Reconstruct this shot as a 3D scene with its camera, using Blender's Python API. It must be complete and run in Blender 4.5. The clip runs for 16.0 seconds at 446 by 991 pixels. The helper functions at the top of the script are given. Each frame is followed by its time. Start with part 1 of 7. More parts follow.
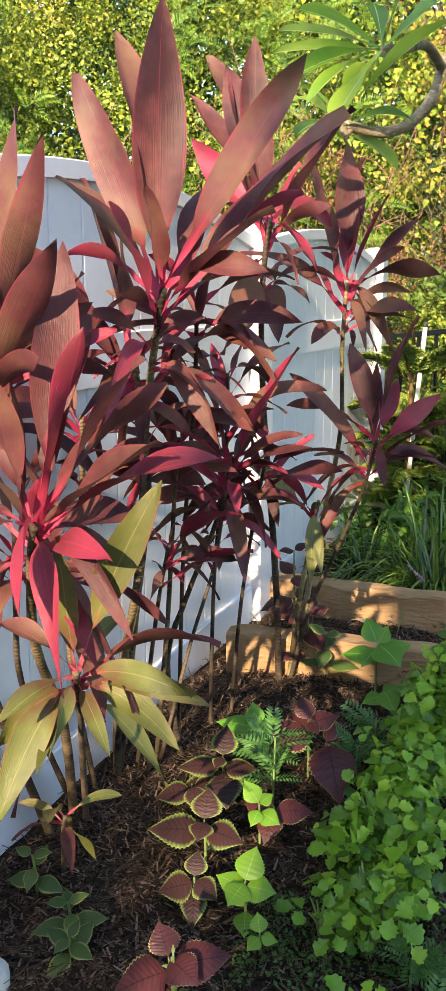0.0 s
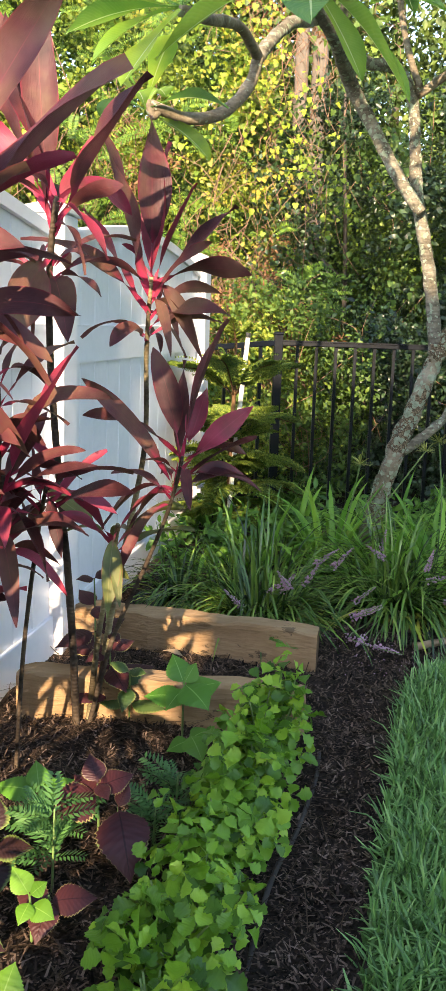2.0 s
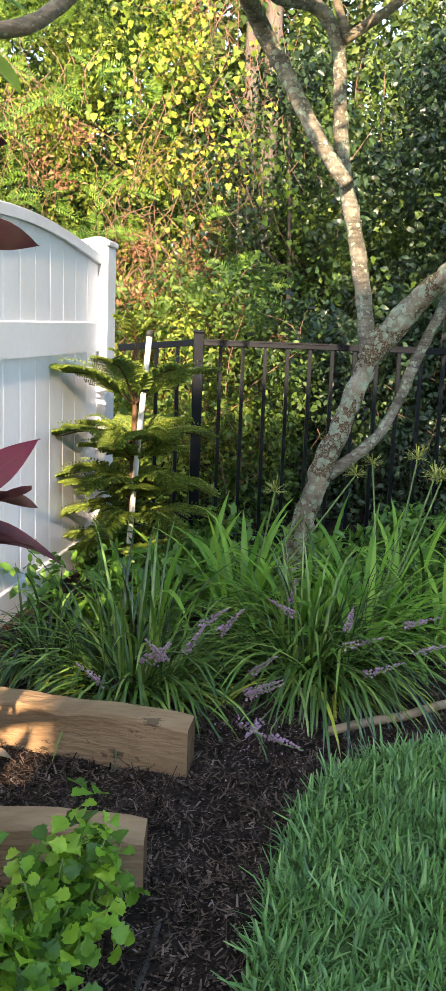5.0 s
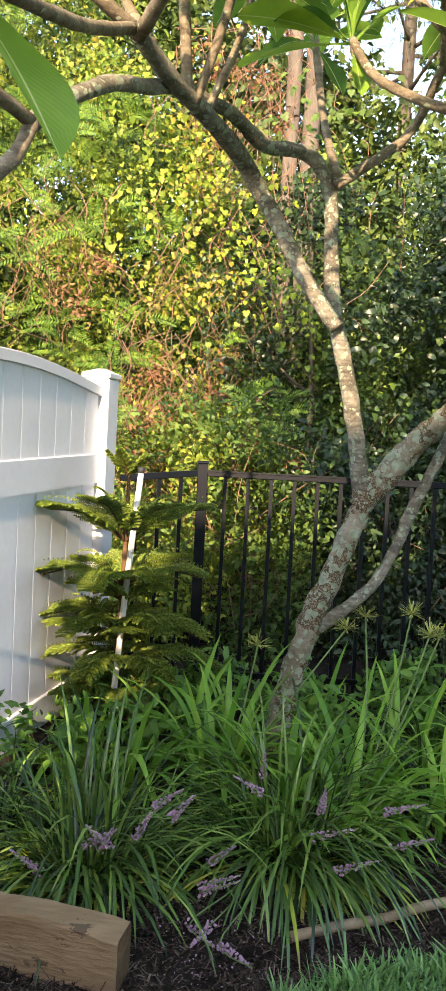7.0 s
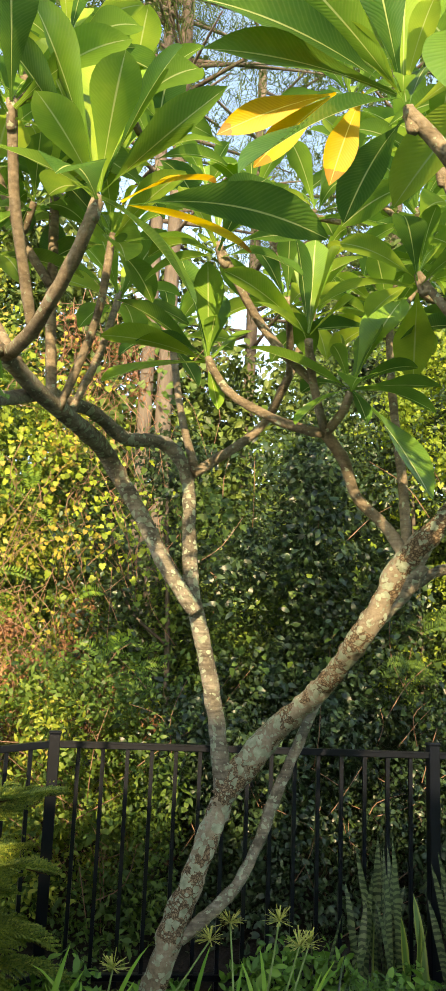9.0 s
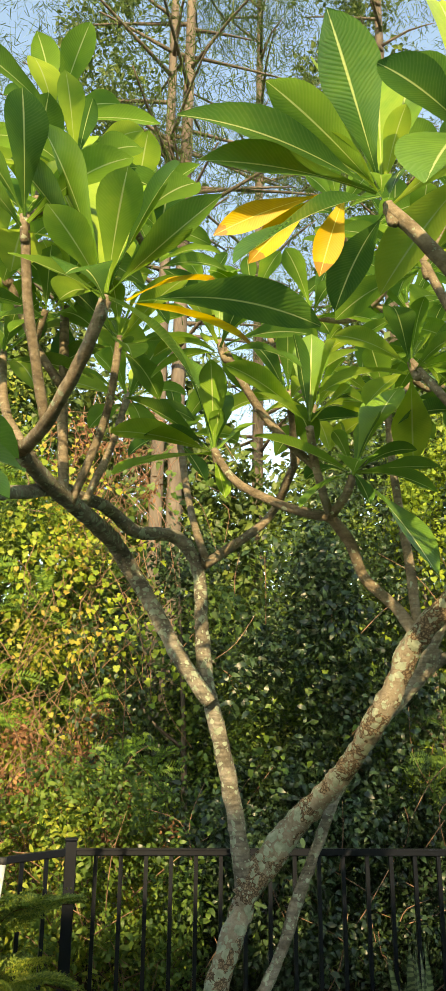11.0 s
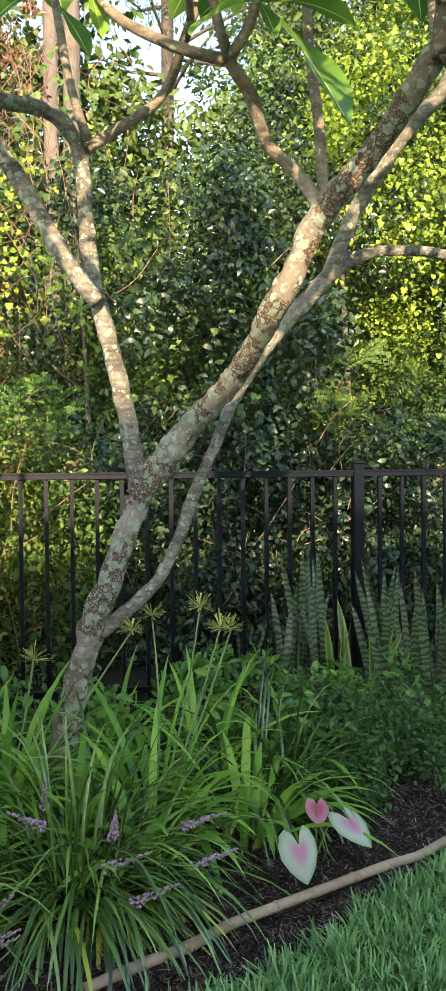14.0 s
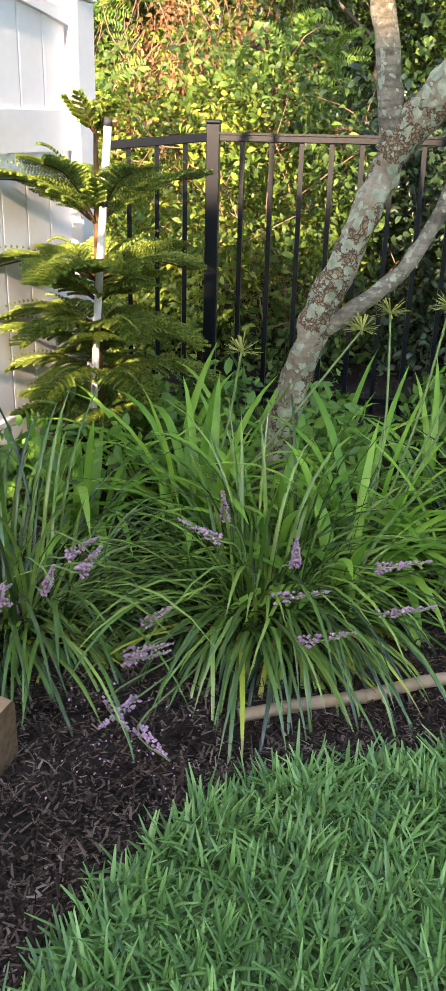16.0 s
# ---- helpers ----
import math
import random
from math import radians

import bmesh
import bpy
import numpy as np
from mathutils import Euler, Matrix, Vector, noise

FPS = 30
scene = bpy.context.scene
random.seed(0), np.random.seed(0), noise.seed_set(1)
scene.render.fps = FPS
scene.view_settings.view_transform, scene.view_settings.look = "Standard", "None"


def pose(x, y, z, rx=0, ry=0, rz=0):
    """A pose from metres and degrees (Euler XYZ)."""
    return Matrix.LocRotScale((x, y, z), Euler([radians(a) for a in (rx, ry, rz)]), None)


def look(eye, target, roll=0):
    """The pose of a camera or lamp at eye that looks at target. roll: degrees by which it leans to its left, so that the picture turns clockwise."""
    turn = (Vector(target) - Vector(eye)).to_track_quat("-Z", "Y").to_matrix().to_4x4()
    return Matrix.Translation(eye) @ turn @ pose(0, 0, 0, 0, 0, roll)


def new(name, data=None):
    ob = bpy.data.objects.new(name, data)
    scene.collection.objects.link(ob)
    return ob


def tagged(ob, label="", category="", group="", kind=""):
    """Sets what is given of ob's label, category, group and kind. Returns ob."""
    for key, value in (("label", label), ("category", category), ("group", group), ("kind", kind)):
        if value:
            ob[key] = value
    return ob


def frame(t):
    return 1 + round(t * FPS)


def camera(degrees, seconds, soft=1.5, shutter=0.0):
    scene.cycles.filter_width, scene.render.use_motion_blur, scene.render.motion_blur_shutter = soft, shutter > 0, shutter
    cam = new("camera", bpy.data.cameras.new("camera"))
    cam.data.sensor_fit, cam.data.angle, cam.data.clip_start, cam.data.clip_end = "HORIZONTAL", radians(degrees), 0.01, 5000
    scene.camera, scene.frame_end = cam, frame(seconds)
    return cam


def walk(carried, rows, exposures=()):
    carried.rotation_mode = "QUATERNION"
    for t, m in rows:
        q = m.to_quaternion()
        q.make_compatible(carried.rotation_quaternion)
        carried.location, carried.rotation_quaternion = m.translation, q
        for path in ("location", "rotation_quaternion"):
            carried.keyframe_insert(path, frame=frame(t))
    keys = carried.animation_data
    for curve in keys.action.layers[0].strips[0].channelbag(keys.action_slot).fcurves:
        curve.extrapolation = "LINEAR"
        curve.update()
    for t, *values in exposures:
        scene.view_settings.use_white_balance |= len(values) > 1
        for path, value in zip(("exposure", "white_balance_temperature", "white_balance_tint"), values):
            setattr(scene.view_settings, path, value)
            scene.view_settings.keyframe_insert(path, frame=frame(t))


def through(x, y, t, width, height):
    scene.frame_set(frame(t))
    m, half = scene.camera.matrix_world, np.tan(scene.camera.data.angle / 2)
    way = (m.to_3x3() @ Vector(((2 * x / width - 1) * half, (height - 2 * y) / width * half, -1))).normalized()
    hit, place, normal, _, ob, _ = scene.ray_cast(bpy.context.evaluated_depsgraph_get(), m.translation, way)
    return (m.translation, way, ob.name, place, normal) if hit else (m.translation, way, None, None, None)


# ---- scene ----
cam = camera(29.2, 16.0, soft=0.6)
PATH = [
    (0, (0.661, 0.706, 1.056), (0.414, 2.660, 0.709), -0.12),
    (0.5, (0.685, 0.697, 1.054), (0.559, 2.663, 0.715), 0.51),
    (1, (0.709, 0.714, 1.046), (0.661, 2.684, 0.708), 0.79),
    (1.5, (0.740, 0.818, 1.043), (0.792, 2.788, 0.702), 1.49),
    (2, (0.753, 1.001, 1.038), (0.884, 2.972, 0.721), 1.97),
    (2.5, (0.795, 1.111, 1.029), (0.969, 3.078, 0.715), 1.61),
    (3, (0.948, 1.249, 1.039), (1.138, 3.214, 0.722), 1.93),
    (3.5, (1.072, 1.321, 1.051), (1.260, 3.284, 0.715), 1.93),
    (3.7, (1.087, 1.340, 1.047), (1.275, 3.301, 0.699), 1.93),
    (5.8, (1.305, 1.853, 1.154), (1.416, 3.836, 0.919), 2.95),
    (6, (1.358, 1.860, 1.189), (1.420, 3.849, 0.984), 3.20),
    (6.5, (1.424, 1.884, 1.213), (1.454, 3.877, 1.045), 3.07),
    (7, (1.432, 1.865, 1.249), (1.462, 3.863, 1.147), 2.97),
    (7.5, (1.427, 1.845, 1.320), (1.543, 3.841, 1.377), 3.05),
    (8, (1.421, 1.851, 1.402), (1.606, 3.828, 1.640), 2.92),
    (8.5, (1.415, 1.878, 1.457), (1.692, 3.832, 1.778), 2.32),
    (9, (1.398, 1.891, 1.506), (1.738, 3.821, 1.906), 2.29),
    (9.5, (1.382, 1.884, 1.543), (1.722, 3.792, 2.037), 2.49),
    (9.7, (1.383, 1.879, 1.548), (1.720, 3.782, 2.062), 2.49),
    (11.8, (1.440, 1.838, 1.353), (1.749, 3.688, 2.046), -1.33),
    (12, (1.456, 1.843, 1.350), (1.818, 3.684, 2.043), -2.17),
    (12.5, (1.507, 1.865, 1.348), (1.994, 3.684, 2.022), -3.72),
    (13, (1.540, 1.919, 1.303), (2.051, 3.798, 1.765), -4.42),
    (13.5, (1.561, 1.963, 1.251), (2.059, 3.891, 1.436), -3.35),
    (14, (1.539, 2.117, 1.168), (2.038, 4.053, 1.105), -0.55),
    (14.5, (1.519, 2.264, 1.127), (1.973, 4.193, 0.855), 1.01),
    (15, (1.549, 2.368, 1.101), (1.858, 4.302, 0.699), 0.96),
    (15.5, (1.684, 2.512, 1.102), (1.714, 4.439, 0.566), 2.26),
    (16, (1.789, 2.568, 1.052), (1.619, 4.423, 0.325), 1.52),
]
walk(cam, [(t, look(eye, target, roll)) for t, eye, target, roll in PATH],
     [(0.0, 2.68, 7900, 16), (1.5, 2.74, 7900, 16), (3.0, 3.0, 7800, 18), (3.7, 3.02, 7800, 18), (6.0, 2.78, 7900, 20), (7.2, 2.72, 8300, 19), (8.0, 2.5, 8900, 16), (9.5, 2.34, 9900, 9), (12.0, 2.06, 10400, 6), (12.9, 2.24, 9900, 6), (13.5, 2.66, 8100, 11), (14.4, 2.95, 7600, 18), (15.0, 3.24, 7800, 20), (16.0, 3.4, 8300, 24)])

# ---- world, sun, exposure ----
SUN_AZ, SUN_EL = -12.0, 21.0
to_sun = Vector((math.sin(radians(SUN_AZ)) * math.cos(radians(SUN_EL)), -math.cos(radians(SUN_AZ)) * math.cos(radians(SUN_EL)), math.sin(radians(SUN_EL))))
world = bpy.data.worlds.new("sky")
scene.world = world
world.use_nodes = True
wn = world.node_tree.nodes
sky = wn.new("ShaderNodeTexSky")
sky.sky_type = "NISHITA"
sky.sun_disc = False
sky.sun_elevation = radians(SUN_EL)
sky.sun_rotation = math.atan2(to_sun.x, to_sun.y)
sky.air_density, sky.dust_density, sky.ozone_density = 1.0, 0.5, 2.2
wn["Background"].inputs["Strength"].default_value = 0.13
world.node_tree.links.new(sky.outputs["Color"], wn["Background"].inputs["Color"])
sun = new("sun", bpy.data.lights.new("sun", "SUN"))
sun.data.energy, sun.data.angle, sun.data.color = 2.1, radians(0.6), (1.0, 0.86, 0.66)
sun.matrix_world = look(to_sun * 30, (0, 0, 0))

# ---- materials ----


def material(name, rough=0.6, metal=0.0, spec=0.5):
    m = bpy.data.materials.new(name)
    m.use_nodes = True
    b = m.node_tree.nodes["Principled BSDF"]
    b.inputs["Roughness"].default_value, b.inputs["Metallic"].default_value = rough, metal
    b.inputs["Specular IOR Level"].default_value = spec
    return m


def node(m, kind, **values):
    n = m.node_tree.nodes.new(kind)
    for key, v in values.items():
        n.inputs[key].default_value = v
    return n


def link(m, a, b):
    m.node_tree.links.new(a, b)


def ramp(m, fac, *stops):
    r = m.node_tree.nodes.new("ShaderNodeValToRGB")
    e = r.color_ramp.elements
    while len(e) < len(stops):
        e.new(0.5)
    for el, (p, c) in zip(e, stops):
        el.position, el.color = p, (*c, 1)
    link(m, fac, r.inputs["Fac"])
    return r.outputs["Color"]


def mixed(m, fac, a, b, mode="MIX"):
    n = m.node_tree.nodes.new("ShaderNodeMix")
    n.data_type, n.blend_type = "RGBA", mode
    for sock, v in ((n.inputs["Factor"], fac), (n.inputs["A"], a), (n.inputs["B"], b)):
        if isinstance(v, (int, float)):
            sock.default_value = v
        elif isinstance(v, tuple):
            sock.default_value = (*v, 1)
        else:
            link(m, v, sock)
    return n.outputs["Result"]


def noise_of(m, scale, detail=4.0, coords="Object", stretch=None, rough=0.55):
    tc = m.node_tree.nodes.new("ShaderNodeTexCoord")
    out = tc.outputs[coords]
    if stretch:
        mp = m.node_tree.nodes.new("ShaderNodeMapping")
        mp.inputs["Scale"].default_value = stretch
        link(m, out, mp.inputs["Vector"])
        out = mp.outputs["Vector"]
    n = node(m, "ShaderNodeTexNoise", Scale=scale, Detail=detail, Roughness=rough)
    link(m, out, n.inputs["Vector"])
    return n.outputs["Fac"]


def calc(m, op, a, b=0.0, c=0.0):
    n = m.node_tree.nodes.new("ShaderNodeMath")
    n.operation = op
    for sock, v in zip(n.inputs, (a, b, c)):
        if isinstance(v, (int, float)):
            sock.default_value = v
        else:
            link(m, v, sock)
    return n.outputs[0]


def bump(m, height, strength=0.3, dist=0.01):
    n = node(m, "ShaderNodeBump", Strength=strength, Distance=dist)
    link(m, height, n.inputs["Height"])
    link(m, n.outputs["Normal"], m.node_tree.nodes["Principled BSDF"].inputs["Normal"])


def base_color(m, out):
    link(m, out, m.node_tree.nodes["Principled BSDF"].inputs["Base Color"])


def thin_leaf(m, color, amount):
    """Light that passes through a leaf."""
    t = m.node_tree.nodes.new("ShaderNodeBsdfTranslucent")
    mx = m.node_tree.nodes.new("ShaderNodeMixShader")
    mx.inputs[0].default_value = amount
    link(m, color, t.inputs["Color"])
    link(m, m.node_tree.nodes["Principled BSDF"].outputs[0], mx.inputs[1])
    link(m, t.outputs[0], mx.inputs[2])
    link(m, mx.outputs[0], m.node_tree.nodes["Material Output"].inputs["Surface"])


def leaf_material(name, tones, rib=None, edge=None, rough=0.42, through=0.3, veins=0.0, per="island", tip=None, rib_width=0.05, edge_width=0.12, blotch=0.5, spec=0.4, stalk=None, streak=0.0, vein_tint=0.0, slant=0.12, drift=0.0):
    """tones: dark and light colours between which single leaves vary. rib and edge: colours along the middle and the margin."""
    m = material(name, rough, spec=spec)
    nt = m.node_tree
    if per == "island":
        rnd = calc(m, "FRACT", calc(m, "ADD", nt.nodes.new("ShaderNodeNewGeometry").outputs["Random Per Island"], nt.nodes.new("ShaderNodeObjectInfo").outputs["Random"]))
    else:
        rnd = nt.nodes.new("ShaderNodeObjectInfo").outputs["Random"]
    grain = noise_of(m, 14.0, 5.0)
    fac = calc(m, "ADD", calc(m, "MULTIPLY", rnd, 1.0 - blotch * 0.5), calc(m, "MULTIPLY", calc(m, "SUBTRACT", grain, 0.5), blotch))
    if drift:
        fac = calc(m, "ADD", calc(m, "MULTIPLY", fac, 0.75), calc(m, "MULTIPLY", calc(m, "SUBTRACT", noise_of(m, 1.1, 3.0), 0.42), drift))
    stops = [(i / max(1, len(tones) - 1), c) for i, c in enumerate(tones)]
    col = ramp(m, fac, *stops)
    uv = nt.nodes.new("ShaderNodeUVMap").outputs["UV"]
    sep = nt.nodes.new("ShaderNodeSeparateXYZ")
    link(m, uv, sep.inputs[0])
    across = calc(m, "MULTIPLY", calc(m, "ABSOLUTE", calc(m, "SUBTRACT", sep.outputs[0], 0.5)), 2.0)
    along = sep.outputs[1]
    if tip:
        f = calc(m, "MULTIPLY", calc(m, "GREATER_THAN", calc(m, "ADD", along, calc(m, "MULTIPLY", grain, 0.3)), 1.02), 0.8)
        col = mixed(m, f, col, tip)
    if edge:
        f = nt.nodes.new("ShaderNodeMapRange")
        f.inputs["From Min"].default_value, f.inputs["From Max"].default_value = 1.0 - edge_width, 1.0
        link(m, calc(m, "ADD", across, calc(m, "MULTIPLY", calc(m, "SUBTRACT", grain, 0.5), 0.5)), f.inputs["Value"])
        col = mixed(m, f.outputs[0], col, edge)
    if rib:
        f = nt.nodes.new("ShaderNodeMapRange")
        f.inputs["From Min"].default_value, f.inputs["From Max"].default_value = rib_width, rib_width * 0.4
        link(m, across, f.inputs["Value"])
        col = mixed(m, f.outputs[0], col, rib)
    if streak:
        mp = nt.nodes.new("ShaderNodeMapping")
        mp.inputs["Scale"].default_value = (48.0, 1.2, 1.0)
        link(m, uv, mp.inputs["Vector"])
        st = node(m, "ShaderNodeTexNoise", Scale=1.0, Detail=3.0)
        link(m, mp.outputs["Vector"], st.inputs["Vector"])
        lo, hi = 1.0 - streak, 1.0 + streak
        col = mixed(m, 1.0, col, ramp(m, st.outputs["Fac"], (0.3, (lo * 0.8, lo * 0.8, lo * 0.8)), (0.7, (1.0, 1.0, 1.0))), "MULTIPLY")
    if stalk:
        tone = ramp(m, noise_of(m, 5.0, 4.0), (0.4, tones[0]), (0.52, tones[1]), (0.64, tones[2]))
        col = mixed(m, 0.55, col, tone)
        f = nt.nodes.new("ShaderNodeMapRange")
        f.inputs["From Min"].default_value, f.inputs["From Max"].default_value = 0.38, 0.2
        link(m, calc(m, "ADD", along, calc(m, "MULTIPLY", across, 0.12)), f.inputs["Value"])
        col = mixed(m, f.outputs[0], col, stalk)
    if veins and vein_tint:
        w0 = node(m, "ShaderNodeTexWave", Scale=veins, Distortion=0.4)
        c0 = nt.nodes.new("ShaderNodeCombineXYZ")
        link(m, calc(m, "SUBTRACT", along, calc(m, "MULTIPLY", across, slant)), c0.inputs[0])
        link(m, c0.outputs[0], w0.inputs["Vector"])
        k0 = calc(m, "MULTIPLY", calc(m, "POWER", w0.outputs["Fac"], 3.0), abs(vein_tint))
        col = mixed(m, k0, col, rib if vein_tint > 0 else tuple(v * 0.35 for v in tones[0]))
    base_color(m, col)
    if veins:
        w = node(m, "ShaderNodeTexWave", Scale=veins, Distortion=0.6)
        cb = nt.nodes.new("ShaderNodeCombineXYZ")
        link(m, calc(m, "SUBTRACT", along, calc(m, "MULTIPLY", across, slant)), cb.inputs[0])
        link(m, cb.outputs[0], w.inputs["Vector"])
        bump(m, w.outputs["Fac"], 0.13, 0.004)
    else:
        bump(m, st.outputs["Fac"] if streak else noise_of(m, 60.0, 2.0), 0.32 if streak else 0.15, 0.003)
    thin_leaf(m, col, through)
    return m


def plain_material(name, a, b, scale=6.0, fine=60.0, rough=0.6, depth=0.3, dist=0.004, metal=0.0, stretch=None, spec=0.4):
    m = material(name, rough, metal, spec)
    big, small = noise_of(m, scale, 5.0, stretch=stretch), noise_of(m, fine, 4.0, stretch=stretch)
    f = calc(m, "ADD", calc(m, "MULTIPLY", big, 0.65), calc(m, "MULTIPLY", small, 0.35))
    base_color(m, ramp(m, f, (0.32, a), (0.68, b)))
    bump(m, small, depth, dist)
    return m


SOIL = plain_material("dark_mulch_soil", (0.006, 0.005, 0.004), (0.05, 0.037, 0.03), 5.0, 70.0, 0.95, 1.0, 0.03, spec=0.08)
TURF = plain_material("turf_soil", (0.045, 0.09, 0.028), (0.085, 0.16, 0.05), 8.0, 60.0, 0.9, 0.6, 0.02, spec=0.1)
VINYL = plain_material("white_vinyl", (0.6, 0.62, 0.67), (0.7, 0.71, 0.75), 2.0, 30.0, 0.4, 0.06, 0.002)
BLACK = plain_material("black_powder_coat", (0.002, 0.003, 0.0055), (0.0045, 0.0065, 0.0115), 3.0, 200.0, 0.28, 0.15, 0.001, spec=0.35)
TIMBER = material("weathered_timber", 0.92, spec=0.12)
_ti = noise_of(TIMBER, 4.0, 5.0, stretch=(0.6, 2.0, 2.0))
_tg = noise_of(TIMBER, 60.0, 6.0, stretch=(0.22, 1.0, 1.6))
_tb = ramp(TIMBER, calc(TIMBER, "ADD", calc(TIMBER, "MULTIPLY", _ti, 0.7), calc(TIMBER, "MULTIPLY", _tg, 0.3)), (0.32, (0.2, 0.122, 0.064)), (0.5, (0.31, 0.2, 0.112)), (0.7, (0.41, 0.28, 0.165)))
_tk = calc(TIMBER, "GREATER_THAN", noise_of(TIMBER, 11.0, 6.0, stretch=(0.5, 1.0, 1.0), rough=0.7), 0.63)
base_color(TIMBER, mixed(TIMBER, calc(TIMBER, "MULTIPLY", _tk, 0.65), _tb, (0.055, 0.04, 0.028)))
bump(TIMBER, calc(TIMBER, "SUBTRACT", _tg, calc(TIMBER, "MULTIPLY", _tk, 0.5)), 0.8, 0.01)
TIMBER_END = plain_material("dark_split_timber", (0.05, 0.03, 0.018), (0.16, 0.1, 0.055), 12.0, 70.0, 0.9, 0.8, 0.01, spec=0.1)
PVC = plain_material("white_pipe", (0.62, 0.6, 0.54), (0.78, 0.76, 0.7), 8.0, 60.0, 0.5, 0.1, 0.002)
BAMBOO = plain_material("dry_bamboo", (0.24, 0.16, 0.09), (0.45, 0.33, 0.21), 7.0, 80.0, 0.6, 0.25, 0.003)


def ringed(name, a, b, rings=26.0):
    """A cane with the scars of fallen leaves as rings."""
    m = material(name, 0.8, spec=0.2)
    w = node(m, "ShaderNodeTexWave", Scale=rings, Distortion=6.0, Detail=3.0)
    w.bands_direction = "Z"
    tc = m.node_tree.nodes.new("ShaderNodeTexCoord")
    link(m, tc.outputs["Object"], w.inputs["Vector"])
    patch = ramp(m, noise_of(m, 9.0, 4.0), (0.38, a), (0.62, b))
    col = mixed(m, calc(m, "MULTIPLY", calc(m, "POWER", w.outputs["Fac"], 4.0), 0.12), patch, tuple(v * 0.4 for v in a))
    base_color(m, col)
    bump(m, w.outputs["Fac"], 0.35, 0.004)
    return m


CANE = ringed("ti_cane", (0.02, 0.015, 0.011), (0.17, 0.125, 0.07), 36.0)
GREEN_CANE = ringed("lichen_ti_cane", (0.05, 0.038, 0.022), (0.3, 0.25, 0.14), 36.0)
CANE_DARK = ringed("dark_ti_cane", (0.02, 0.015, 0.012), (0.11, 0.08, 0.055))
STUCCO = plain_material("shade_house_stucco", (0.5, 0.45, 0.38), (0.6, 0.55, 0.47), 3.0, 80.0, 0.9, 0.4, 0.004, spec=0.2)
ROOFING = plain_material("shade_house_shingle", (0.06, 0.05, 0.045), (0.12, 0.1, 0.09), 3.0, 30.0, 0.9, 0.5, 0.006, spec=0.2)



def bark(name, tones, lichen, cover, flake, ring, depth):
    """Smooth grey bark with round lichen patches; flake: how much of it is split into brown scales; ring: faint rings round the limb."""
    m = material(name, 0.9, spec=0.15)
    tc = m.node_tree.nodes.new("ShaderNodeTexCoord").outputs["Object"]
    wob = node(m, "ShaderNodeTexNoise", Scale=18.0, Detail=4.0)
    link(m, tc, wob.inputs["Vector"])
    warp = mixed(m, 0.05, tc, wob.outputs["Color"])
    big, mid = node(m, "ShaderNodeTexVoronoi", Scale=30.0), node(m, "ShaderNodeTexVoronoi", Scale=62.0)
    scale = node(m, "ShaderNodeTexVoronoi", Scale=105.0)
    scale.feature = "DISTANCE_TO_EDGE"
    for v in (big, mid, scale):
        link(m, warp, v.inputs["Vector"])
    fine = noise_of(m, 85.0, 6.0, rough=0.65)
    base = ramp(m, calc(m, "ADD", calc(m, "MULTIPLY", noise_of(m, 9.0, 4.0), 0.6), calc(m, "MULTIPLY", fine, 0.4)), (0.33, tones[0]), (0.5, tones[1]), (0.66, tones[2]))
    if ring:
        w = noise_of(m, 55.0, 3.0, stretch=(0.25, 0.25, 1.4))
        base = mixed(m, 1.0, base, ramp(m, w, (0.36, (1 - ring, 1 - ring, 1 - ring)), (0.6, (1.0, 1.0, 1.0))), "MULTIPLY")
    height = fine
    if flake:
        rough = calc(m, "GREATER_THAN", noise_of(m, 8.0, 3.0), 1.0 - flake)
        gap = calc(m, "MULTIPLY", calc(m, "LESS_THAN", scale.outputs["Distance"], 0.13), rough)
        brown = ramp(m, fine, (0.35, (0.13, 0.085, 0.05)), (0.65, (0.34, 0.25, 0.16)))
        base = mixed(m, calc(m, "MULTIPLY", rough, 0.8), base, brown)
        base = mixed(m, calc(m, "MULTIPLY", gap, 0.75), base, (0.04, 0.028, 0.018))
        height = calc(m, "SUBTRACT", height, calc(m, "MULTIPLY", gap, 1.1))
    spread = calc(m, "MULTIPLY", noise_of(m, 7.0, 3.0), cover)
    edge = calc(m, "MULTIPLY", calc(m, "SUBTRACT", noise_of(m, 120.0, 3.0), 0.5), 0.25)
    disc = calc(m, "LESS_THAN", calc(m, "ADD", big.outputs["Distance"], edge), spread)
    dots = calc(m, "LESS_THAN", calc(m, "ADD", mid.outputs["Distance"], edge), calc(m, "MULTIPLY", spread, 0.8))
    lic = calc(m, "MAXIMUM", disc, dots)
    tint = ramp(m, noise_of(m, 45.0, 4.0), (0.35, lichen[0]), (0.65, lichen[1]))
    base_color(m, mixed(m, calc(m, "MULTIPLY", lic, 0.85), base, tint))
    bump(m, calc(m, "ADD", height, calc(m, "MULTIPLY", lic, 0.3)), depth, 0.008)
    return m


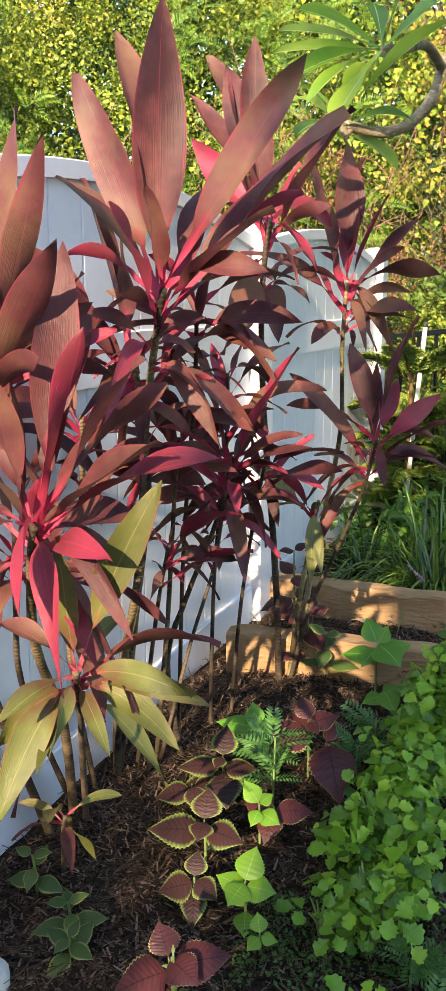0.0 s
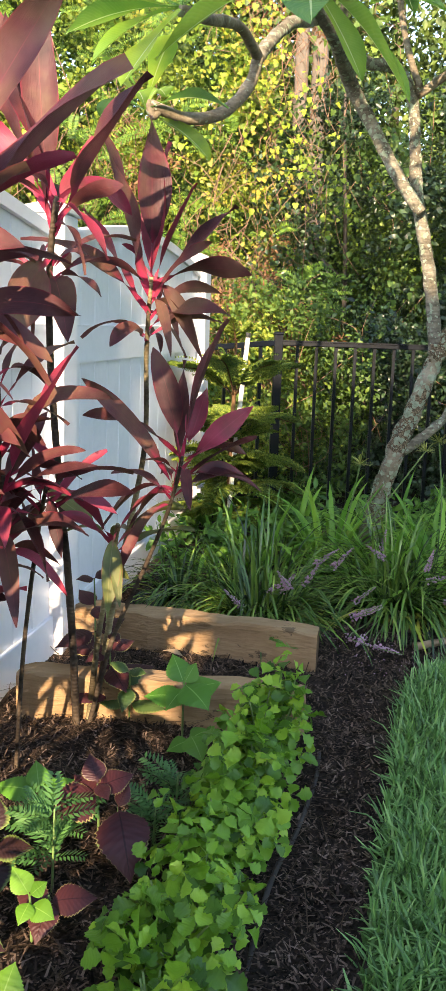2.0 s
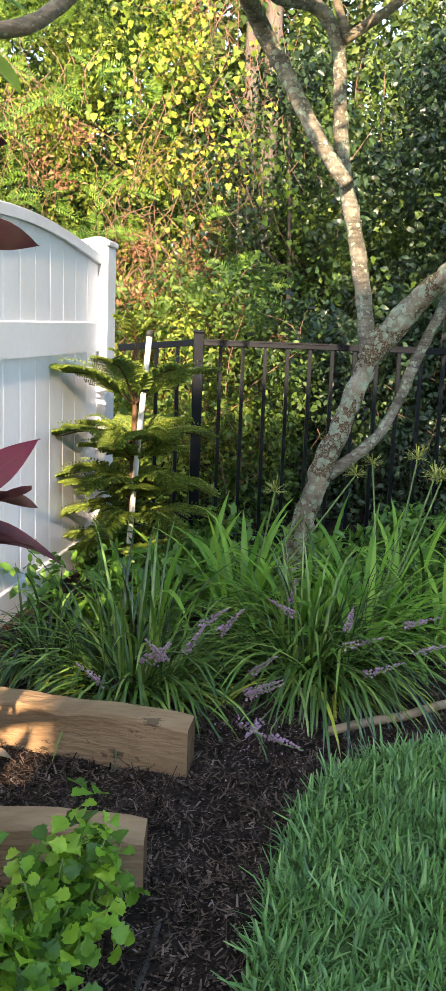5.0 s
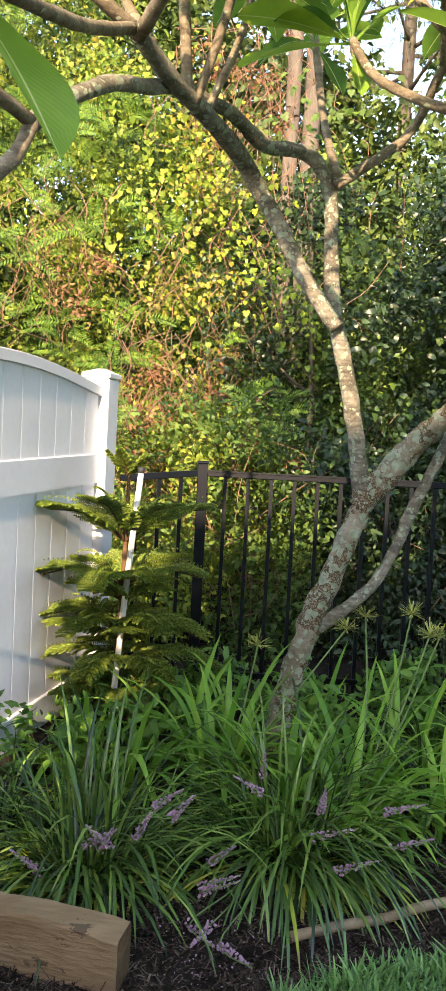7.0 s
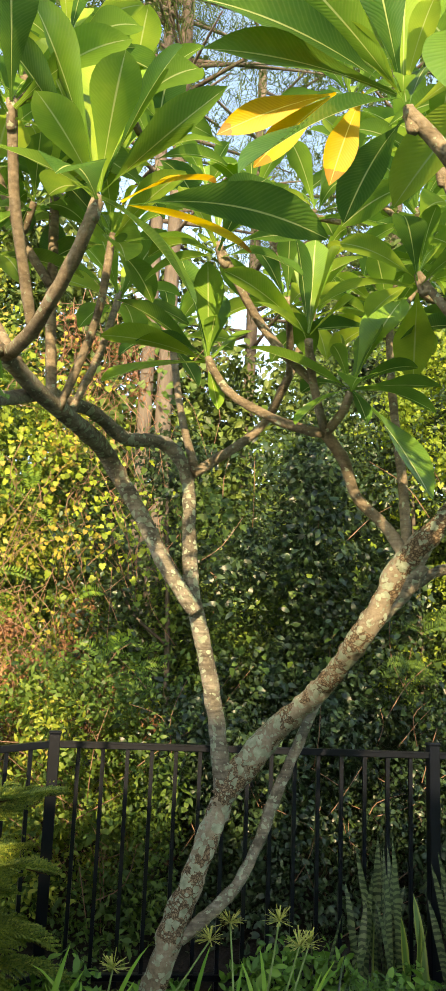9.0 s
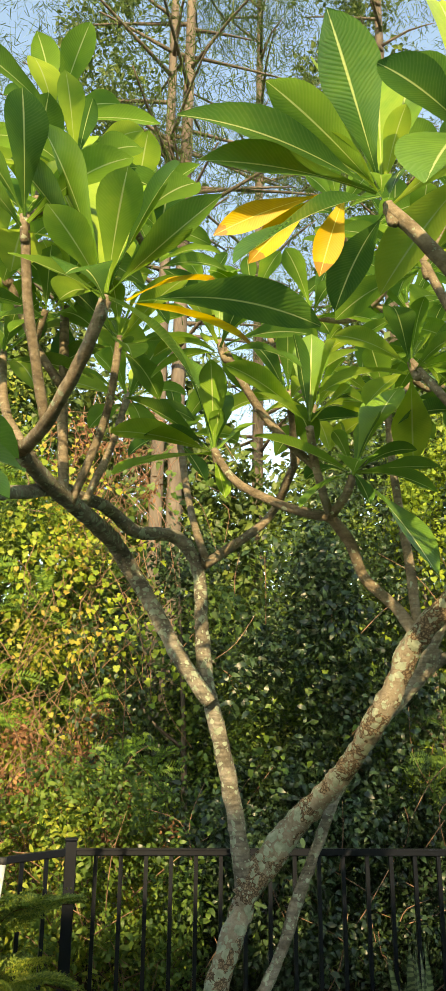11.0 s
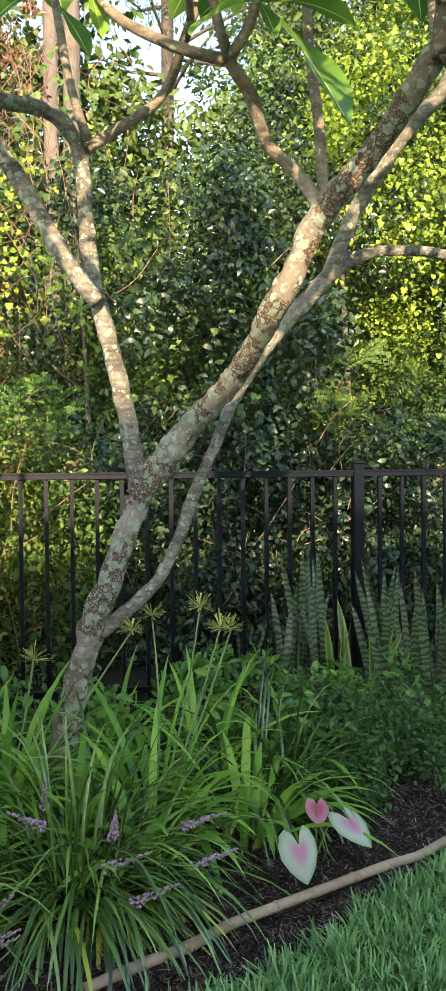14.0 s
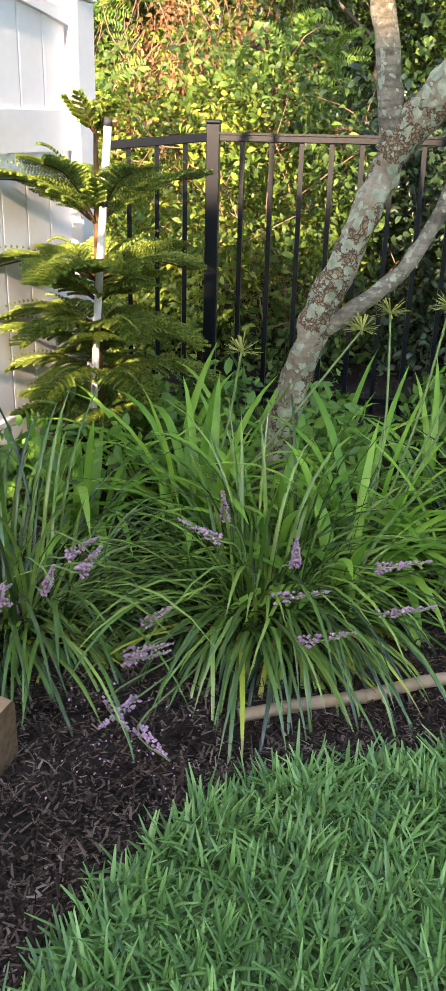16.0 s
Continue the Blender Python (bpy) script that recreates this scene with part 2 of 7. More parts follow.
LICHEN = ((0.2, 0.25, 0.175), (0.35, 0.41, 0.31))
TRUNK_BARK = bark("flaking_lichen_bark", ((0.11, 0.088, 0.062), (0.22, 0.185, 0.135), (0.32, 0.28, 0.215)), LICHEN, 0.78, 0.5, 0.0, 1.0)
BARK = bark("smooth_lichen_bark", ((0.08, 0.068, 0.052), (0.2, 0.18, 0.14), (0.31, 0.285, 0.235)), LICHEN, 0.6, 0.18, 0.45, 0.9)
TWIG = bark("tan_branch_bark", ((0.1, 0.08, 0.055), (0.21, 0.17, 0.12), (0.33, 0.28, 0.21)), LICHEN, 0.34, 0.0, 0.35, 0.6)
PINE_BARK = plain_material("pine_bark", (0.06, 0.05, 0.042), (0.18, 0.152, 0.125), 3.0, 18.0, 0.95, 0.9, 0.03, stretch=(1, 1, 0.3), spec=0.1)
PINE_TRUNK = plain_material("brown_pine_stem", (0.06, 0.035, 0.02), (0.17, 0.1, 0.055), 12.0, 60.0, 0.9, 0.6, 0.006, spec=0.1)

TI_RED = leaf_material("maroon_ti_leaf", [(0.05, 0.016, 0.021), (0.15, 0.046, 0.05), (0.21, 0.12, 0.07), (0.27, 0.035, 0.065), (0.09, 0.023, 0.032)], rib=(0.24, 0.04, 0.06), edge=(0.34, 0.03, 0.065), rough=0.44, through=0.3, per="object", rib_width=0.03, edge_width=0.1, blotch=1.3, spec=0.28, stalk=(0.42, 0.035, 0.09), streak=0.22)
TI_PINK = leaf_material("pink_ti_leaf", [(0.2, 0.03, 0.045), (0.36, 0.035, 0.08), (0.17, 0.05, 0.05)], rib=(0.45, 0.06, 0.11), edge=(0.48, 0.04, 0.1), rough=0.42, through=0.32, per="object", stalk=(0.42, 0.04, 0.09), streak=0.22)
TI_GREEN = leaf_material("olive_ti_leaf", [(0.06, 0.075, 0.02), (0.15, 0.175, 0.045), (0.13, 0.05, 0.035)], rib=(0.34, 0.3, 0.12), edge=(0.33, 0.07, 0.07), rough=0.42, through=0.3, per="object", edge_width=0.12, spec=0.4, stalk=(0.4, 0.07, 0.1), streak=0.22)
PLUM = leaf_material("green_frangipani_leaf", [(0.06, 0.175, 0.036), (0.2, 0.38, 0.05), (0.58, 0.7, 0.1)], rib=(0.55, 0.64, 0.26), rough=0.27, through=0.44, veins=11.0, per="object", rib_width=0.055, spec=0.45, vein_tint=0.05, slant=0.14)
PLUM_YELLOW = leaf_material("yellow_frangipani_leaf", [(0.62, 0.4, 0.02), (0.85, 0.68, 0.02), (0.92, 0.78, 0.03)], rib=(0.9, 0.8, 0.2), rough=0.45, through=0.4, veins=11.0, per="object", blotch=1.3, tip=(0.35, 0.17, 0.03))
LIRIOPE = leaf_material("dark_lilyturf_blade", [(0.012, 0.034, 0.008), (0.075, 0.175, 0.03), (0.36, 0.5, 0.11)], rough=0.25, through=0.16, spec=0.65)
LIRIOPE_OLD = leaf_material("yellowing_lilyturf_blade", [(0.15, 0.22, 0.03), (0.36, 0.43, 0.05), (0.56, 0.47, 0.1)], rough=0.38, through=0.2, tip=(0.3, 0.2, 0.09), spec=0.45)
AGAP = leaf_material("strap_leaf", [(0.11, 0.3, 0.04), (0.23, 0.47, 0.065), (0.38, 0.58, 0.1)], rough=0.38, through=0.45)
GRASS = leaf_material("lawn_blade", [(0.055, 0.15, 0.042), (0.16, 0.36, 0.095), (0.38, 0.58, 0.21)], rough=0.36, through=0.3, spec=0.55)
LILAC = plain_material("lilac_flower", (0.3, 0.15, 0.25), (0.52, 0.34, 0.44), 40.0, 200.0, 0.7, 0.2, 0.002)
STALK = plain_material("green_stalk", (0.09, 0.17, 0.05), (0.18, 0.27, 0.09), 10.0, 60.0, 0.6, 0.2, 0.002)
CELERY = leaf_material("bright_green_celery_leaf", [(0.035, 0.115, 0.014), (0.16, 0.37, 0.032), (0.44, 0.66, 0.07)], rough=0.36, through=0.36, veins=3.0)
LIME = leaf_material("lime_coleus_leaf", [(0.11, 0.28, 0.028), (0.17, 0.36, 0.04)], rib=(0.22, 0.4, 0.08), rough=0.45, through=0.35, veins=0.0, per="object")
COLEUS = leaf_material("plum_coleus_leaf", [(0.05, 0.016, 0.019), (0.085, 0.024, 0.028)], rib=(0.03, 0.01, 0.013), edge=(0.34, 0.3, 0.12), rough=0.42, through=0.18, veins=3.2, per="object", edge_width=0.06, spec=0.25, vein_tint=-0.16, slant=0.2)
COLEUS_MIX = leaf_material("green_edged_coleus_leaf", [(0.03, 0.014, 0.015), (0.055, 0.022, 0.02)], rib=(0.02, 0.009, 0.01), edge=(0.19, 0.28, 0.07), rough=0.5, through=0.2, veins=3.2, per="object", edge_width=0.3, spec=0.25, vein_tint=-0.25, slant=0.2)
FERNY = leaf_material("blue_green_ferny_leaf", [(0.04, 0.13, 0.035), (0.1, 0.25, 0.065)], rough=0.55, through=0.3)
NORFOLK = leaf_material("green_conifer_needles", [(0.06, 0.125, 0.022), (0.19, 0.27, 0.045), (0.48, 0.5, 0.095)], rough=0.5, through=0.3)
SNAKE = material("banded_snake_plant_leaf", 0.4)
_w = node(SNAKE, "ShaderNodeTexWave", Scale=12.0, Distortion=9.0, Detail=3.0)
_w.bands_direction = "Z"
_tc = SNAKE.node_tree.nodes.new("ShaderNodeTexCoord")
link(SNAKE, _tc.outputs["Object"], _w.inputs["Vector"])
base_color(SNAKE, ramp(SNAKE, _w.outputs["Fac"], (0.4, (0.018, 0.04, 0.016)), (0.6, (0.1, 0.145, 0.065))))
SNAKE_EDGE = leaf_material("yellow_green_spear_leaf", [(0.22, 0.3, 0.05), (0.3, 0.34, 0.08)], rib=(0.06, 0.14, 0.03), rib_width=0.9, rough=0.4, through=0.25)
CALADIUM = leaf_material("pink_white_caladium_leaf", [(0.48, 0.54, 0.4), (0.58, 0.6, 0.48)], rib=(0.62, 0.27, 0.37), edge=(0.3, 0.42, 0.2), rough=0.5, through=0.4, veins=5.0, per="object", rib_width=0.4, edge_width=0.35)
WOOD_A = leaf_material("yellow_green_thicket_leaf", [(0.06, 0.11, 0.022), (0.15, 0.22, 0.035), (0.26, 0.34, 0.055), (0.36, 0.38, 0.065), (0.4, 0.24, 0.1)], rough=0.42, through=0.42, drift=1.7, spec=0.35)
# naturally dark leaf, its colour lowered further to put in the thicket's shade
WOOD_B = leaf_material("shade_dark_thicket_leaf", [(0.012, 0.025, 0.011), (0.036, 0.076, 0.03), (0.11, 0.165, 0.06)], rough=0.36, through=0.22, spec=0.45, drift=0.9)
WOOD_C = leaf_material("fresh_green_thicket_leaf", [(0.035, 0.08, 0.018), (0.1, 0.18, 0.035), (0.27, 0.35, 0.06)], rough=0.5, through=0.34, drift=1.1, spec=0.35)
DRY_VINE = plain_material("dry_vine", (0.13, 0.07, 0.05), (0.32, 0.2, 0.14), 10.0, 60.0, 0.9, 0.3, 0.003, spec=0.1)
STRAW = leaf_material("pine_straw", [(0.018, 0.012, 0.009), (0.048, 0.032, 0.022), (0.16, 0.11, 0.074)], rough=0.8, through=0.05, spec=0.12)
CHIP = leaf_material("mulch_chip", [(0.006, 0.005, 0.004), (0.045, 0.032, 0.025), (0.15, 0.105, 0.082), (0.42, 0.33, 0.28)], rough=0.9, through=0.0, spec=0.08)
PINE_NEEDLE = leaf_material("pine_needles", [(0.06, 0.12, 0.03), (0.14, 0.2, 0.05)], rough=0.5, through=0.3)
EDGING = plain_material("grey_edging", (0.02, 0.018, 0.016), (0.07, 0.062, 0.056), 10.0, 70.0, 0.85, 0.4, 0.004)
LIME_BROAD = leaf_material("broad_green_leaf", [(0.08, 0.25, 0.03), (0.14, 0.34, 0.05)], rib=(0.2, 0.42, 0.1), rough=0.45, through=0.35, veins=0.0, per="object")
GREEN_DULL = leaf_material("dull_green_leaf", [(0.03, 0.07, 0.018), (0.07, 0.12, 0.03)], rib=(0.04, 0.08, 0.02), edge=(0.25, 0.27, 0.08), rough=0.5, through=0.25, veins=16.0, per="object", edge_width=0.25)
STALK_LEAF = leaf_material("pale_green_shoot", [(0.16, 0.26, 0.08), (0.24, 0.32, 0.12)], rough=0.5, through=0.3, per="object")
COVER = leaf_material("tiny_green_leaf", [(0.03, 0.08, 0.015), (0.06, 0.15, 0.03)], rough=0.5, through=0.3)
TIE = plain_material("dark_tape", (0.03, 0.03, 0.03), (0.07, 0.07, 0.07), 10.0, 60.0, 0.6, 0.2, 0.002)
STONE = plain_material("pale_stone", (0.42, 0.44, 0.42), (0.58, 0.6, 0.58), 12.0, 70.0, 0.8, 0.3, 0.003)
CALADIUM_PINK = leaf_material("pink_caladium_leaf", [(0.6, 0.25, 0.3), (0.65, 0.3, 0.35)], rib=(0.65, 0.1, 0.2), rough=0.5, through=0.35, per="object", rib_width=0.5)
FAR_WOOD = plain_material("far_woodland", (0.012, 0.025, 0.01), (0.06, 0.1, 0.03), 0.6, 4.0, 0.9, 0.6, 0.2, spec=0.05)
CANOPY = leaf_material("high_canopy_leaf", [(0.03, 0.06, 0.018), (0.1, 0.16, 0.035), (0.24, 0.28, 0.06)], rough=0.5, through=0.3, drift=1.0)
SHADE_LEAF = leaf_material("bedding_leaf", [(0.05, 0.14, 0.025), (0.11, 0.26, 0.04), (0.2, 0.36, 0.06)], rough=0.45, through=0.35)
LIMEWOOD = leaf_material("lime_vine_leaf", [(0.12, 0.21, 0.028), (0.3, 0.4, 0.05), (0.58, 0.6, 0.07)], rough=0.5, through=0.45, drift=0.8)
PINNATE = leaf_material("feathery_shrub_leaf", [(0.06, 0.14, 0.03), (0.15, 0.28, 0.045), (0.32, 0.45, 0.07)], rough=0.45, through=0.35)

# ---- mesh helpers ----
rng = np.random.default_rng(7)
UP = Vector((0, 0, 1))


def ground_z(y):
    """The garden rises gently towards the back fence."""
    return 0.04 * (min(max(y, -8.0), 9.0) - 3.765)


class Build:
    """Collects vertices, faces and leaf coordinates for one mesh."""

    def __init__(self):
        self.v, self.f, self.uv = [], [], []

    def add(self, verts, faces, uv=None):
        n = len(self.v)
        self.v += [tuple(p) for p in verts]
        self.f += [tuple(i + n for i in q) for q in faces]
        self.uv += list(uv) if uv is not None else [(0.5, 0.5)] * len(verts)
        return self

    def box(self, lo, hi, m=None, bevel=0.0):
        x0, y0, z0 = lo
        x1, y1, z1 = hi
        if bevel:
            bm = bmesh.new()
            bmesh.ops.create_cube(bm, size=1.0)
            for p in bm.verts:
                p.co = Vector(((x0 + x1) / 2 + p.co.x * (x1 - x0), (y0 + y1) / 2 + p.co.y * (y1 - y0), (z0 + z1) / 2 + p.co.z * (z1 - z0)))
            bmesh.ops.bevel(bm, geom=bm.edges, offset=bevel, segments=1, affect="EDGES")
            bm.verts.index_update()
            vs, fs = [p.co.copy() for p in bm.verts], [[p.index for p in q.verts] for q in bm.faces]
            bm.free()
        else:
            vs = [Vector(p) for p in ((x0, y0, z0), (x1, y0, z0), (x1, y1, z0), (x0, y1, z0), (x0, y0, z1), (x1, y0, z1), (x1, y1, z1), (x0, y1, z1))]
            fs = [(0, 3, 2, 1), (4, 5, 6, 7), (0, 1, 5, 4), (1, 2, 6, 5), (2, 3, 7, 6), (3, 0, 4, 7)]
        if m is not None:
            vs = [m @ p for p in vs]
        return self.add(vs, fs)

    def tube(self, pts, radii, sides=10, smooth=4, rough=0.0, cap=True):
        pts = [Vector(p) for p in pts]
        line, rad = [], []
        for i in range(len(pts) - 1):
            a, b = pts[max(i - 1, 0)], pts[i]
            c, d = pts[i + 1], pts[min(i + 2, len(pts) - 1)]
            for k in range(smooth):
                t = k / smooth
                line.append(0.5 * (2 * b + (c - a) * t + (2 * a - 5 * b + 4 * c - d) * t * t + (3 * b - a - 3 * c + d) * t ** 3))
                rad.append(radii[i] + (radii[i + 1] - radii[i]) * t)
        line.append(pts[-1])
        rad.append(radii[-1])
        side = None
        vs, fs, uv = [], [], []
        for i, p in enumerate(line):
            d = (line[min(i + 1, len(line) - 1)] - line[max(i - 1, 0)]).normalized()
            if side is None:
                side = d.orthogonal().normalized()
            side = (side - d * side.dot(d)).normalized()
            o = d.cross(side)
            for k in range(sides):
                a = 2 * math.pi * k / sides
                r = rad[i] * (1 + rough * (noise.noise(Vector((p.x * 30 + math.cos(a) * 1.5, p.y * 30 + math.sin(a) * 1.5, p.z * 22))))) if rough else rad[i]
                vs.append(p + (side * math.cos(a) + o * math.sin(a)) * r)
                uv.append((k / sides, i / len(line)))
        for i in range(len(line) - 1):
            for k in range(sides):
                q = (k + 1) % sides
                fs.append((i * sides + k, i * sides + q, (i + 1) * sides + q, (i + 1) * sides + k))
        if cap:
            fs.append(tuple(reversed(range(sides))))
            fs.append(tuple((len(line) - 1) * sides + k for k in range(sides)))
        return self.add(vs, fs, uv)

    def leaf(self, a, b, c, width, shape, n=8, fold=0.25, facing=UP, wave=0.0, roll=0.0):
        """A leaf along the curve a, b, c; shape gives its width along the way."""
        a, b, c = Vector(a), Vector(b), Vector(c)
        vs, uv, fs = [], [], []
        ph = random.uniform(0, 6.28)
        for i in range(n + 1):
            t = i / n
            p = a * (1 - t) ** 2 + b * 2 * t * (1 - t) + c * t * t
            d = ((b - a) * (1 - t) + (c - b) * t).normalized()
            s = d.cross(facing)
            s = s.normalized() if s.length > 1e-4 else d.orthogonal().normalized()
            if roll:
                s = Matrix.Rotation(roll * (0.3 + t), 3, d) @ s
            u = s.cross(d)
            w = width * shape(t) / 2
            o = wave * width * math.sin(ph + t * 9)
            vs += [p - s * w + u * (fold * w + o), p, p + s * w + u * (fold * w - o)]
            uv += [(0, t), (0.5, t), (1, t)]
        for i in range(n):
            k = i * 3
            fs += [(k, k + 1, k + 4, k + 3), (k + 1, k + 2, k + 5, k + 4)]
        return self.add(vs, fs, uv)

    def mesh(self, name, mat, smooth=True):
        me = bpy.data.meshes.new(name)
        me.from_pydata(self.v, [], self.f)
        layer = me.uv_layers.new(name="UVMap")
        idx = np.empty(len(me.loops), np.int32)
        me.loops.foreach_get("vertex_index", idx)
        layer.data.foreach_set("uv", np.asarray(self.uv, np.float32)[idx].ravel())
        if smooth:
            me.polygons.foreach_set("use_smooth", np.ones(len(me.polygons), bool))
        me.materials.append(mat)
        return me


def part(name, build, mat, parent=None, label="", smooth=True):
    ob = new(name, build.mesh(name, mat, smooth))
    if parent is not None:
        ob.parent = parent
    return tagged(ob, label) if label else ob


def thing(name, at, label, category, group="", kind=""):
    ob = new(name)
    ob.empty_display_size = 0.05
    ob.location = at
    return tagged(ob, label, category, group, kind)


def local(ob, p):
    return Vector(p) - ob.location


def many(name, verts, quads, uvs, mat, parent=None):
    """One mesh of many small pieces: verts (n, k, 3), the faces of one piece, uvs (k, 2)."""
    n, k, _ = verts.shape
    q = np.asarray(quads, np.int32)
    faces = (q[None] + (np.arange(n, dtype=np.int32) * k)[:, None, None]).reshape(-1, q.shape[1])
    me = bpy.data.meshes.new(name)
    me.vertices.add(n * k)
    me.vertices.foreach_set("co", verts.astype(np.float32).ravel())
    me.loops.add(faces.size)
    me.loops.foreach_set("vertex_index", faces.ravel())
    me.polygons.add(len(faces))
    me.polygons.foreach_set("loop_start", np.arange(0, faces.size, q.shape[1], dtype=np.int32))
    me.update(calc_edges=True)
    layer = me.uv_layers.new(name="UVMap")
    layer.data.foreach_set("uv", np.tile(np.asarray(uvs, np.float32), (n, 1))[faces.ravel()].ravel())
    me.polygons.foreach_set("use_smooth", np.ones(len(faces), bool))
    me.materials.append(mat)
    me.validate()
    ob = new(name, me)
    if parent is not None:
        ob.parent = parent
    return ob


def pieces(name, verts, quads, uvs, mat, parent):
    """Each piece as a part of its own."""
    for k in range(len(verts)):
        many(name, verts[k:k + 1], quads, uvs, mat, parent)


def unit(a):
    return a / np.maximum(np.linalg.norm(a, axis=-1, keepdims=True), 1e-9)


def blades(base, azim, elev, length, width, droop, segs=4, fold=0.3, taper=None):
    """Arching blades as an array (n, k, 3), with the faces and uvs of one blade."""
    n = len(base)
    d = np.stack([np.cos(azim) * np.cos(elev), np.sin(azim) * np.cos(elev), np.sin(elev)], -1)
    side = np.stack([-np.sin(azim), np.cos(azim), np.zeros(n)], -1)
    p = base.copy()
    rows = []
    taper = taper or (lambda t: (0.75 + 0.5 * t) * (1 - t ** 3) + 0.02)
    for i in range(segs + 1):
        t = i / segs
        w = (width * taper(t) / 2)[:, None]
        up = unit(np.cross(d, side)) * -1
        rows += [p - side * w + up * w * fold, p.copy(), p + side * w + up * w * fold]
        p = p + d * (length / segs)[:, None]
        d = unit(d + np.array([0, 0, -1.0]) * (droop / segs)[:, None])
    v = np.stack(rows, 1)
    faces, uv = [], []
    for i in range(segs + 1):
        uv += [(0, i / segs), (0.5, i / segs), (1, i / segs)]
    for i in range(segs):
        k = 3 * i
        faces += [(k, k + 1, k + 4, k + 3), (k + 1, k + 2, k + 5, k + 4)]
    return v, faces, uv


def scattered(pos, normal, size, aspect=0.55, seed=0, bend=0.25):
    """Small leaves (n, 7, 3) at pos, facing about normal."""
    r = np.random.default_rng(seed)
    n = len(pos)
    a = unit(np.cross(normal, r.normal(size=(n, 3))))
    b = np.cross(normal, a)
    s = size[:, None]
    w = s * aspect
    v = np.stack([pos, pos + a * s * 0.3 - b * w * 0.42 + normal * s * bend * 0.3, pos + a * s * 0.3 + b * w * 0.42 + normal * s * bend * 0.3,
                  pos + a * s * 0.66 - b * w * 0.4 + normal * s * bend * 0.1, pos + a * s * 0.66 + b * w * 0.4 + normal * s * bend * 0.1,
                  pos + a * s - normal * s * bend * 0.5, pos + a * s * 0.4], 1)
    return v, [(0, 1, 6), (0, 6, 2), (1, 3, 6), (2, 6, 4), (3, 5, 6), (6, 5, 4)], [(0.5, 0), (0, 0.3), (1, 0.3), (0, 0.66), (1, 0.66), (0.5, 1), (0.5, 0.4)]


def clumps(centres, radii, per, size, seed, aspect=0.55, up=0.35, flat=1.0, small=False):
    """Leaves gathered in uneven clumps."""
    r = np.random.default_rng(seed)
    idx = np.repeat(np.arange(len(centres)), per)
    off = unit(r.normal(size=(len(idx), 3))) * (r.random((len(idx), 1)) ** 0.45)
    pos = centres[idx] + off * radii[idx][:, None] * np.array([1, flat, 1.0])
    nrm = unit(off * 0.6 + r.normal(size=off.shape) * 0.6 + np.array([0, -0.35, up]))
    sz = size * (0.55 + 0.9 * r.random(len(idx)))
    if not small:
        return scattered(pos, nrm, sz, aspect, seed + 1)
    a = unit(np.cross(nrm, r.normal(size=(len(idx), 3))))
    b = np.cross(nrm, a)
    s, lift = sz[:, None], nrm * sz[:, None] * 0.12
    if small == "far":
        v = np.stack([pos, pos + a * s * 0.5 - b * s * aspect * 0.55 + lift * 0.6, pos + a * s - lift, pos + a * s * 0.5 + b * s * aspect * 0.55 + lift * 0.6], 1)
        return v, [(0, 1, 2), (0, 2, 3)], [(0.5, 0), (0, 0.45), (0.5, 1), (1, 0.45)]
    w = b * s * aspect * 0.5
    v = np.stack([pos, pos + a * s * 0.28 - w * 0.85 + lift, pos + a * s * 0.28 + w * 0.85 + lift, pos + a * s * 0.66 - w * 0.8 + lift * 0.4, pos + a * s * 0.66 + w * 0.8 + lift * 0.4, pos + a * s - lift * 1.5], 1)
    return v, [(0, 2, 1), (1, 2, 4), (1, 4, 3), (3, 4, 5)], [(0.5, 0), (0, 0.3), (1, 0.3), (0, 0.66), (1, 0.66), (0.5, 1)]


def vine_leaves(pos, normal, size, seed):
    """Broad lobed vine leaves that hang with the tip down."""
    r = np.random.default_rng(seed)
    a = unit(np.cross(np.cross(normal, np.array([0, 0, -1.0])), normal) + r.normal(size=pos.shape) * 0.35)
    b = np.cross(normal, a)
    half = [(-0.1, 0.22), (0.02, 0.46), (0.26, 0.52), (0.36, 0.36), (0.62, 0.42), (0.7, 0.2)]
    rim = [(0.0, 0.0)] + half + [(1.0, 0.0)] + [(u, -w) for u, w in reversed(half)]
    s = size[:, None]
    rows = [pos + a * s * u + b * s * w + normal * s * (0.18 * abs(w) - 0.12 * u * u) for u, w in rim + [(0.32, 0.0)]]
    k = len(rim)
    return np.stack(rows, 1), [(k, i, (i + 1) % k) for i in range(k)], [(0.5 + w, u) for u, w in rim + [(0.32, 0.0)]]


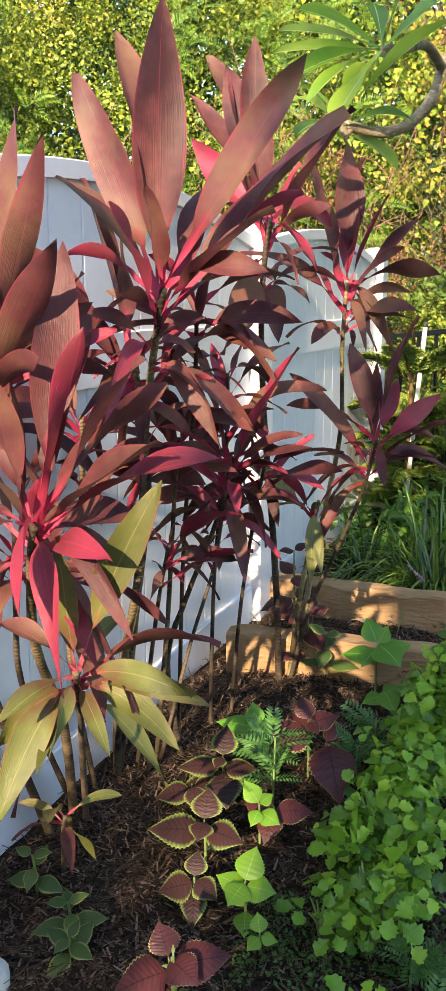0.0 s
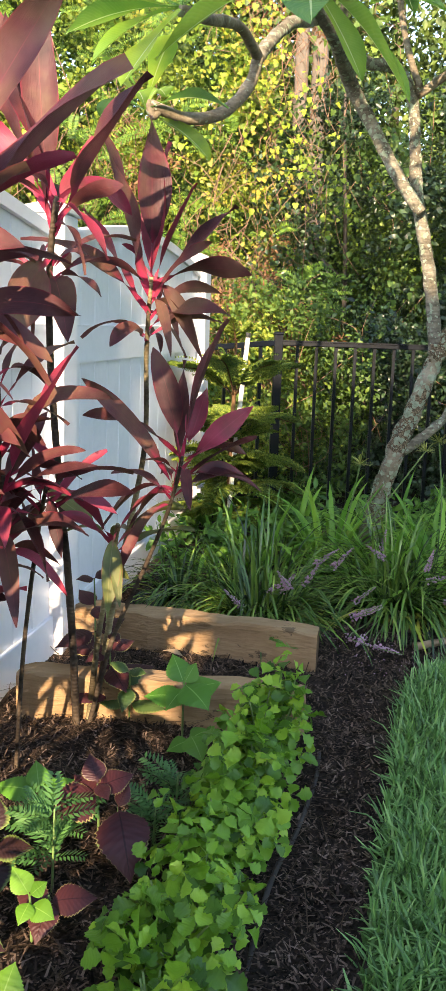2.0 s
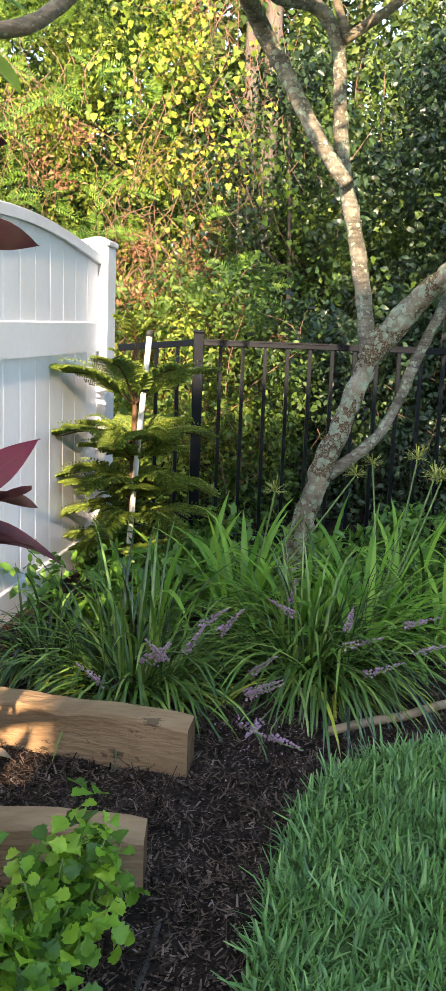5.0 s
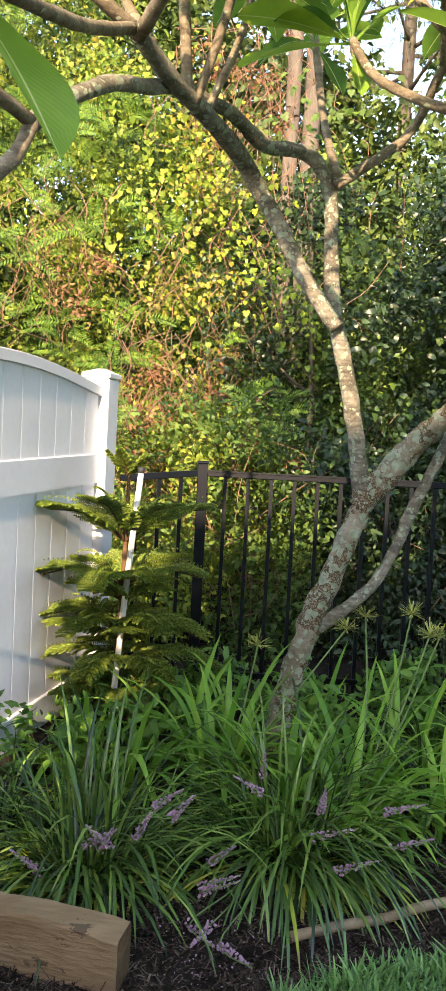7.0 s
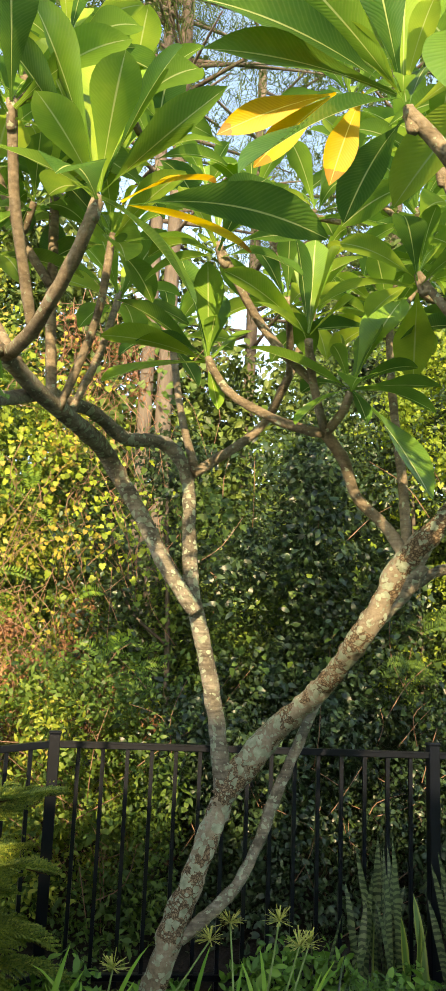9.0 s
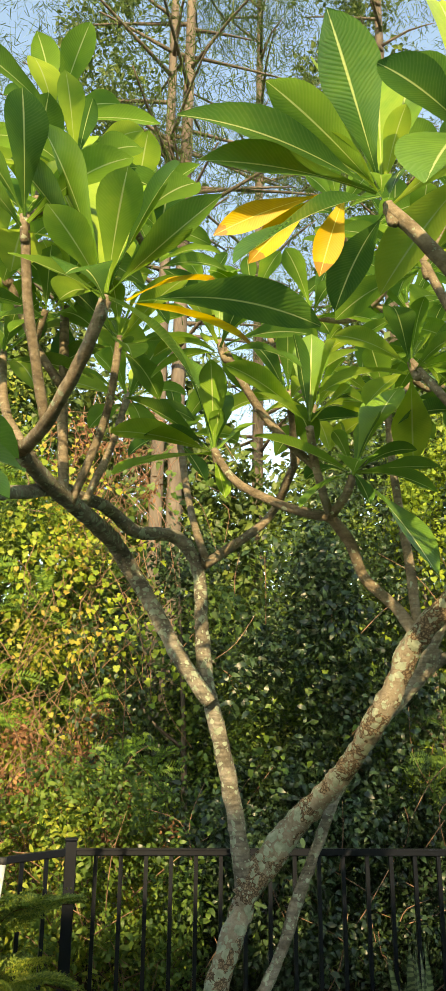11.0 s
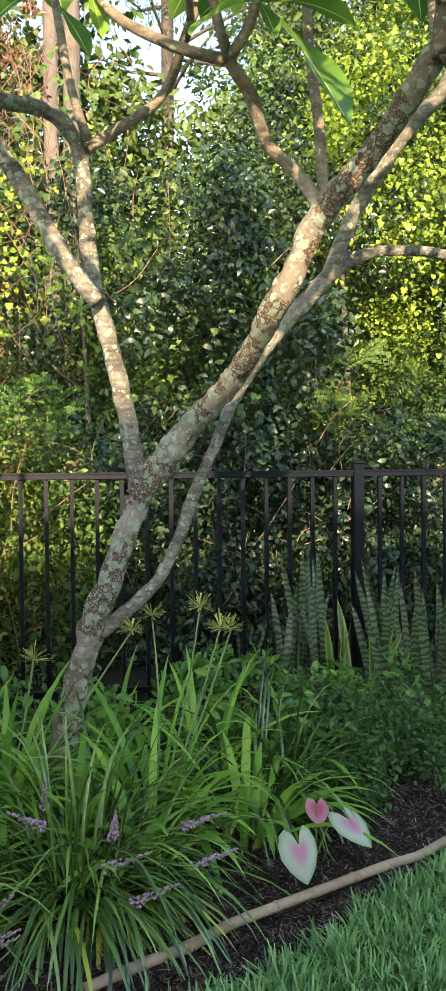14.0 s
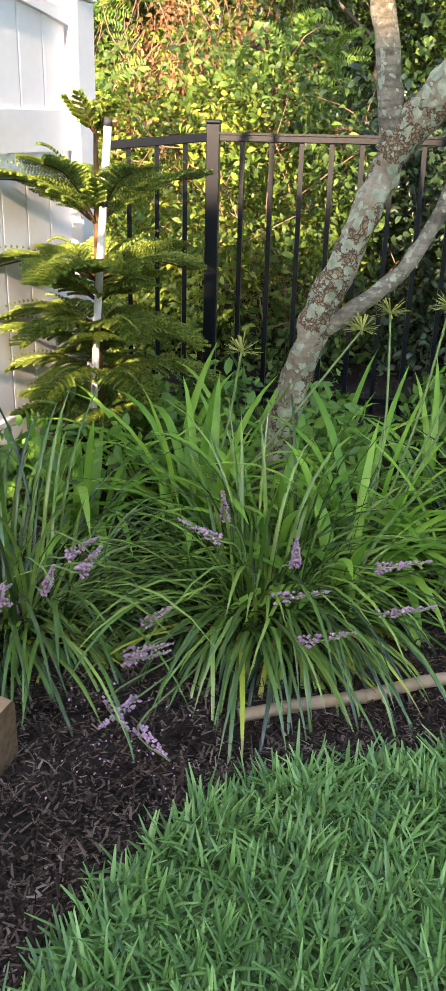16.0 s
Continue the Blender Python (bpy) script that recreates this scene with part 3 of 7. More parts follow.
def fronds(root, along, normal, length, pairs, leaf_l, leaf_w, sag=0.25, angle=1.05):
    """Feather leaves: leaflets in pairs along a sagging midrib, each a small pointed oval lying in the frond's own plane."""
    n = len(root)
    t = np.repeat(np.linspace(0.12, 1.0, pairs), 2)[None, :, None]
    sgn = np.tile([1.0, -1.0], pairs)[None, :, None]
    d, nn, l = along[:, None], normal[:, None], length[:, None, None]
    side = unit(np.cross(nn, d))
    p = root[:, None] + d * l * t + np.array([0, 0, -1.0]) * l * sag * t ** 2
    q = unit(d * math.cos(angle) + side * sgn * math.sin(angle) + np.array([0, 0, -0.35]) * t)
    ll = leaf_l * (0.55 + 1.6 * t * (1.05 - t)) * (l / 0.3)
    across = unit(np.cross(nn, q)) * leaf_w * 0.5 * (l / 0.3)
    v = np.stack([p, p + q * ll * 0.4 - across, p + q * ll, p + q * ll * 0.4 + across], 2).reshape(n * pairs * 2, 4, 3)
    return v, [(0, 1, 2), (0, 2, 3)], [(0.5, 0), (0, 0.45), (0.5, 1), (1, 0.45)]


# ---- ground ----
EDGE = [(-0.9, -4.0), (0.35, 0.4), (0.86, 1.6), (1.09, 2.25), (1.21, 2.66), (1.36, 3.08), (1.46, 3.42), (1.55, 3.62), (1.66, 3.8), (1.9, 3.9), (2.1, 3.96), (2.6, 4.25), (3.6, 4.75), (5.5, 5.2), (9.0, 5.2)]
ex, ey = np.array([p[0] for p in EDGE]), np.array([p[1] for p in EDGE])


def side_of_edge(x, y):
    """Signed distance from the lawn's edge; positive on the lawn."""
    best = np.full(np.shape(x), 1e9)
    sign = np.ones(np.shape(x))
    for i in range(len(EDGE) - 1):
        ax, ay, bx, by = ex[i], ey[i], ex[i + 1], ey[i + 1]
        l2 = (bx - ax) ** 2 + (by - ay) ** 2
        t = np.clip(((x - ax) * (bx - ax) + (y - ay) * (by - ay)) / l2, 0, 1)
        dd = np.hypot(x - ax - t * (bx - ax), y - ay - t * (by - ay))
        cr = (bx - ax) * (y - ay) - (by - ay) * (x - ax)
        near = dd < best
        best = np.where(near, dd, best)
        sign = np.where(near, np.where(cr < 0, 1.0, -1.0), sign)
    return best * sign


def height(x, y):
    """Ground height: a gentle slope, a shallow trench along the lawn and uneven mulch."""
    s = side_of_edge(np.asarray(x, float), np.asarray(y, float))
    g = 0.04 * (np.clip(y, -8, 9) - 3.765)
    trench = -0.045 * np.exp(-((s + 0.14) / 0.13) ** 2)
    lawn = 0.01 / (1 + np.exp(-np.clip(s, -2, 2) * 40))
    lump = 0.012 * np.sin(x * 9.1 + 1.3 * np.sin(y * 7.3)) * np.sin(y * 8.3 + x * 2.1) + 0.006 * np.sin(x * 23 + y * 17) * np.sin(y * 29 - x * 11)
    return g + trench + lawn + lump * (s < 0)


def ground_at(x, y):
    return float(height(np.array([x]), np.array([y]))[0])


def sheet():
    xs = np.unique(np.concatenate([np.linspace(-1.5, 5, 261), np.array([-400, -150, -60, -25, -12, -6, -3, -2, 6, 8, 12, 20, 40, 100, 250, 400])]))
    ys = np.unique(np.concatenate([np.linspace(0, 7, 281), np.array([-400, -150, -60, -25, -12, -8, -5, -3, -1.5, -0.6, 8, 9, 12, 18, 30, 60, 150, 400])]))
    X, Y = np.meshgrid(xs, ys, indexing="ij")
    Z = height(X, Y)
    b = Build()
    nx, ny = len(xs), len(ys)
    b.v = list(map(tuple, np.stack([X, Y, Z], -1).reshape(-1, 3).tolist()))
    b.f = [(i * ny + j, (i + 1) * ny + j, (i + 1) * ny + j + 1, i * ny + j + 1) for i in range(nx - 1) for j in range(ny - 1)]
    b.uv = [(0.5, 0.5)] * len(b.v)
    me = b.mesh("ground", SOIL)
    me.materials.append(TURF)
    S = side_of_edge((X[:-1, :-1] + X[1:, 1:]) / 2, (Y[:-1, :-1] + Y[1:, 1:]) / 2)
    far = ((Y[:-1, :-1] > 5.6) | (X[:-1, :-1] < -1.4))
    me.polygons.foreach_set("material_index", ((S > 0) & ~far).astype(np.int32).ravel())
    return tagged(new("ground", me), "dark mulch bed beside a green lawn", "ground", kind="structure")


sheet()

# ---- white privacy fence ----
FY, FX, FS = 2.366, -0.05, 0.276
FD = Vector((FS, 1, 0)).normalized()
FN = Vector((FD.y, -FD.x, 0))


def fence_at(y):
    return Vector((FX + FS * (y - FY), y, 0))


def frame_of(y):
    """Axes along the fence (x), out of its garden face (y) and up."""
    o = fence_at(y)
    return Matrix(((FD.x, FN.x, 0, o.x), (FD.y, FN.y, 0, o.y), (0, 0, 1, 0), (0, 0, 0, 1)))


POST_Y = [-1.75, 0.15, 2.05, 3.95, 5.9]
white_fence = thing("white_privacy_fence", fence_at(3.95), "white vinyl privacy fence with arched panels and square posts", "fence")


def fence_part(name, b, parent=white_fence, label="", mat=None):
    b.v = [tuple(Vector(p) - white_fence.location) for p in b.v]
    return part(name, b, mat or VINYL, parent, label, smooth=False)


for y in POST_Y:
    m, g = frame_of(y), ground_z(y)
    b = Build().box((-0.0635, -0.0935, g - 0.2), (0.0635, 0.0335, g + 1.475), m, 0.006)
    post = fence_part("post", b)
    b = Build().box((-0.072, -0.102, g + 1.475), (0.072, 0.042, g + 1.5), m, 0.004)
    b.add([m @ Vector(p) for p in ((-0.066, -0.096, g + 1.5), (0.066, -0.096, g + 1.5), (0.066, 0.036, g + 1.5), (-0.066, 0.036, g + 1.5), (-0.02, -0.05, g + 1.52), (0.02, -0.05, g + 1.52), (0.02, -0.01, g + 1.52), (-0.02, -0.01, g + 1.52))],
          [(0, 1, 5, 4), (1, 2, 6, 5), (2, 3, 7, 6), (3, 0, 4, 7), (4, 5, 6, 7)])
    fence_part("post_cap", b, post)

for y0, y1 in zip(POST_Y[:-1], POST_Y[1:]):
    length = (y1 - y0) / FD.y - 0.127
    m = frame_of(y0)
    g0, g1 = ground_z(y0), ground_z(y1)
    gz = lambda u: g0 + (g1 - g0) * u
    top = lambda u: gz(u) + 1.435 + 0.1 * math.sin(math.pi * u)
    panel = new("panel")
    panel.parent = white_fence
    for name, lo, hi, thick in (("bottom_rail", lambda u: gz(u) - 0.02, lambda u: gz(u) + 0.13, 0.0), ("middle_rail", lambda u: gz(u) + 0.99, lambda u: gz(u) + 1.125, 0.0), ("arched_top_rail", lambda u: top(u) - 0.045, top, 0.004)):
        b = Build()
        n = 16
        vs, fs = [], []
        for i in range(n + 1):
            u = i / n
            x = 0.0635 + length * u
            vs += [m @ Vector(p) for p in ((x, -0.045 - thick, lo(u)), (x, thick, lo(u)), (x, thick, hi(u) - 0.004), (x, -0.004, hi(u)), (x, -0.041, hi(u)), (x, -0.045 - thick, hi(u) - 0.004))]
        for i in range(n):
            for k in range(6):
                q = (k + 1) % 6
                fs.append((i * 6 + k, i * 6 + 6 + k, i * 6 + 6 + q, i * 6 + q))
        fs += [tuple(range(6)), tuple(reversed([n * 6 + k for k in range(6)]))]
        fence_part(name, b.add(vs, fs), panel)
    n = 13
    for k in range(n):
        u0, u1 = k / n + 0.0006, (k + 1) / n - 0.0006
        x0, x1 = 0.0635 + length * u0, 0.0635 + length * u1
        for zl, zh in ((lambda u: gz(u) + 0.12, lambda u: gz(u) + 1.0), (lambda u: gz(u) + 1.12, lambda u: top(u) - 0.03)):
            b = Build()
            a0, a1, t0, t1 = zl(u0), zl(u1), zh(u0), zh(u1)
            e = 0.004
            vs = [m @ Vector(p) for p in ((x0, -0.034, a0), (x1, -0.034, a1), (x1, -0.034, t1), (x0, -0.034, t0), (x0, -0.016, a0), (x0 + e, -0.0135, a0), (x1 - e, -0.0135, a1), (x1, -0.016, a1), (x1, -0.016, t1), (x1 - e, -0.0135, t1), (x0 + e, -0.0135, t0), (x0, -0.016, t0))]
            fs = [(0, 3, 2, 1), (4, 5, 10, 11), (5, 6, 9, 10), (6, 7, 8, 9), (0, 4, 11, 3), (1, 2, 8, 7)]
            fence_part("board", b.add(vs, fs), panel)

# ---- black metal fence ----
CORNER = Vector((1.39, 6.12, 0))
RUN = Vector((1.82, -0.125, 0)).normalized()
black_fence = thing("black_metal_fence", CORNER, "black powder-coated metal fence with upright pickets", "fence")


def metal(name, b, parent=black_fence):
    b.v = [tuple(Vector(p) - black_fence.location) for p in b.v]
    return part(name, b, BLACK, parent, smooth=False)


def metal_run(start, direction, length, z0, z1, pickets):
    n = Vector((-direction.y, direction.x, 0))
    m = Matrix(((direction.x, n.x, 0, start.x), (direction.y, n.y, 0, start.y), (0, 0, 1, 0), (0, 0, 0, 1)))
    s = (z1 - z0) / length
    for zt, h in ((0.0, 0.032), (-0.045, 0.0), (-1.0, 0.03)):
        if h:
            b = Build().box((0.025, -0.018, 0), (length - 0.025, 0.018, h), None, 0.003)
            b.v = [tuple(m @ Vector((x, y, z + z0 + zt - h + s * x))) for x, y, z in b.v]
            metal("rail", b)
            b = Build().box((0.025, -0.024, 0), (length - 0.025, -0.0185, 0.008))
            b.v = [tuple(m @ Vector((x, y, z + z0 + zt - 0.008 + s * x))) for x, y, z in b.v]
            metal("rail_lip", b)
    for k in range(pickets):
        x = (k + 1) * length / (pickets + 1)
        b = Build().box((x - 0.009, -0.009, z0 - 1.1 + s * x), (x + 0.009, 0.009, z0 - 0.02 + s * x), m)
        metal("picket", b)


def metal_post(p, top):
    m = Matrix.Translation(p)
    g = ground_z(p.y)
    post = metal("post", Build().box((-0.026, -0.026, g - 0.1), (0.026, 0.026, top), m, 0.003))
    metal("post_cap", Build().box((-0.03, -0.03, top), (0.03, 0.03, top + 0.014), m, 0.004), post)


TOP = 1.155
metal_post(CORNER, TOP + 0.03)
for k in range(1, 5):
    metal_post(CORNER + RUN * 1.83 * k, TOP + 0.03)
    metal_run(CORNER + RUN * 1.83 * (k - 1), RUN, 1.83, TOP, TOP, 15)
left_run = Vector((0.965, 6.02, 0)) - CORNER
metal_run(CORNER, left_run.normalized(), left_run.length, TOP, TOP - 0.045, 3)

# ---- timbers and bamboo edging ----


def timber(name, a, b, high, thick, label):
    a, b = Vector(a), Vector(b)
    ob = thing(name, (a + b) / 2, label, "timber", "bed edging timbers")
    d = (b - a).normalized()
    n = Vector((-d.y, d.x, 0)).normalized()
    q = Build()
    k, vs, fs = 22, [], []
    for i in range(k + 1):
        u = i / k
        p = a.lerp(b, u) - ob.location
        j = [0.008 * noise.noise(Vector((u * 14, s * 3.1, 2.0))) for s in range(6)]
        chip = 0.022 * max(0, noise.noise(Vector((u * 9, 7.7, 1.0))))
        end = 0.012 * (i in (0, k)) * random.random()
        vs += [p + n * (thick * 0.5 + j[0]) + UP * -0.06, p + n * (-thick * 0.5 + j[1]) + UP * -0.06, p + n * (-thick * 0.5 + j[2]) + UP * (high - 0.008 - chip - end), p + n * (-thick * 0.5 + 0.008) + UP * (high + j[3] - chip - end),
               p + n * (thick * 0.5 - 0.008) + UP * (high + j[4] - end), p + n * (thick * 0.5 + j[5]) + UP * (high - 0.008 - end)]
    for i in range(k):
        for c in range(6):
            e = (c + 1) % 6
            fs.append((i * 6 + c, i * 6 + e, i * 6 + 6 + e, i * 6 + 6 + c))
    part("face_board", q.add(vs, fs), TIMBER, ob, "sawn tan face with flaked top edge", smooth=False)
    for i in (0, k):
        part("cut_end", Build().add([vs[i * 6 + c] for c in range(6)], [tuple(range(6)) if i else tuple(reversed(range(6)))]), TIMBER_END, ob, "dark split end grain", smooth=False)
    return ob


timber("landscape_timber", (0.335, 3.43, ground_z(3.4)), (1.17, 3.36, ground_z(3.3) - 0.03), 0.145, 0.09, "tan weathered landscape timber set in dark soil")
timber("landscape_timber", (0.44, 4.04, ground_z(4.0)), (1.285, 3.81, ground_z(3.8) - 0.01), 0.14, 0.09, "tan weathered landscape timber with sunlit patches")

bamboo = thing("bamboo_pole", (1.74, 4.06, ground_at(1.74, 4.06)), "dry tan bamboo pole lying on mulch", "bamboo pole")
b0, b1 = Vector((1.70, 4.045, 0)), Vector((3.0, 4.53, 0))
for i in range(5):
    a, c = b0.lerp(b1, i / 5), b0.lerp(b1, (i + 1) / 5)
    a.z, c.z = ground_at(a.x, a.y) + 0.022, ground_at(c.x, c.y) + 0.022
    mid = a.lerp(c, 0.5) + Vector((0, 0.008 * math.sin(i * 2.1), 0.004))
    part("culm", Build().tube([local(bamboo, p) for p in (a, a.lerp(c, 0.04), mid, c.lerp(a, 0.04), c)], [0.017, 0.0145, 0.0145, 0.0145, 0.017], 10, 3), BAMBOO, bamboo)

# ---- frangipani tree ----
TREE = Vector((1.66, 4.9, ground_at(1.66, 4.9)))
tree = thing("frangipani_tree", TREE, "lichen-covered frangipani tree with forked limbs and long green leaves", "tree")


WOODY = []


def limb(name, pts, radii, mat=BARK, rough=0.16, sides=12, label=""):
    if mat is TWIG:
        radii = [q * 0.84 for q in radii]
    WOODY.extend(Vector(pts[i]).lerp(Vector(pts[i + 1]), k / 4) for i in range(len(pts) - 1) for k in range(4))
    return part(name, Build().tube([local(tree, p) for p in pts], radii, sides, 6 if mat is TWIG else 10, rough * 1.4), mat, tree, label)


limb("trunk", [(1.69, 4.94, -0.05), (1.71, 4.94, 0.15), (1.744, 4.935, 0.379), (1.825, 4.9, 0.685), (1.912, 4.93, 0.9), (1.975, 4.95, 1.06), (1.99, 4.95, 1.13)], [0.058, 0.05, 0.043, 0.041, 0.036, 0.039, 0.035], TRUNK_BARK, rough=0.3, sides=24, label="flaking brown bark with pale green lichen patches")
limb("limb", [(1.84, 4.9, 0.64), (1.913, 4.9, 0.693), (2.03, 4.93, 0.792), (2.11, 4.96, 0.92), (2.165, 4.98, 1.059), (2.24, 4.99, 1.22), (2.317, 5.0, 1.39), (2.392, 4.98, 1.525), (2.489, 4.95, 1.659), (2.645, 4.92, 1.828), (2.69, 4.88, 1.92)], [0.026, 0.024, 0.02, 0.019, 0.022, 0.018, 0.019, 0.022, 0.027, 0.029, 0.024], sides=16, rough=0.2)
limb("limb", [(2.63, 4.92, 1.815), (2.72, 4.92, 1.88), (2.833, 4.92, 1.925), (3.0, 4.92, 1.935), (3.228, 4.92, 1.922), (3.6, 4.95, 1.95)], [0.026, 0.022, 0.019, 0.018, 0.017, 0.015])
limb("limb", [(2.64, 4.92, 1.82), (2.718, 4.85, 2.037), (2.851, 4.75, 2.268), (2.966, 4.65, 2.433), (2.924, 4.55, 2.65), (2.981, 4.5, 2.902), (3.054, 4.45, 3.084)], [0.028, 0.024, 0.023, 0.024, 0.022, 0.02, 0.018])
limb("limb", [(1.97, 4.95, 1.07), (2.029, 4.95, 1.15), (2.122, 4.93, 1.273), (2.19, 4.85, 1.36), (2.248, 4.75, 1.443), (2.278, 4.58, 1.54), (2.297, 4.42, 1.635), (2.34, 4.36, 1.74), (2.385, 4.3, 1.85), (2.482, 4.15, 1.992), (2.548, 3.95, 2.149)], [0.042, 0.047, 0.045, 0.039, 0.036, 0.033, 0.036, 0.032, 0.037, 0.031, 0.029], TRUNK_BARK, rough=0.22, sides=18, label="thick limb with cracked pale bark")
limb("branch", [(2.385, 4.3, 1.86), (2.33, 4.32, 1.95), (2.24, 4.33, 2.04), (2.18, 4.28, 2.14), (2.11, 4.24, 2.2)], [0.024, 0.021, 0.02, 0.021, 0.02], TWIG, 0.16)
limb("limb", [(1.985, 4.95, 1.06), (1.968, 4.96, 1.2), (1.93, 4.95, 1.4), (1.872, 4.93, 1.64), (1.832, 4.92, 1.78), (1.818, 4.94, 1.97), (1.815, 4.99, 2.15), (1.805, 5.0, 2.215)], [0.036, 0.031, 0.0295, 0.0285, 0.029, 0.025, 0.024, 0.0255], sides=18, rough=0.14)
limb("limb", [(1.845, 4.87, 1.7), (1.74, 4.9, 1.85), (1.637, 4.95, 2.045), (1.52, 4.95, 2.23), (1.47, 4.86, 2.27), (1.36, 4.5, 2.26), (1.27, 4.3, 2.27), (1.19, 4.11, 2.3)], [0.028, 0.028, 0.028, 0.032, 0.031, 0.028, 0.025, 0.023], sides=16)
limb("branch", [(1.19, 4.11, 2.3), (1.27, 3.86, 2.28), (1.36, 3.62, 2.36), (1.4, 3.55, 2.46)], [0.024, 0.02, 0.018, 0.017], TWIG, 0.16)
limb("branch", [(1.19, 4.11, 2.3), (1.02, 3.95, 2.38), (0.85, 3.9, 2.5), (0.72, 3.85, 2.62)], [0.024, 0.02, 0.018, 0.016], TWIG, 0.16)
limb("branch", [(1.18, 4.08, 2.3), (1.12, 3.7, 2.12), (1.05, 3.3, 1.98), (1.03, 3.0, 1.87)], [0.02, 0.018, 0.016, 0.015], TWIG, 0.16)
limb("branch", [(1.22, 4.16, 2.3), (1.12, 4.3, 2.5), (1.08, 4.4, 2.75)], [0.02, 0.017, 0.016], TWIG, 0.16)
limb("branch", [(1.31, 4.38, 2.25), (1.29, 4.36, 2.5), (1.27, 4.34, 2.9)], [0.021, 0.019, 0.017], TWIG, 0.16)
limb("branch", [(1.28, 4.35, 2.62), (1.18, 4.3, 2.75), (1.08, 4.2, 2.95)], [0.017, 0.016, 0.015], TWIG, 0.16)
limb("branch", [(1.33, 4.4, 2.25), (1.42, 4.3, 2.5), (1.45, 4.25, 2.75)], [0.017, 0.015, 0.014], TWIG, 0.16)
limb("limb", [(1.812, 5.0, 2.19), (1.785, 5.0, 2.26), (1.71, 4.97, 2.325), (1.555, 4.84, 2.3), (1.447, 4.68, 2.33), (1.341, 4.52, 2.317), (1.3, 4.42, 2.304), (1.208, 4.25, 2.229), (1.136, 4.05, 2.15), (1.06, 3.9, 2.05), (1.0, 3.79, 1.95)], [0.026, 0.027, 0.026, 0.024, 0.023, 0.021, 0.02, 0.02, 0.02, 0.02, 0.021])
limb("branch", [(1.0, 3.79, 1.95), (0.97, 3.74, 1.85), (0.89, 3.66, 1.75), (0.79, 3.61, 1.715), (0.68, 3.55, 1.73)], [0.021, 0.021, 0.021, 0.02, 0.019], TWIG, 0.16)
limb("branch", [(1.0, 3.79, 1.95), (0.92, 3.5, 1.93), (0.82, 3.1, 1.8), (0.76, 2.82, 1.71)], [0.019, 0.017, 0.016, 0.015], TWIG, 0.16)
limb("branch", [(1.825, 4.97, 2.22), (1.93, 5.0, 2.3), (2.09, 5.02, 2.44), (2.14, 4.8, 2.58), (2.24, 4.85, 2.85)], [0.024, 0.022, 0.02, 0.019, 0.016], TWIG, 0.16)
limb("branch", [(1.83, 4.97, 2.24), (1.78, 5.1, 2.5), (1.74, 5.2, 2.85)], [0.02, 0.017, 0.016], TWIG, 0.16)
limb("branch", [(2.11, 4.24, 2.2), (1.98, 4.28, 2.24), (1.84, 4.36, 2.34), (1.78, 4.43, 2.47)], [0.018, 0.017, 0.016, 0.015], TWIG, 0.16)
limb("branch", [(2.11, 4.24, 2.2), (2.15, 4.2, 2.26), (2.17, 4.19, 2.32)], [0.018, 0.016, 0.015], TWIG, 0.16)
limb("branch", [(2.11, 4.24, 2.2), (2.06, 4.2, 2.34), (2.02, 4.12, 2.44)], [0.016, 0.015, 0.014], TWIG, 0.16)
limb("branch", [(2.548, 3.95, 2.13), (2.5, 3.84, 2.24), (2.43, 3.7, 2.37), (2.26, 3.42, 2.35), (2.1, 3.2, 2.33), (1.99, 3.16, 2.42), (1.93, 3.17, 2.49)], [0.03, 0.026, 0.024, 0.02, 0.019, 0.017, 0.016], TWIG, 0.16)
limb("branch", [(2.1, 3.2, 2.33), (2.07, 3.08, 2.4), (2.07, 3.03, 2.52)], [0.018, 0.017, 0.017], TWIG, 0.16)
limb("branch", [(2.42, 3.66, 2.36), (2.43, 3.42, 2.4), (2.45, 3.2, 2.5), (2.47, 3.12, 2.58)], [0.02, 0.019, 0.018, 0.016], TWIG, 0.16)
limb("branch", [(2.548, 3.95, 2.12), (2.64, 3.86, 2.18), (2.8, 3.9, 2.28), (2.95, 3.95, 2.5)], [0.026, 0.022, 0.02, 0.017], TWIG, 0.16)
limb("branch", [(2.53, 3.93, 2.12), (2.57, 4.04, 2.32), (2.58, 4.2, 2.6)], [0.022, 0.019, 0.016], TWIG, 0.16)
limb("branch", [(2.39, 4.3, 1.87), (2.4, 4.36, 2.1), (2.42, 4.5, 2.45), (2.45, 4.6, 2.75)], [0.02, 0.018, 0.016, 0.015], TWIG, 0.16)

limb("branch", [(2.06, 4.2, 2.34), (1.9, 4.2, 2.5), (1.75, 4.15, 2.72)], [0.016, 0.015, 0.014], TWIG, 0.16)
limb("branch", [(2.14, 4.8, 2.58), (2.1, 4.65, 2.66), (2.05, 4.5, 2.74)], [0.016, 0.015, 0.014], TWIG, 0.16)
limb("branch", [(2.5, 3.86, 2.2), (2.4, 3.92, 2.42), (2.3, 4.0, 2.62)], [0.016, 0.015, 0.014], TWIG, 0.16)
limb("branch", [(1.36, 4.5, 2.26), (1.45, 4.65, 2.55), (1.5, 4.75, 2.8)], [0.016, 0.015, 0.014], TWIG, 0.16)
limb("branch", [(2.62, 3.8, 2.16), (2.7, 3.65, 2.4), (2.75, 3.55, 2.62)], [0.016, 0.015, 0.014], TWIG, 0.16)
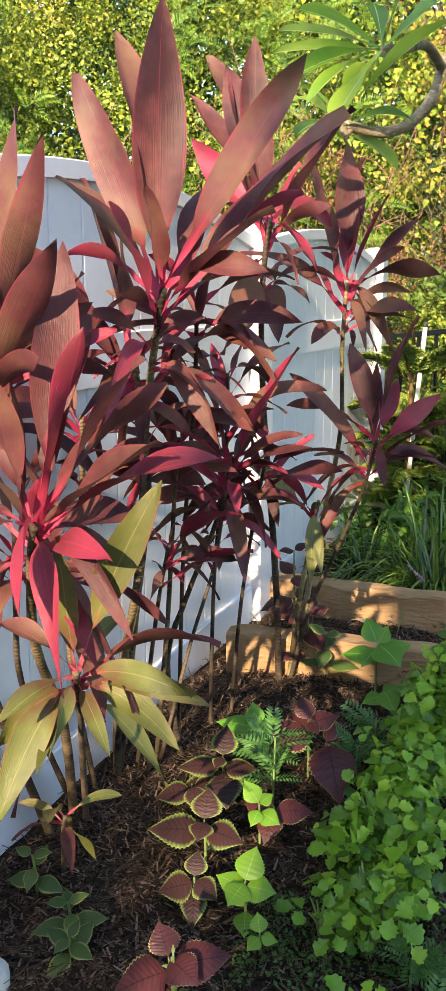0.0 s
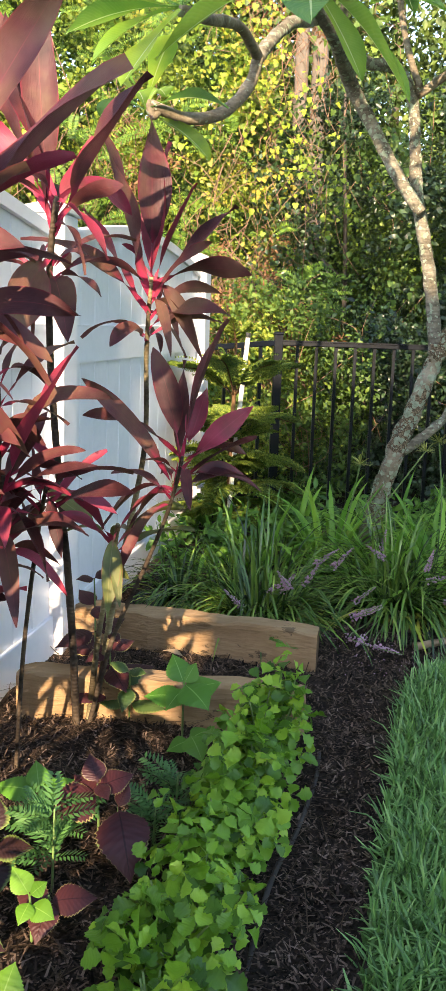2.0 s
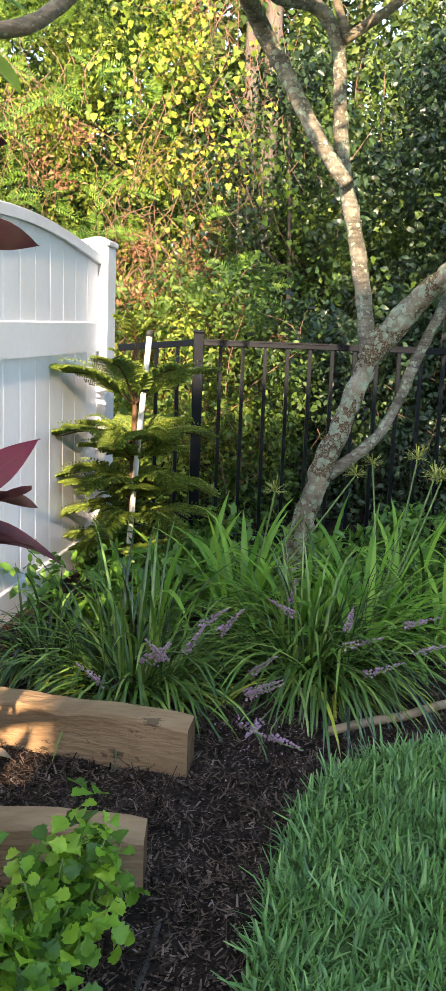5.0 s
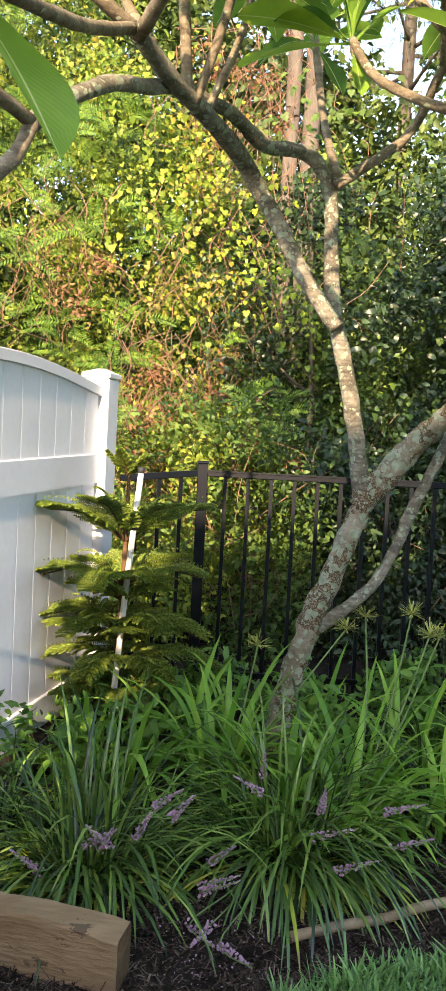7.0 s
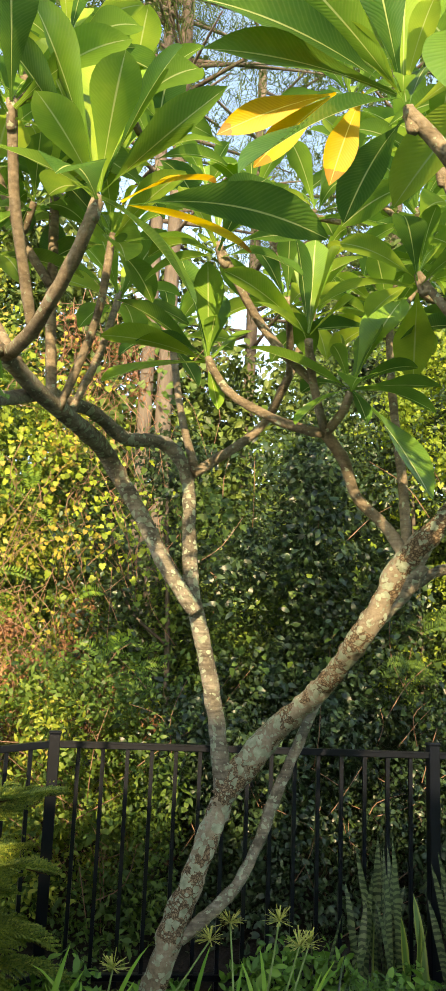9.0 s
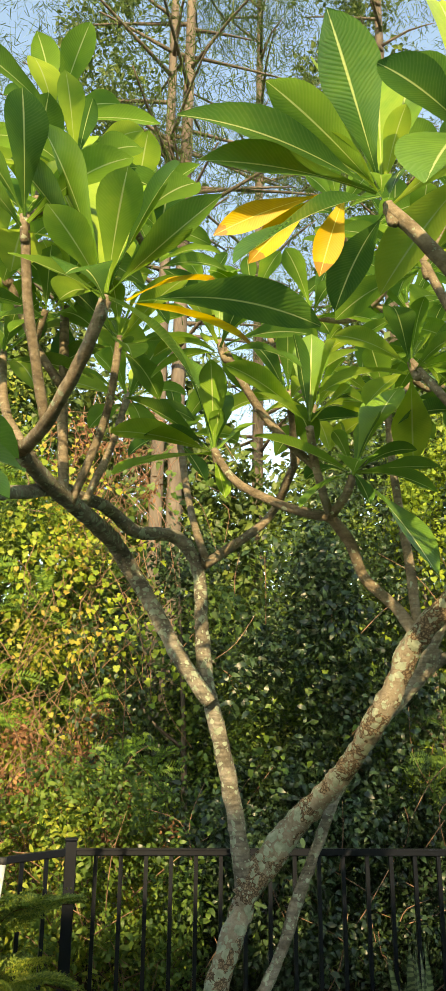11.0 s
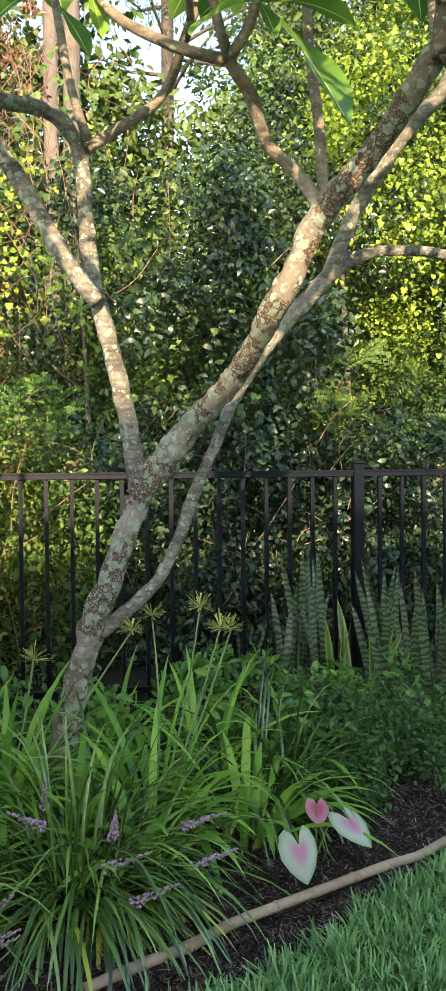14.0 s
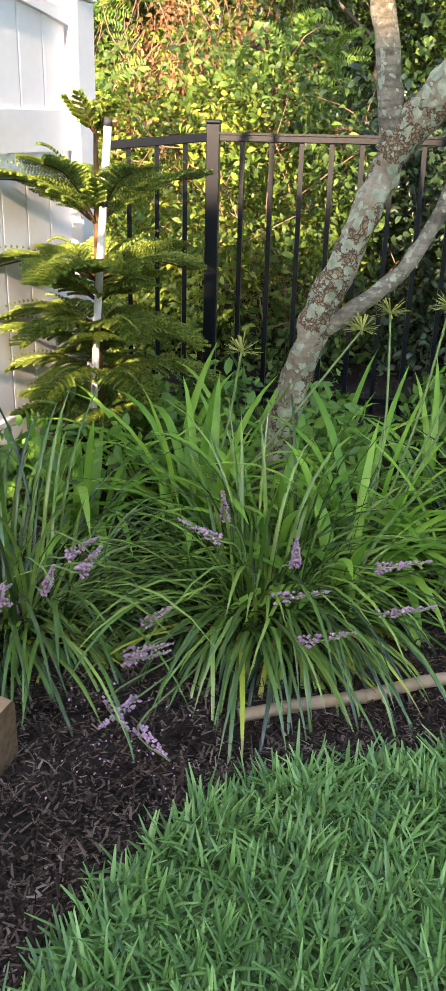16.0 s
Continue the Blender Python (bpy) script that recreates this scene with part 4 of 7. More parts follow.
limb("branch", [(1.27, 3.86, 2.28), (1.22, 3.7, 2.5), (1.2, 3.6, 2.7)], [0.016, 0.015, 0.014], TWIG, 0.16)
limb("branch", [(2.42, 3.66, 2.36), (2.32, 3.72, 2.6), (2.25, 3.75, 2.8)], [0.016, 0.015, 0.014], TWIG, 0.16)
plum_shape = lambda t: 0.075 if t < 0.1 else max(0.03, min(1.0, 0.075 + 1.85 * (t - 0.1)) * (1 - max(0, (t - 0.62) / 0.38) ** 2.6))


def leaves_to(centre, tips, mat, ratio=0.3):
    """Leaves from the end of a branch to the given tips."""
    c = Vector(centre)
    for t in tips:
        t = Vector(t)
        l = (t - c).length
        if l > 0.42:
            t = c + (t - c) * 0.42 / l
            l = 0.42
        plum_leaf(c + (t - c) * 0.03, t, l * ratio * random.uniform(0.92, 1.08), 0.05 * l / 0.3 * random.uniform(0.2, 1.2), mat, random.uniform(-0.4, 0.4))


FACE = Vector((-0.25, -1, -0.35)).normalized()


def plum_leaf(a, tip, width, arch=0.05, mat=PLUM, roll=0.0, facing=UP):
    a, tip = local(tree, a), local(tree, tip)
    mid = a.lerp(tip, 0.5) + UP * arch
    return part("leaf", Build().leaf(a, mid, tip, width * 1.12, plum_shape, 14, 0.3, facing=facing, wave=0.035, roll=roll), mat, tree)


ROSETTES = []
ROSETTES += [((1.4, 3.55, 2.47), 4, 0.3), ((1.93, 3.17, 2.5), 4, 0.3), ((2.07, 3.03, 2.53), 4, 0.3), ((2.47, 3.12, 2.59), 8, 0.31), ((1.78, 4.43, 2.47), 3, 0.24), ((2.17, 4.19, 2.33), 4, 0.25), ((1.27, 4.34, 2.9), 13, 0.31), ((1.08, 4.2, 2.95), 12, 0.31), ((1.08, 4.4, 2.75), 11, 0.3), ((1.45, 4.25, 2.76), 12, 0.29), ((2.24, 4.85, 2.86), 13, 0.3), ((1.74, 5.2, 2.86), 13, 0.29), ((2.95, 3.95, 2.5), 13, 0.3), ((2.58, 4.2, 2.61), 13, 0.3)]
ROSETTES += [((2.45, 4.6, 2.76), 13, 0.3), ((0.67, 3.54, 1.74), 9, 0.24), ((0.72, 3.85, 2.63), 12, 0.31), ((1.75, 4.15, 2.72), 12, 0.28), ((2.05, 4.5, 2.74), 12, 0.28), ((2.3, 4.0, 2.62), 12, 0.28), ((1.5, 4.75, 2.8), 12, 0.29), ((2.75, 3.55, 2.62), 12, 0.3), ((1.2, 3.6, 2.7), 11, 0.3), ((2.25, 3.75, 2.8), 11, 0.28), ((2.0, 4.9, 3.33), 11, 0.27), ((2.2, 4.7, 3.2), 11, 0.27), ((2.53, 4.9, 3.33), 11, 0.27)]
ROSETTES += [((2.54, 4.6, 3.38), 11, 0.28), ((1.83, 5.0, 3.42), 10, 0.27), ((2.49, 5.1, 3.74), 11, 0.27), ((2.61, 4.6, 3.0), 11, 0.27), ((2.53, 4.9, 3.02), 9, 0.25), ((1.3, 3.8, 3.02), 12, 0.3), ((1.18, 3.9, 2.96), 12, 0.3), ((1.22, 4.0, 3.37), 11, 0.3), ((1.47, 4.0, 3.04), 11, 0.29), ((1.56, 4.3, 3.09), 10, 0.28), ((1.22, 4.2, 2.8), 8, 0.26), ((2.76, 4.4, 3.23), 11, 0.28), ((2.83, 4.2, 2.97), 11, 0.28), ((2.66, 4.8, 3.25), 10, 0.26)]
ROSETTES += [((2.86, 4.5, 2.91), 9, 0.26), ((2.32, 5.0, 3.15), 8, 0.24), ((2.34, 3.7, 3.0), 12, 0.29), ((2.56, 3.9, 2.97), 11, 0.29), ((2.43, 4.3, 3.01), 10, 0.27), ((2.69, 4.3, 2.83), 10, 0.27), ((2.33, 4.7, 3.69), 11, 0.28), ((2.52, 4.6, 3.48), 11, 0.27), ((2.72, 4.7, 2.91), 9, 0.25), ((1.27, 4.3, 3.29), 10, 0.28), ((1.47, 4.6, 3.24), 9, 0.26), ((1.76, 4.9, 3.28), 9, 0.25)]
# crown rosettes out of view, added to cast shade on the right-hand thicket
ROSETTES += [((x, y, z), 12, 0.31) for x, y, z in ((3.15, 3.45, 2.35), (3.2, 3.9, 2.75), (3.5, 3.6, 2.6), (3.45, 4.2, 2.3), (3.75, 3.9, 2.85), (3.8, 4.4, 2.5), (4.0, 3.6, 2.4), (4.05, 4.1, 2.8), (4.2, 4.6, 2.3), (4.4, 3.9, 2.6), (4.4, 4.4, 2.9), (3.75, 4.75, 2.85), (3.35, 3.5, 2.95), (4.1, 3.4, 2.9))]
random.seed(11)
leaves_to((1.4, 3.55, 2.47), [(1.12, 3.65, 3.13), (1.35, 3.75, 3.31), (1.23, 3.45, 2.84), (1.65, 3.55, 3.08), (1.43, 3.33, 2.65), (1.64, 3.4, 2.66), (1.19, 3.45, 2.49), (1.6, 3.43, 2.2), (1.15, 3.55, 2.83), (1.57, 3.7, 3.07), (1.39, 3.75, 3.07), (1.27, 3.35, 2.55)], PLUM)
leaves_to((1.45, 3.45, 2.4), [(1.95, 3.45, 2.38)], PLUM, 0.24)
leaves_to((1.44, 3.5, 2.43), [(1.74, 3.6, 2.41), (1.67, 3.7, 2.63)], PLUM_YELLOW, 0.2)
leaves_to((1.92, 3.17, 2.52), [(1.68, 3.12, 2.71), (1.78, 3.27, 3.02), (1.79, 3.07, 2.86), (1.49, 3.12, 2.61), (1.56, 3.22, 2.59), (1.97, 3.27, 3.08), (2.05, 3.27, 2.94), (1.94, 3.07, 2.65), (1.93, 3.37, 3.05), (1.61, 3.07, 2.26), (1.77, 3.32, 2.77), (1.88, 3.07, 2.48)], PLUM)
for a, tip, w in (((1.874, 3.25, 2.58), (1.832, 3.32, 2.421), 0.055), ((1.821, 3.25, 2.567), (1.607, 3.3, 2.479), 0.05), ((1.821, 3.25, 2.567), (1.687, 3.34, 2.449), 0.05)):
    plum_leaf(a, tip, w, 0.02, PLUM_YELLOW, 0.0, FACE)
leaves_to((2.06, 3.02, 2.55), [(1.91, 2.97, 2.66), (2.04, 3.12, 3.04), (1.95, 2.87, 2.52), (2.17, 3.02, 2.98), (2.34, 3.07, 3.05), (2.31, 2.92, 2.77), (1.85, 2.82, 2.26), (2.19, 2.87, 2.44), (2.1, 2.92, 2.34), (2.22, 3.22, 2.97), (2.14, 2.82, 2.26)], PLUM, 0.34)
leaves_to((2.47, 3.12, 2.59), [(2.08, 3.0, 2.28), (2.24, 3.1, 2.64), (2.32, 3.0, 2.69), (2.17, 2.95, 2.28), (2.23, 3.2, 2.61)], PLUM)
leaves_to((1.78, 4.43, 2.46), [(1.44, 4.33, 2.47), (1.48, 4.38, 2.61), (1.81, 4.38, 2.29), (1.66, 4.53, 2.93), (1.93, 4.48, 2.6), (1.82, 4.53, 2.74), (1.75, 4.33, 2.75), (1.45, 4.33, 2.33)], PLUM)
leaves_to((2.17, 4.19, 2.33), [(1.85, 4.1, 2.39), (2.38, 4.3, 2.69), (2.42, 4.1, 2.33), (2.4, 4.1, 2.25), (2.14, 4.2, 2.5), (2.37, 4.05, 1.97), (2.3, 4.3, 2.59), (1.98, 4.1, 2.18), (2.19, 4.1, 2.2)], PLUM)
leaves_to((2.02, 4.12, 2.45), [(1.97, 4.09, 2.73), (2.05, 4.17, 2.78), (1.84, 4.02, 2.49), (2.17, 4.17, 2.61), (1.75, 4.02, 2.57), (2.11, 4.12, 2.74)], PLUM)
leaves_to((0.76, 2.8, 1.71), [(0.51, 2.8, 1.71), (0.52, 2.9, 1.79), (0.54, 2.75, 1.63), (0.59, 2.75, 1.58), (0.65, 2.7, 1.53), (0.57, 2.8, 1.8), (0.81, 2.8, 1.84), (0.74, 2.9, 1.84), (0.95, 2.9, 1.87)], PLUM)
leaves_to((1.0, 2.9, 1.83), [(0.71, 2.8, 1.61)], PLUM, 0.22)
leaves_to((1.03, 3.0, 1.86), [(1.24, 2.87, 1.575), (1.18, 3.08, 1.68), (1.27, 3.24, 1.95), (1.3, 2.85, 1.75), (1.0, 2.7, 1.66), (0.85, 3.2, 1.95), (1.1, 3.1, 2.12), (1.3, 3.05, 1.86)], PLUM, 0.34)
for c, n, size in ROSETTES:
    c = Vector(c)
    near = min(WOODY, key=lambda p: (p - c).length + 0.6 * max(0, p.z - c.z + 0.05))
    if (near - c).length > 0.03:
        limb("branch", [near, near.lerp(c, 0.5) + Vector((0, 0, -0.03)), c], [0.015, 0.013, 0.012], TWIG, 0.16, 10)
    turn = random.uniform(0, 6.28)
    for k in range(n):
        u = k / n
        az = turn + k * 2.4
        el = radians(60 - 88 * u + random.uniform(-14, 14))
        l = size * random.uniform(0.8, 1.15) * (0.65 + 0.35 * min(1, u * 2.2))
        d = Vector((math.cos(az) * math.cos(el), math.sin(az) * math.cos(el), math.sin(el)))
        tip = c + d * l - UP * l * (0.1 + 0.22 * u) * random.random()
        plum_leaf(c - UP * 0.012 * k * 0.35 + d * 0.012, tip, l * random.uniform(0.28, 0.37), 0.03 + 0.07 * (1 - abs(el) / 1.4) * random.random(), roll=random.uniform(-0.35, 0.35))

# ---- ti plants ----
ti_shape = lambda t: 0.11 if t < 0.25 else max(0.11 * (1 - t), math.sin(math.pi * ((t - 0.25) / 0.75) ** 0.9) ** 0.8)


def ti_plant(name, stem, radii, centre, tips, label, width=0.095, mats=(TI_RED, TI_PINK), cane=CANE, seed=0, extra=9, face=-0.35):
    """A cane with a crown of leaves that reach to the given tips."""
    r = random.Random(seed)
    base = Vector(stem[0])
    base.z = ground_at(base.x, base.y)
    ob = thing(name, base, label, "ti plant", "ti plants")
    radii = [q * 0.48 for q in radii]
    pts = [Vector((base.x, base.y, base.z - 0.03))] + [Vector(p) for p in stem[1:]] + [Vector(centre)]
    part("cane", Build().tube([p - base for p in pts], radii, 10, 8, 0.12), cane, ob)
    c = Vector(centre)
    span = sum(((Vector(t) - c).length for t in tips)) / len(tips)
    allt = [Vector(t) for t in tips]
    for k in range(extra + 3):
        az, el = r.uniform(0, 6.28), r.uniform(-0.6, 0.7)
        allt.append(c - UP * 0.12 * k / (extra + 3) + Vector((math.cos(az) * math.cos(el), math.sin(az) * math.cos(el) * 0.8 + 0.1, math.sin(el))) * span * r.uniform(0.65, 0.95))
    for k, t in enumerate(allt):
        l = (t - c).length
        a = c - (c - pts[-2]).normalized() * r.uniform(0, 0.1)
        if k >= len(tips) or t.z < c.z:
            below_top = (pts[-2] - c).normalized() * min(0.2 if k < len(tips) else 0.3, (pts[-2] - c).length) * r.random()
            a = c + below_top
            if k >= len(tips):
                t = t + below_top
        rise = l * ((0.42 if k >= len(tips) else 0.3) if t.z < c.z + 0.1 else 0.1) * r.uniform(0.6, 1.2)
        mid = a.lerp(t, 0.42) + UP * rise + Vector((r.uniform(-0.06, 0.06), r.uniform(-0.06, 0.06), 0)) * l
        mat = mats[1] if r.random() < (0.2 if l < 0.24 else 0.06) else mats[0]
        w = min(width * 1.05, l * (0.25 if k < len(tips) else 0.2)) * r.uniform(0.7, 1.02)
        part("leaf", Build().leaf(a - base, mid - base, t - base, w, ti_shape, 16, r.uniform(0.2, 0.7), facing=Vector((0.1, face, 1)).normalized(), wave=0.13, roll=r.uniform(-1.2, 1.2)), mat, ob)
    return ob


ti_plant("ti_plant", [(0.12, 2.75, 0.0), (0.16, 2.64, 0.23), (0.24, 2.53, 0.56), (0.29, 2.41, 0.92)], [0.024, 0.022, 0.019, 0.016, 0.014], (0.35, 2.3, 1.16),
         [(0.36, 2.28, 1.65), (0.25, 2.38, 1.63), (0.18, 2.35, 1.55), (0.61, 2.2, 1.52), (0.68, 2.4, 1.48), (0.12, 2.4, 1.38), (0.29, 2.15, 1.29), (0.56, 2.2, 1.28), (0.55, 2.25, 1.18), (0.6, 2.4, 1.34), (0.39, 2.4, 1.04), (0.3, 2.15, 1.14), (0.42, 2.4, 1.31), (0.34, 2.2, 1.32), (0.48, 2.45, 1.44)],
         "tall ti plant with long dark maroon pink-edged leaves", seed=1, width=0.095, extra=13)
ti_plant("ti_plant", [(0.12, 2.77, 0.0), (0.2, 2.64, 0.38), (0.27, 2.51, 0.77)], [0.02, 0.018, 0.015, 0.013], (0.27, 2.38, 1.04),
         [(-0.01, 2.43, 1.28), (0.12, 2.33, 1.21), (0.15, 2.48, 1.39), (0.12, 2.28, 1.17), (0.14, 2.38, 1.04), (0.38, 2.28, 1.09), (0.1, 2.48, 1.13), (0.41, 2.43, 1.11), (0.41, 2.48, 0.93), (0.22, 2.5, 1.33), (0.19, 2.38, 0.99)],
         "ti plant with drooping maroon and olive leaves", seed=2)
ti_plant("ti_plant", [(0.51, 3.35, 0.0), (0.5, 3.25, 0.38), (0.47, 3.15, 0.87), (0.47, 3.05, 1.18)], [0.024, 0.021, 0.018, 0.017, 0.015], (0.5, 2.95, 1.37),
         [(0.46, 2.95, 1.8), (0.33, 3.05, 1.79), (0.7, 2.85, 1.6), (0.28, 3.05, 1.7), (0.57, 2.95, 1.25), (0.38, 2.9, 1.03), (0.62, 2.85, 1.23), (0.52, 3.0, 1.06), (0.43, 2.9, 1.56), (0.28, 3.05, 1.59), (0.65, 2.85, 1.38), (0.36, 2.8, 1.24), (0.57, 3.05, 1.52), (0.38, 3.03, 1.76)],
         "tall ti plant with upright maroon leaves on a ringed cane", seed=3, width=0.09, cane=CANE_DARK)
ti_plant("ti_plant", [(0.56, 3.38, 0.0), (0.6, 3.36, 0.29), (0.65, 3.35, 0.56), (0.69, 3.33, 0.8), (0.69, 3.32, 1.06)], [0.022, 0.02, 0.018, 0.015, 0.013, 0.012], (0.7, 3.3, 1.24),
         [(0.58, 3.18, 1.56), (0.69, 3.35, 1.65), (0.81, 3.25, 1.47), (0.91, 3.2, 1.41), (0.96, 3.25, 1.25), (0.9, 3.15, 1.14), (0.6, 3.2, 1.06), (0.38, 3.2, 1.31), (0.79, 3.25, 1.14), (0.74, 3.4, 1.6), (0.62, 3.3, 1.32), (0.51, 3.4, 1.42), (0.85, 3.18, 1.32)],
         "ti plant with bright pink-red leaves on a pale cane", seed=4, cane=GREEN_CANE, width=0.1, extra=6, mats=(TI_RED, TI_PINK))
ti_plant("ti_plant", [(0.54, 3.35, 0.0), (0.61, 3.3, 0.25), (0.7, 3.25, 0.48), (0.76, 3.19, 0.65)], [0.016, 0.014, 0.012, 0.011, 0.01], (0.79, 3.14, 0.79),
         [(0.89, 3.09, 1.13), (0.71, 3.19, 1.06), (0.55, 3.04, 0.98), (0.53, 3.24, 0.88), (0.97, 3.19, 0.92), (0.97, 3.09, 0.85), (0.81, 3.04, 0.67), (0.66, 3.22, 0.59), (0.79, 3.22, 1.03), (0.85, 3.24, 0.96), (0.96, 3.24, 0.79)],
         "small ti plant with red and grey-brown leaves", seed=5, cane=CANE_DARK, extra=4, width=0.068)
ti_plant("ti_plant", [(0.54, 3.38, 0.0), (0.57, 3.3, 0.24), (0.61, 3.23, 0.49)], [0.02, 0.017, 0.013, 0.011], (0.63, 3.16, 0.61),
         [(0.41, 3.11, 0.73), (0.44, 3.06, 0.63), (0.61, 3.06, 0.38), (0.8, 3.26, 0.64), (0.76, 3.21, 0.7), (0.52, 3.01, 0.72), (0.83, 3.26, 0.58), (0.66, 3.11, 0.48)],
         "low ti shoot with olive-brown leaves", seed=6, mats=(TI_GREEN, TI_PINK), cane=GREEN_CANE, extra=1, width=0.07)
ti_plant("ti_plant", [(0.28, 2.83, 0.0), (0.25, 2.79, 0.24), (0.31, 2.74, 0.43), (0.39, 2.7, 0.63)], [0.02, 0.017, 0.014, 0.012, 0.011], (0.44, 2.65, 0.8),
         [(0.59, 2.55, 1.05), (0.37, 2.6, 1.02), (0.6, 2.6, 0.86), (0.26, 2.75, 0.91), (0.25, 2.6, 0.75), (0.32, 2.5, 0.84), (0.69, 2.6, 0.82), (0.32, 2.75, 0.96), (0.46, 2.55, 0.68), (0.51, 2.75, 0.92)],
         "ti plant with a broad sunlit pink-edged leaf", seed=7, cane=CANE_DARK, width=0.12, extra=7)
ti_plant("ti_plant", [(0.16, 2.8, 0.0), (0.23, 2.71, 0.32), (0.27, 2.62, 0.49)], [0.013, 0.011, 0.01, 0.009], (0.31, 2.53, 0.62),
         [(0.26, 2.41, 0.73), (0.41, 2.48, 0.73), (0.48, 2.43, 0.71), (0.45, 2.63, 0.56), (0.27, 2.53, 0.58), (0.34, 2.63, 0.58), (0.38, 2.63, 0.65), (0.49, 2.61, 0.59)],
         "young ti plant with thin pink stalks", seed=8, cane=CANE_DARK, width=0.06, extra=2, mats=(TI_RED, TI_PINK))
ti_plant("ti_plant", [(0.06, 2.56, 0.0), (0.1, 2.39, 0.24), (0.13, 2.16, 0.5), (0.19, 1.98, 0.68)], [0.024, 0.022, 0.02, 0.016, 0.014], (0.24, 1.87, 0.8),
         [(0.33, 1.84, 1.08), (0.28, 1.92, 1.2), (0.4, 1.88, 1.04), (0.19, 1.9, 1.17), (0.44, 1.8, 0.93), (0.53, 1.84, 0.9), (0.38, 1.76, 0.78), (0.19, 1.82, 1.05), (0.2, 1.75, 0.92), (0.42, 1.96, 1.0), (0.13, 1.95, 1.02), (0.3, 1.98, 1.1)],
         "ti plant with broad brown-maroon leaves on pink stalks", seed=9, width=0.07, cane=CANE, extra=12)
ti_plant("ti_plant", [(0.1, 2.53, 0.0), (0.17, 2.29, 0.22), (0.24, 2.06, 0.43)], [0.016, 0.014, 0.012, 0.011], (0.31, 1.82, 0.6),
         [(0.52, 1.79, 0.66), (0.43, 1.86, 0.87), (0.48, 1.8, 0.58), (0.5, 1.84, 0.55), (0.28, 1.85, 0.79), (0.29, 1.74, 0.5), (0.37, 1.77, 0.5), (0.2, 1.77, 0.38), (0.18, 1.82, 0.47), (0.18, 1.84, 0.66), (0.45, 1.86, 0.47), (0.22, 1.74, 0.55), (0.26, 1.78, 0.46)],
         "low ti plant with olive green pink-edged leaves", seed=10, mats=(TI_GREEN, TI_RED), width=0.125, cane=CANE_DARK, extra=5)
ti_plant("ti_plant", [(0.04, 2.47, 0.0), (-0.05, 2.28, 0.49), (0.06, 2.09, 0.78)], [0.022, 0.02, 0.018, 0.015], (0.15, 1.9, 0.97),
         [(0.28, 1.85, 1.33), (0.21, 1.95, 1.39), (0.31, 1.8, 1.19), (0.3, 1.95, 1.16), (0.09, 1.9, 1.27), (0.3, 2.0, 1.12), (0.11, 1.78, 1.09), (0.17, 2.0, 1.18), (0.28, 1.8, 1.04)],
         "tall ti plant with narrow dark red leaves", seed=11, width=0.062)
ti_plant("ti_plant", [(0.1, 2.35, 0.0), (0.2, 2.06, 0.19)], [0.009, 0.008, 0.007], (0.3, 1.78, 0.4),
         [(0.24, 1.73, 0.39), (0.34, 1.68, 0.38), (0.37, 1.83, 0.41), (0.31, 1.68, 0.45)],
         "ti sucker with few drooping olive leaves", seed=12, mats=(TI_GREEN, TI_RED), width=0.05, extra=0, cane=CANE_DARK)
ti_plant("ti_plant", [(0.09, 2.66, 0.0), (0.05, 2.59, 0.38), (0.11, 2.53, 0.7)], [0.016, 0.014, 0.012, 0.011], (0.14, 2.46, 0.91),
         [(0.39, 2.34, 0.89), (0.3, 2.54, 0.98), (0.28, 2.41, 1.04), (0.05, 2.56, 1.04), (0.01, 2.46, 1.0), (0.01, 2.31, 0.96), (0.01, 2.34, 0.87), (-0.01, 2.54, 0.77), (0.11, 2.41, 0.78), (0.25, 2.56, 0.74), (0.35, 2.46, 0.83)],
         "ti plant with crowded maroon leaves by fence", seed=21, cane=CANE, extra=5, width=0.075)
ti_plant("ti_plant", [(0.21, 2.81, 0.0), (0.26, 2.74, 0.34), (0.29, 2.67, 0.6)], [0.015, 0.013, 0.011, 0.01], (0.32, 2.6, 0.85),
         [(0.5, 2.48, 0.88), (0.53, 2.68, 0.91), (0.38, 2.55, 0.95), (0.19, 2.7, 0.94), (0.14, 2.6, 0.86), (0.19, 2.45, 0.79), (0.23, 2.48, 0.7), (0.37, 2.68, 0.65), (0.46, 2.55, 0.78)],
         "slender ti plant with pink-red leaves", seed=22, cane=CANE, extra=4, width=0.07)
ti_plant("ti_plant", [(0.07, 2.57, 0.0), (0.01, 2.4, 0.31), (0.07, 2.22, 0.57)], [0.016, 0.014, 0.012, 0.011], (0.14, 2.05, 0.74),
         [(0.4, 1.93, 0.78), (0.24, 2.13, 0.79), (0.22, 2.0, 0.86), (0.06, 2.15, 0.82), (0.01, 2.05, 0.81), (0.03, 1.9, 0.77), (0.05, 1.93, 0.71), (0.06, 2.13, 0.56), (0.22, 2.0, 0.6), (0.24, 2.15, 0.63)],
         "ti plant with long drooping pink-stalked leaves", seed=23, cane=CANE_DARK, extra=4, width=0.065)
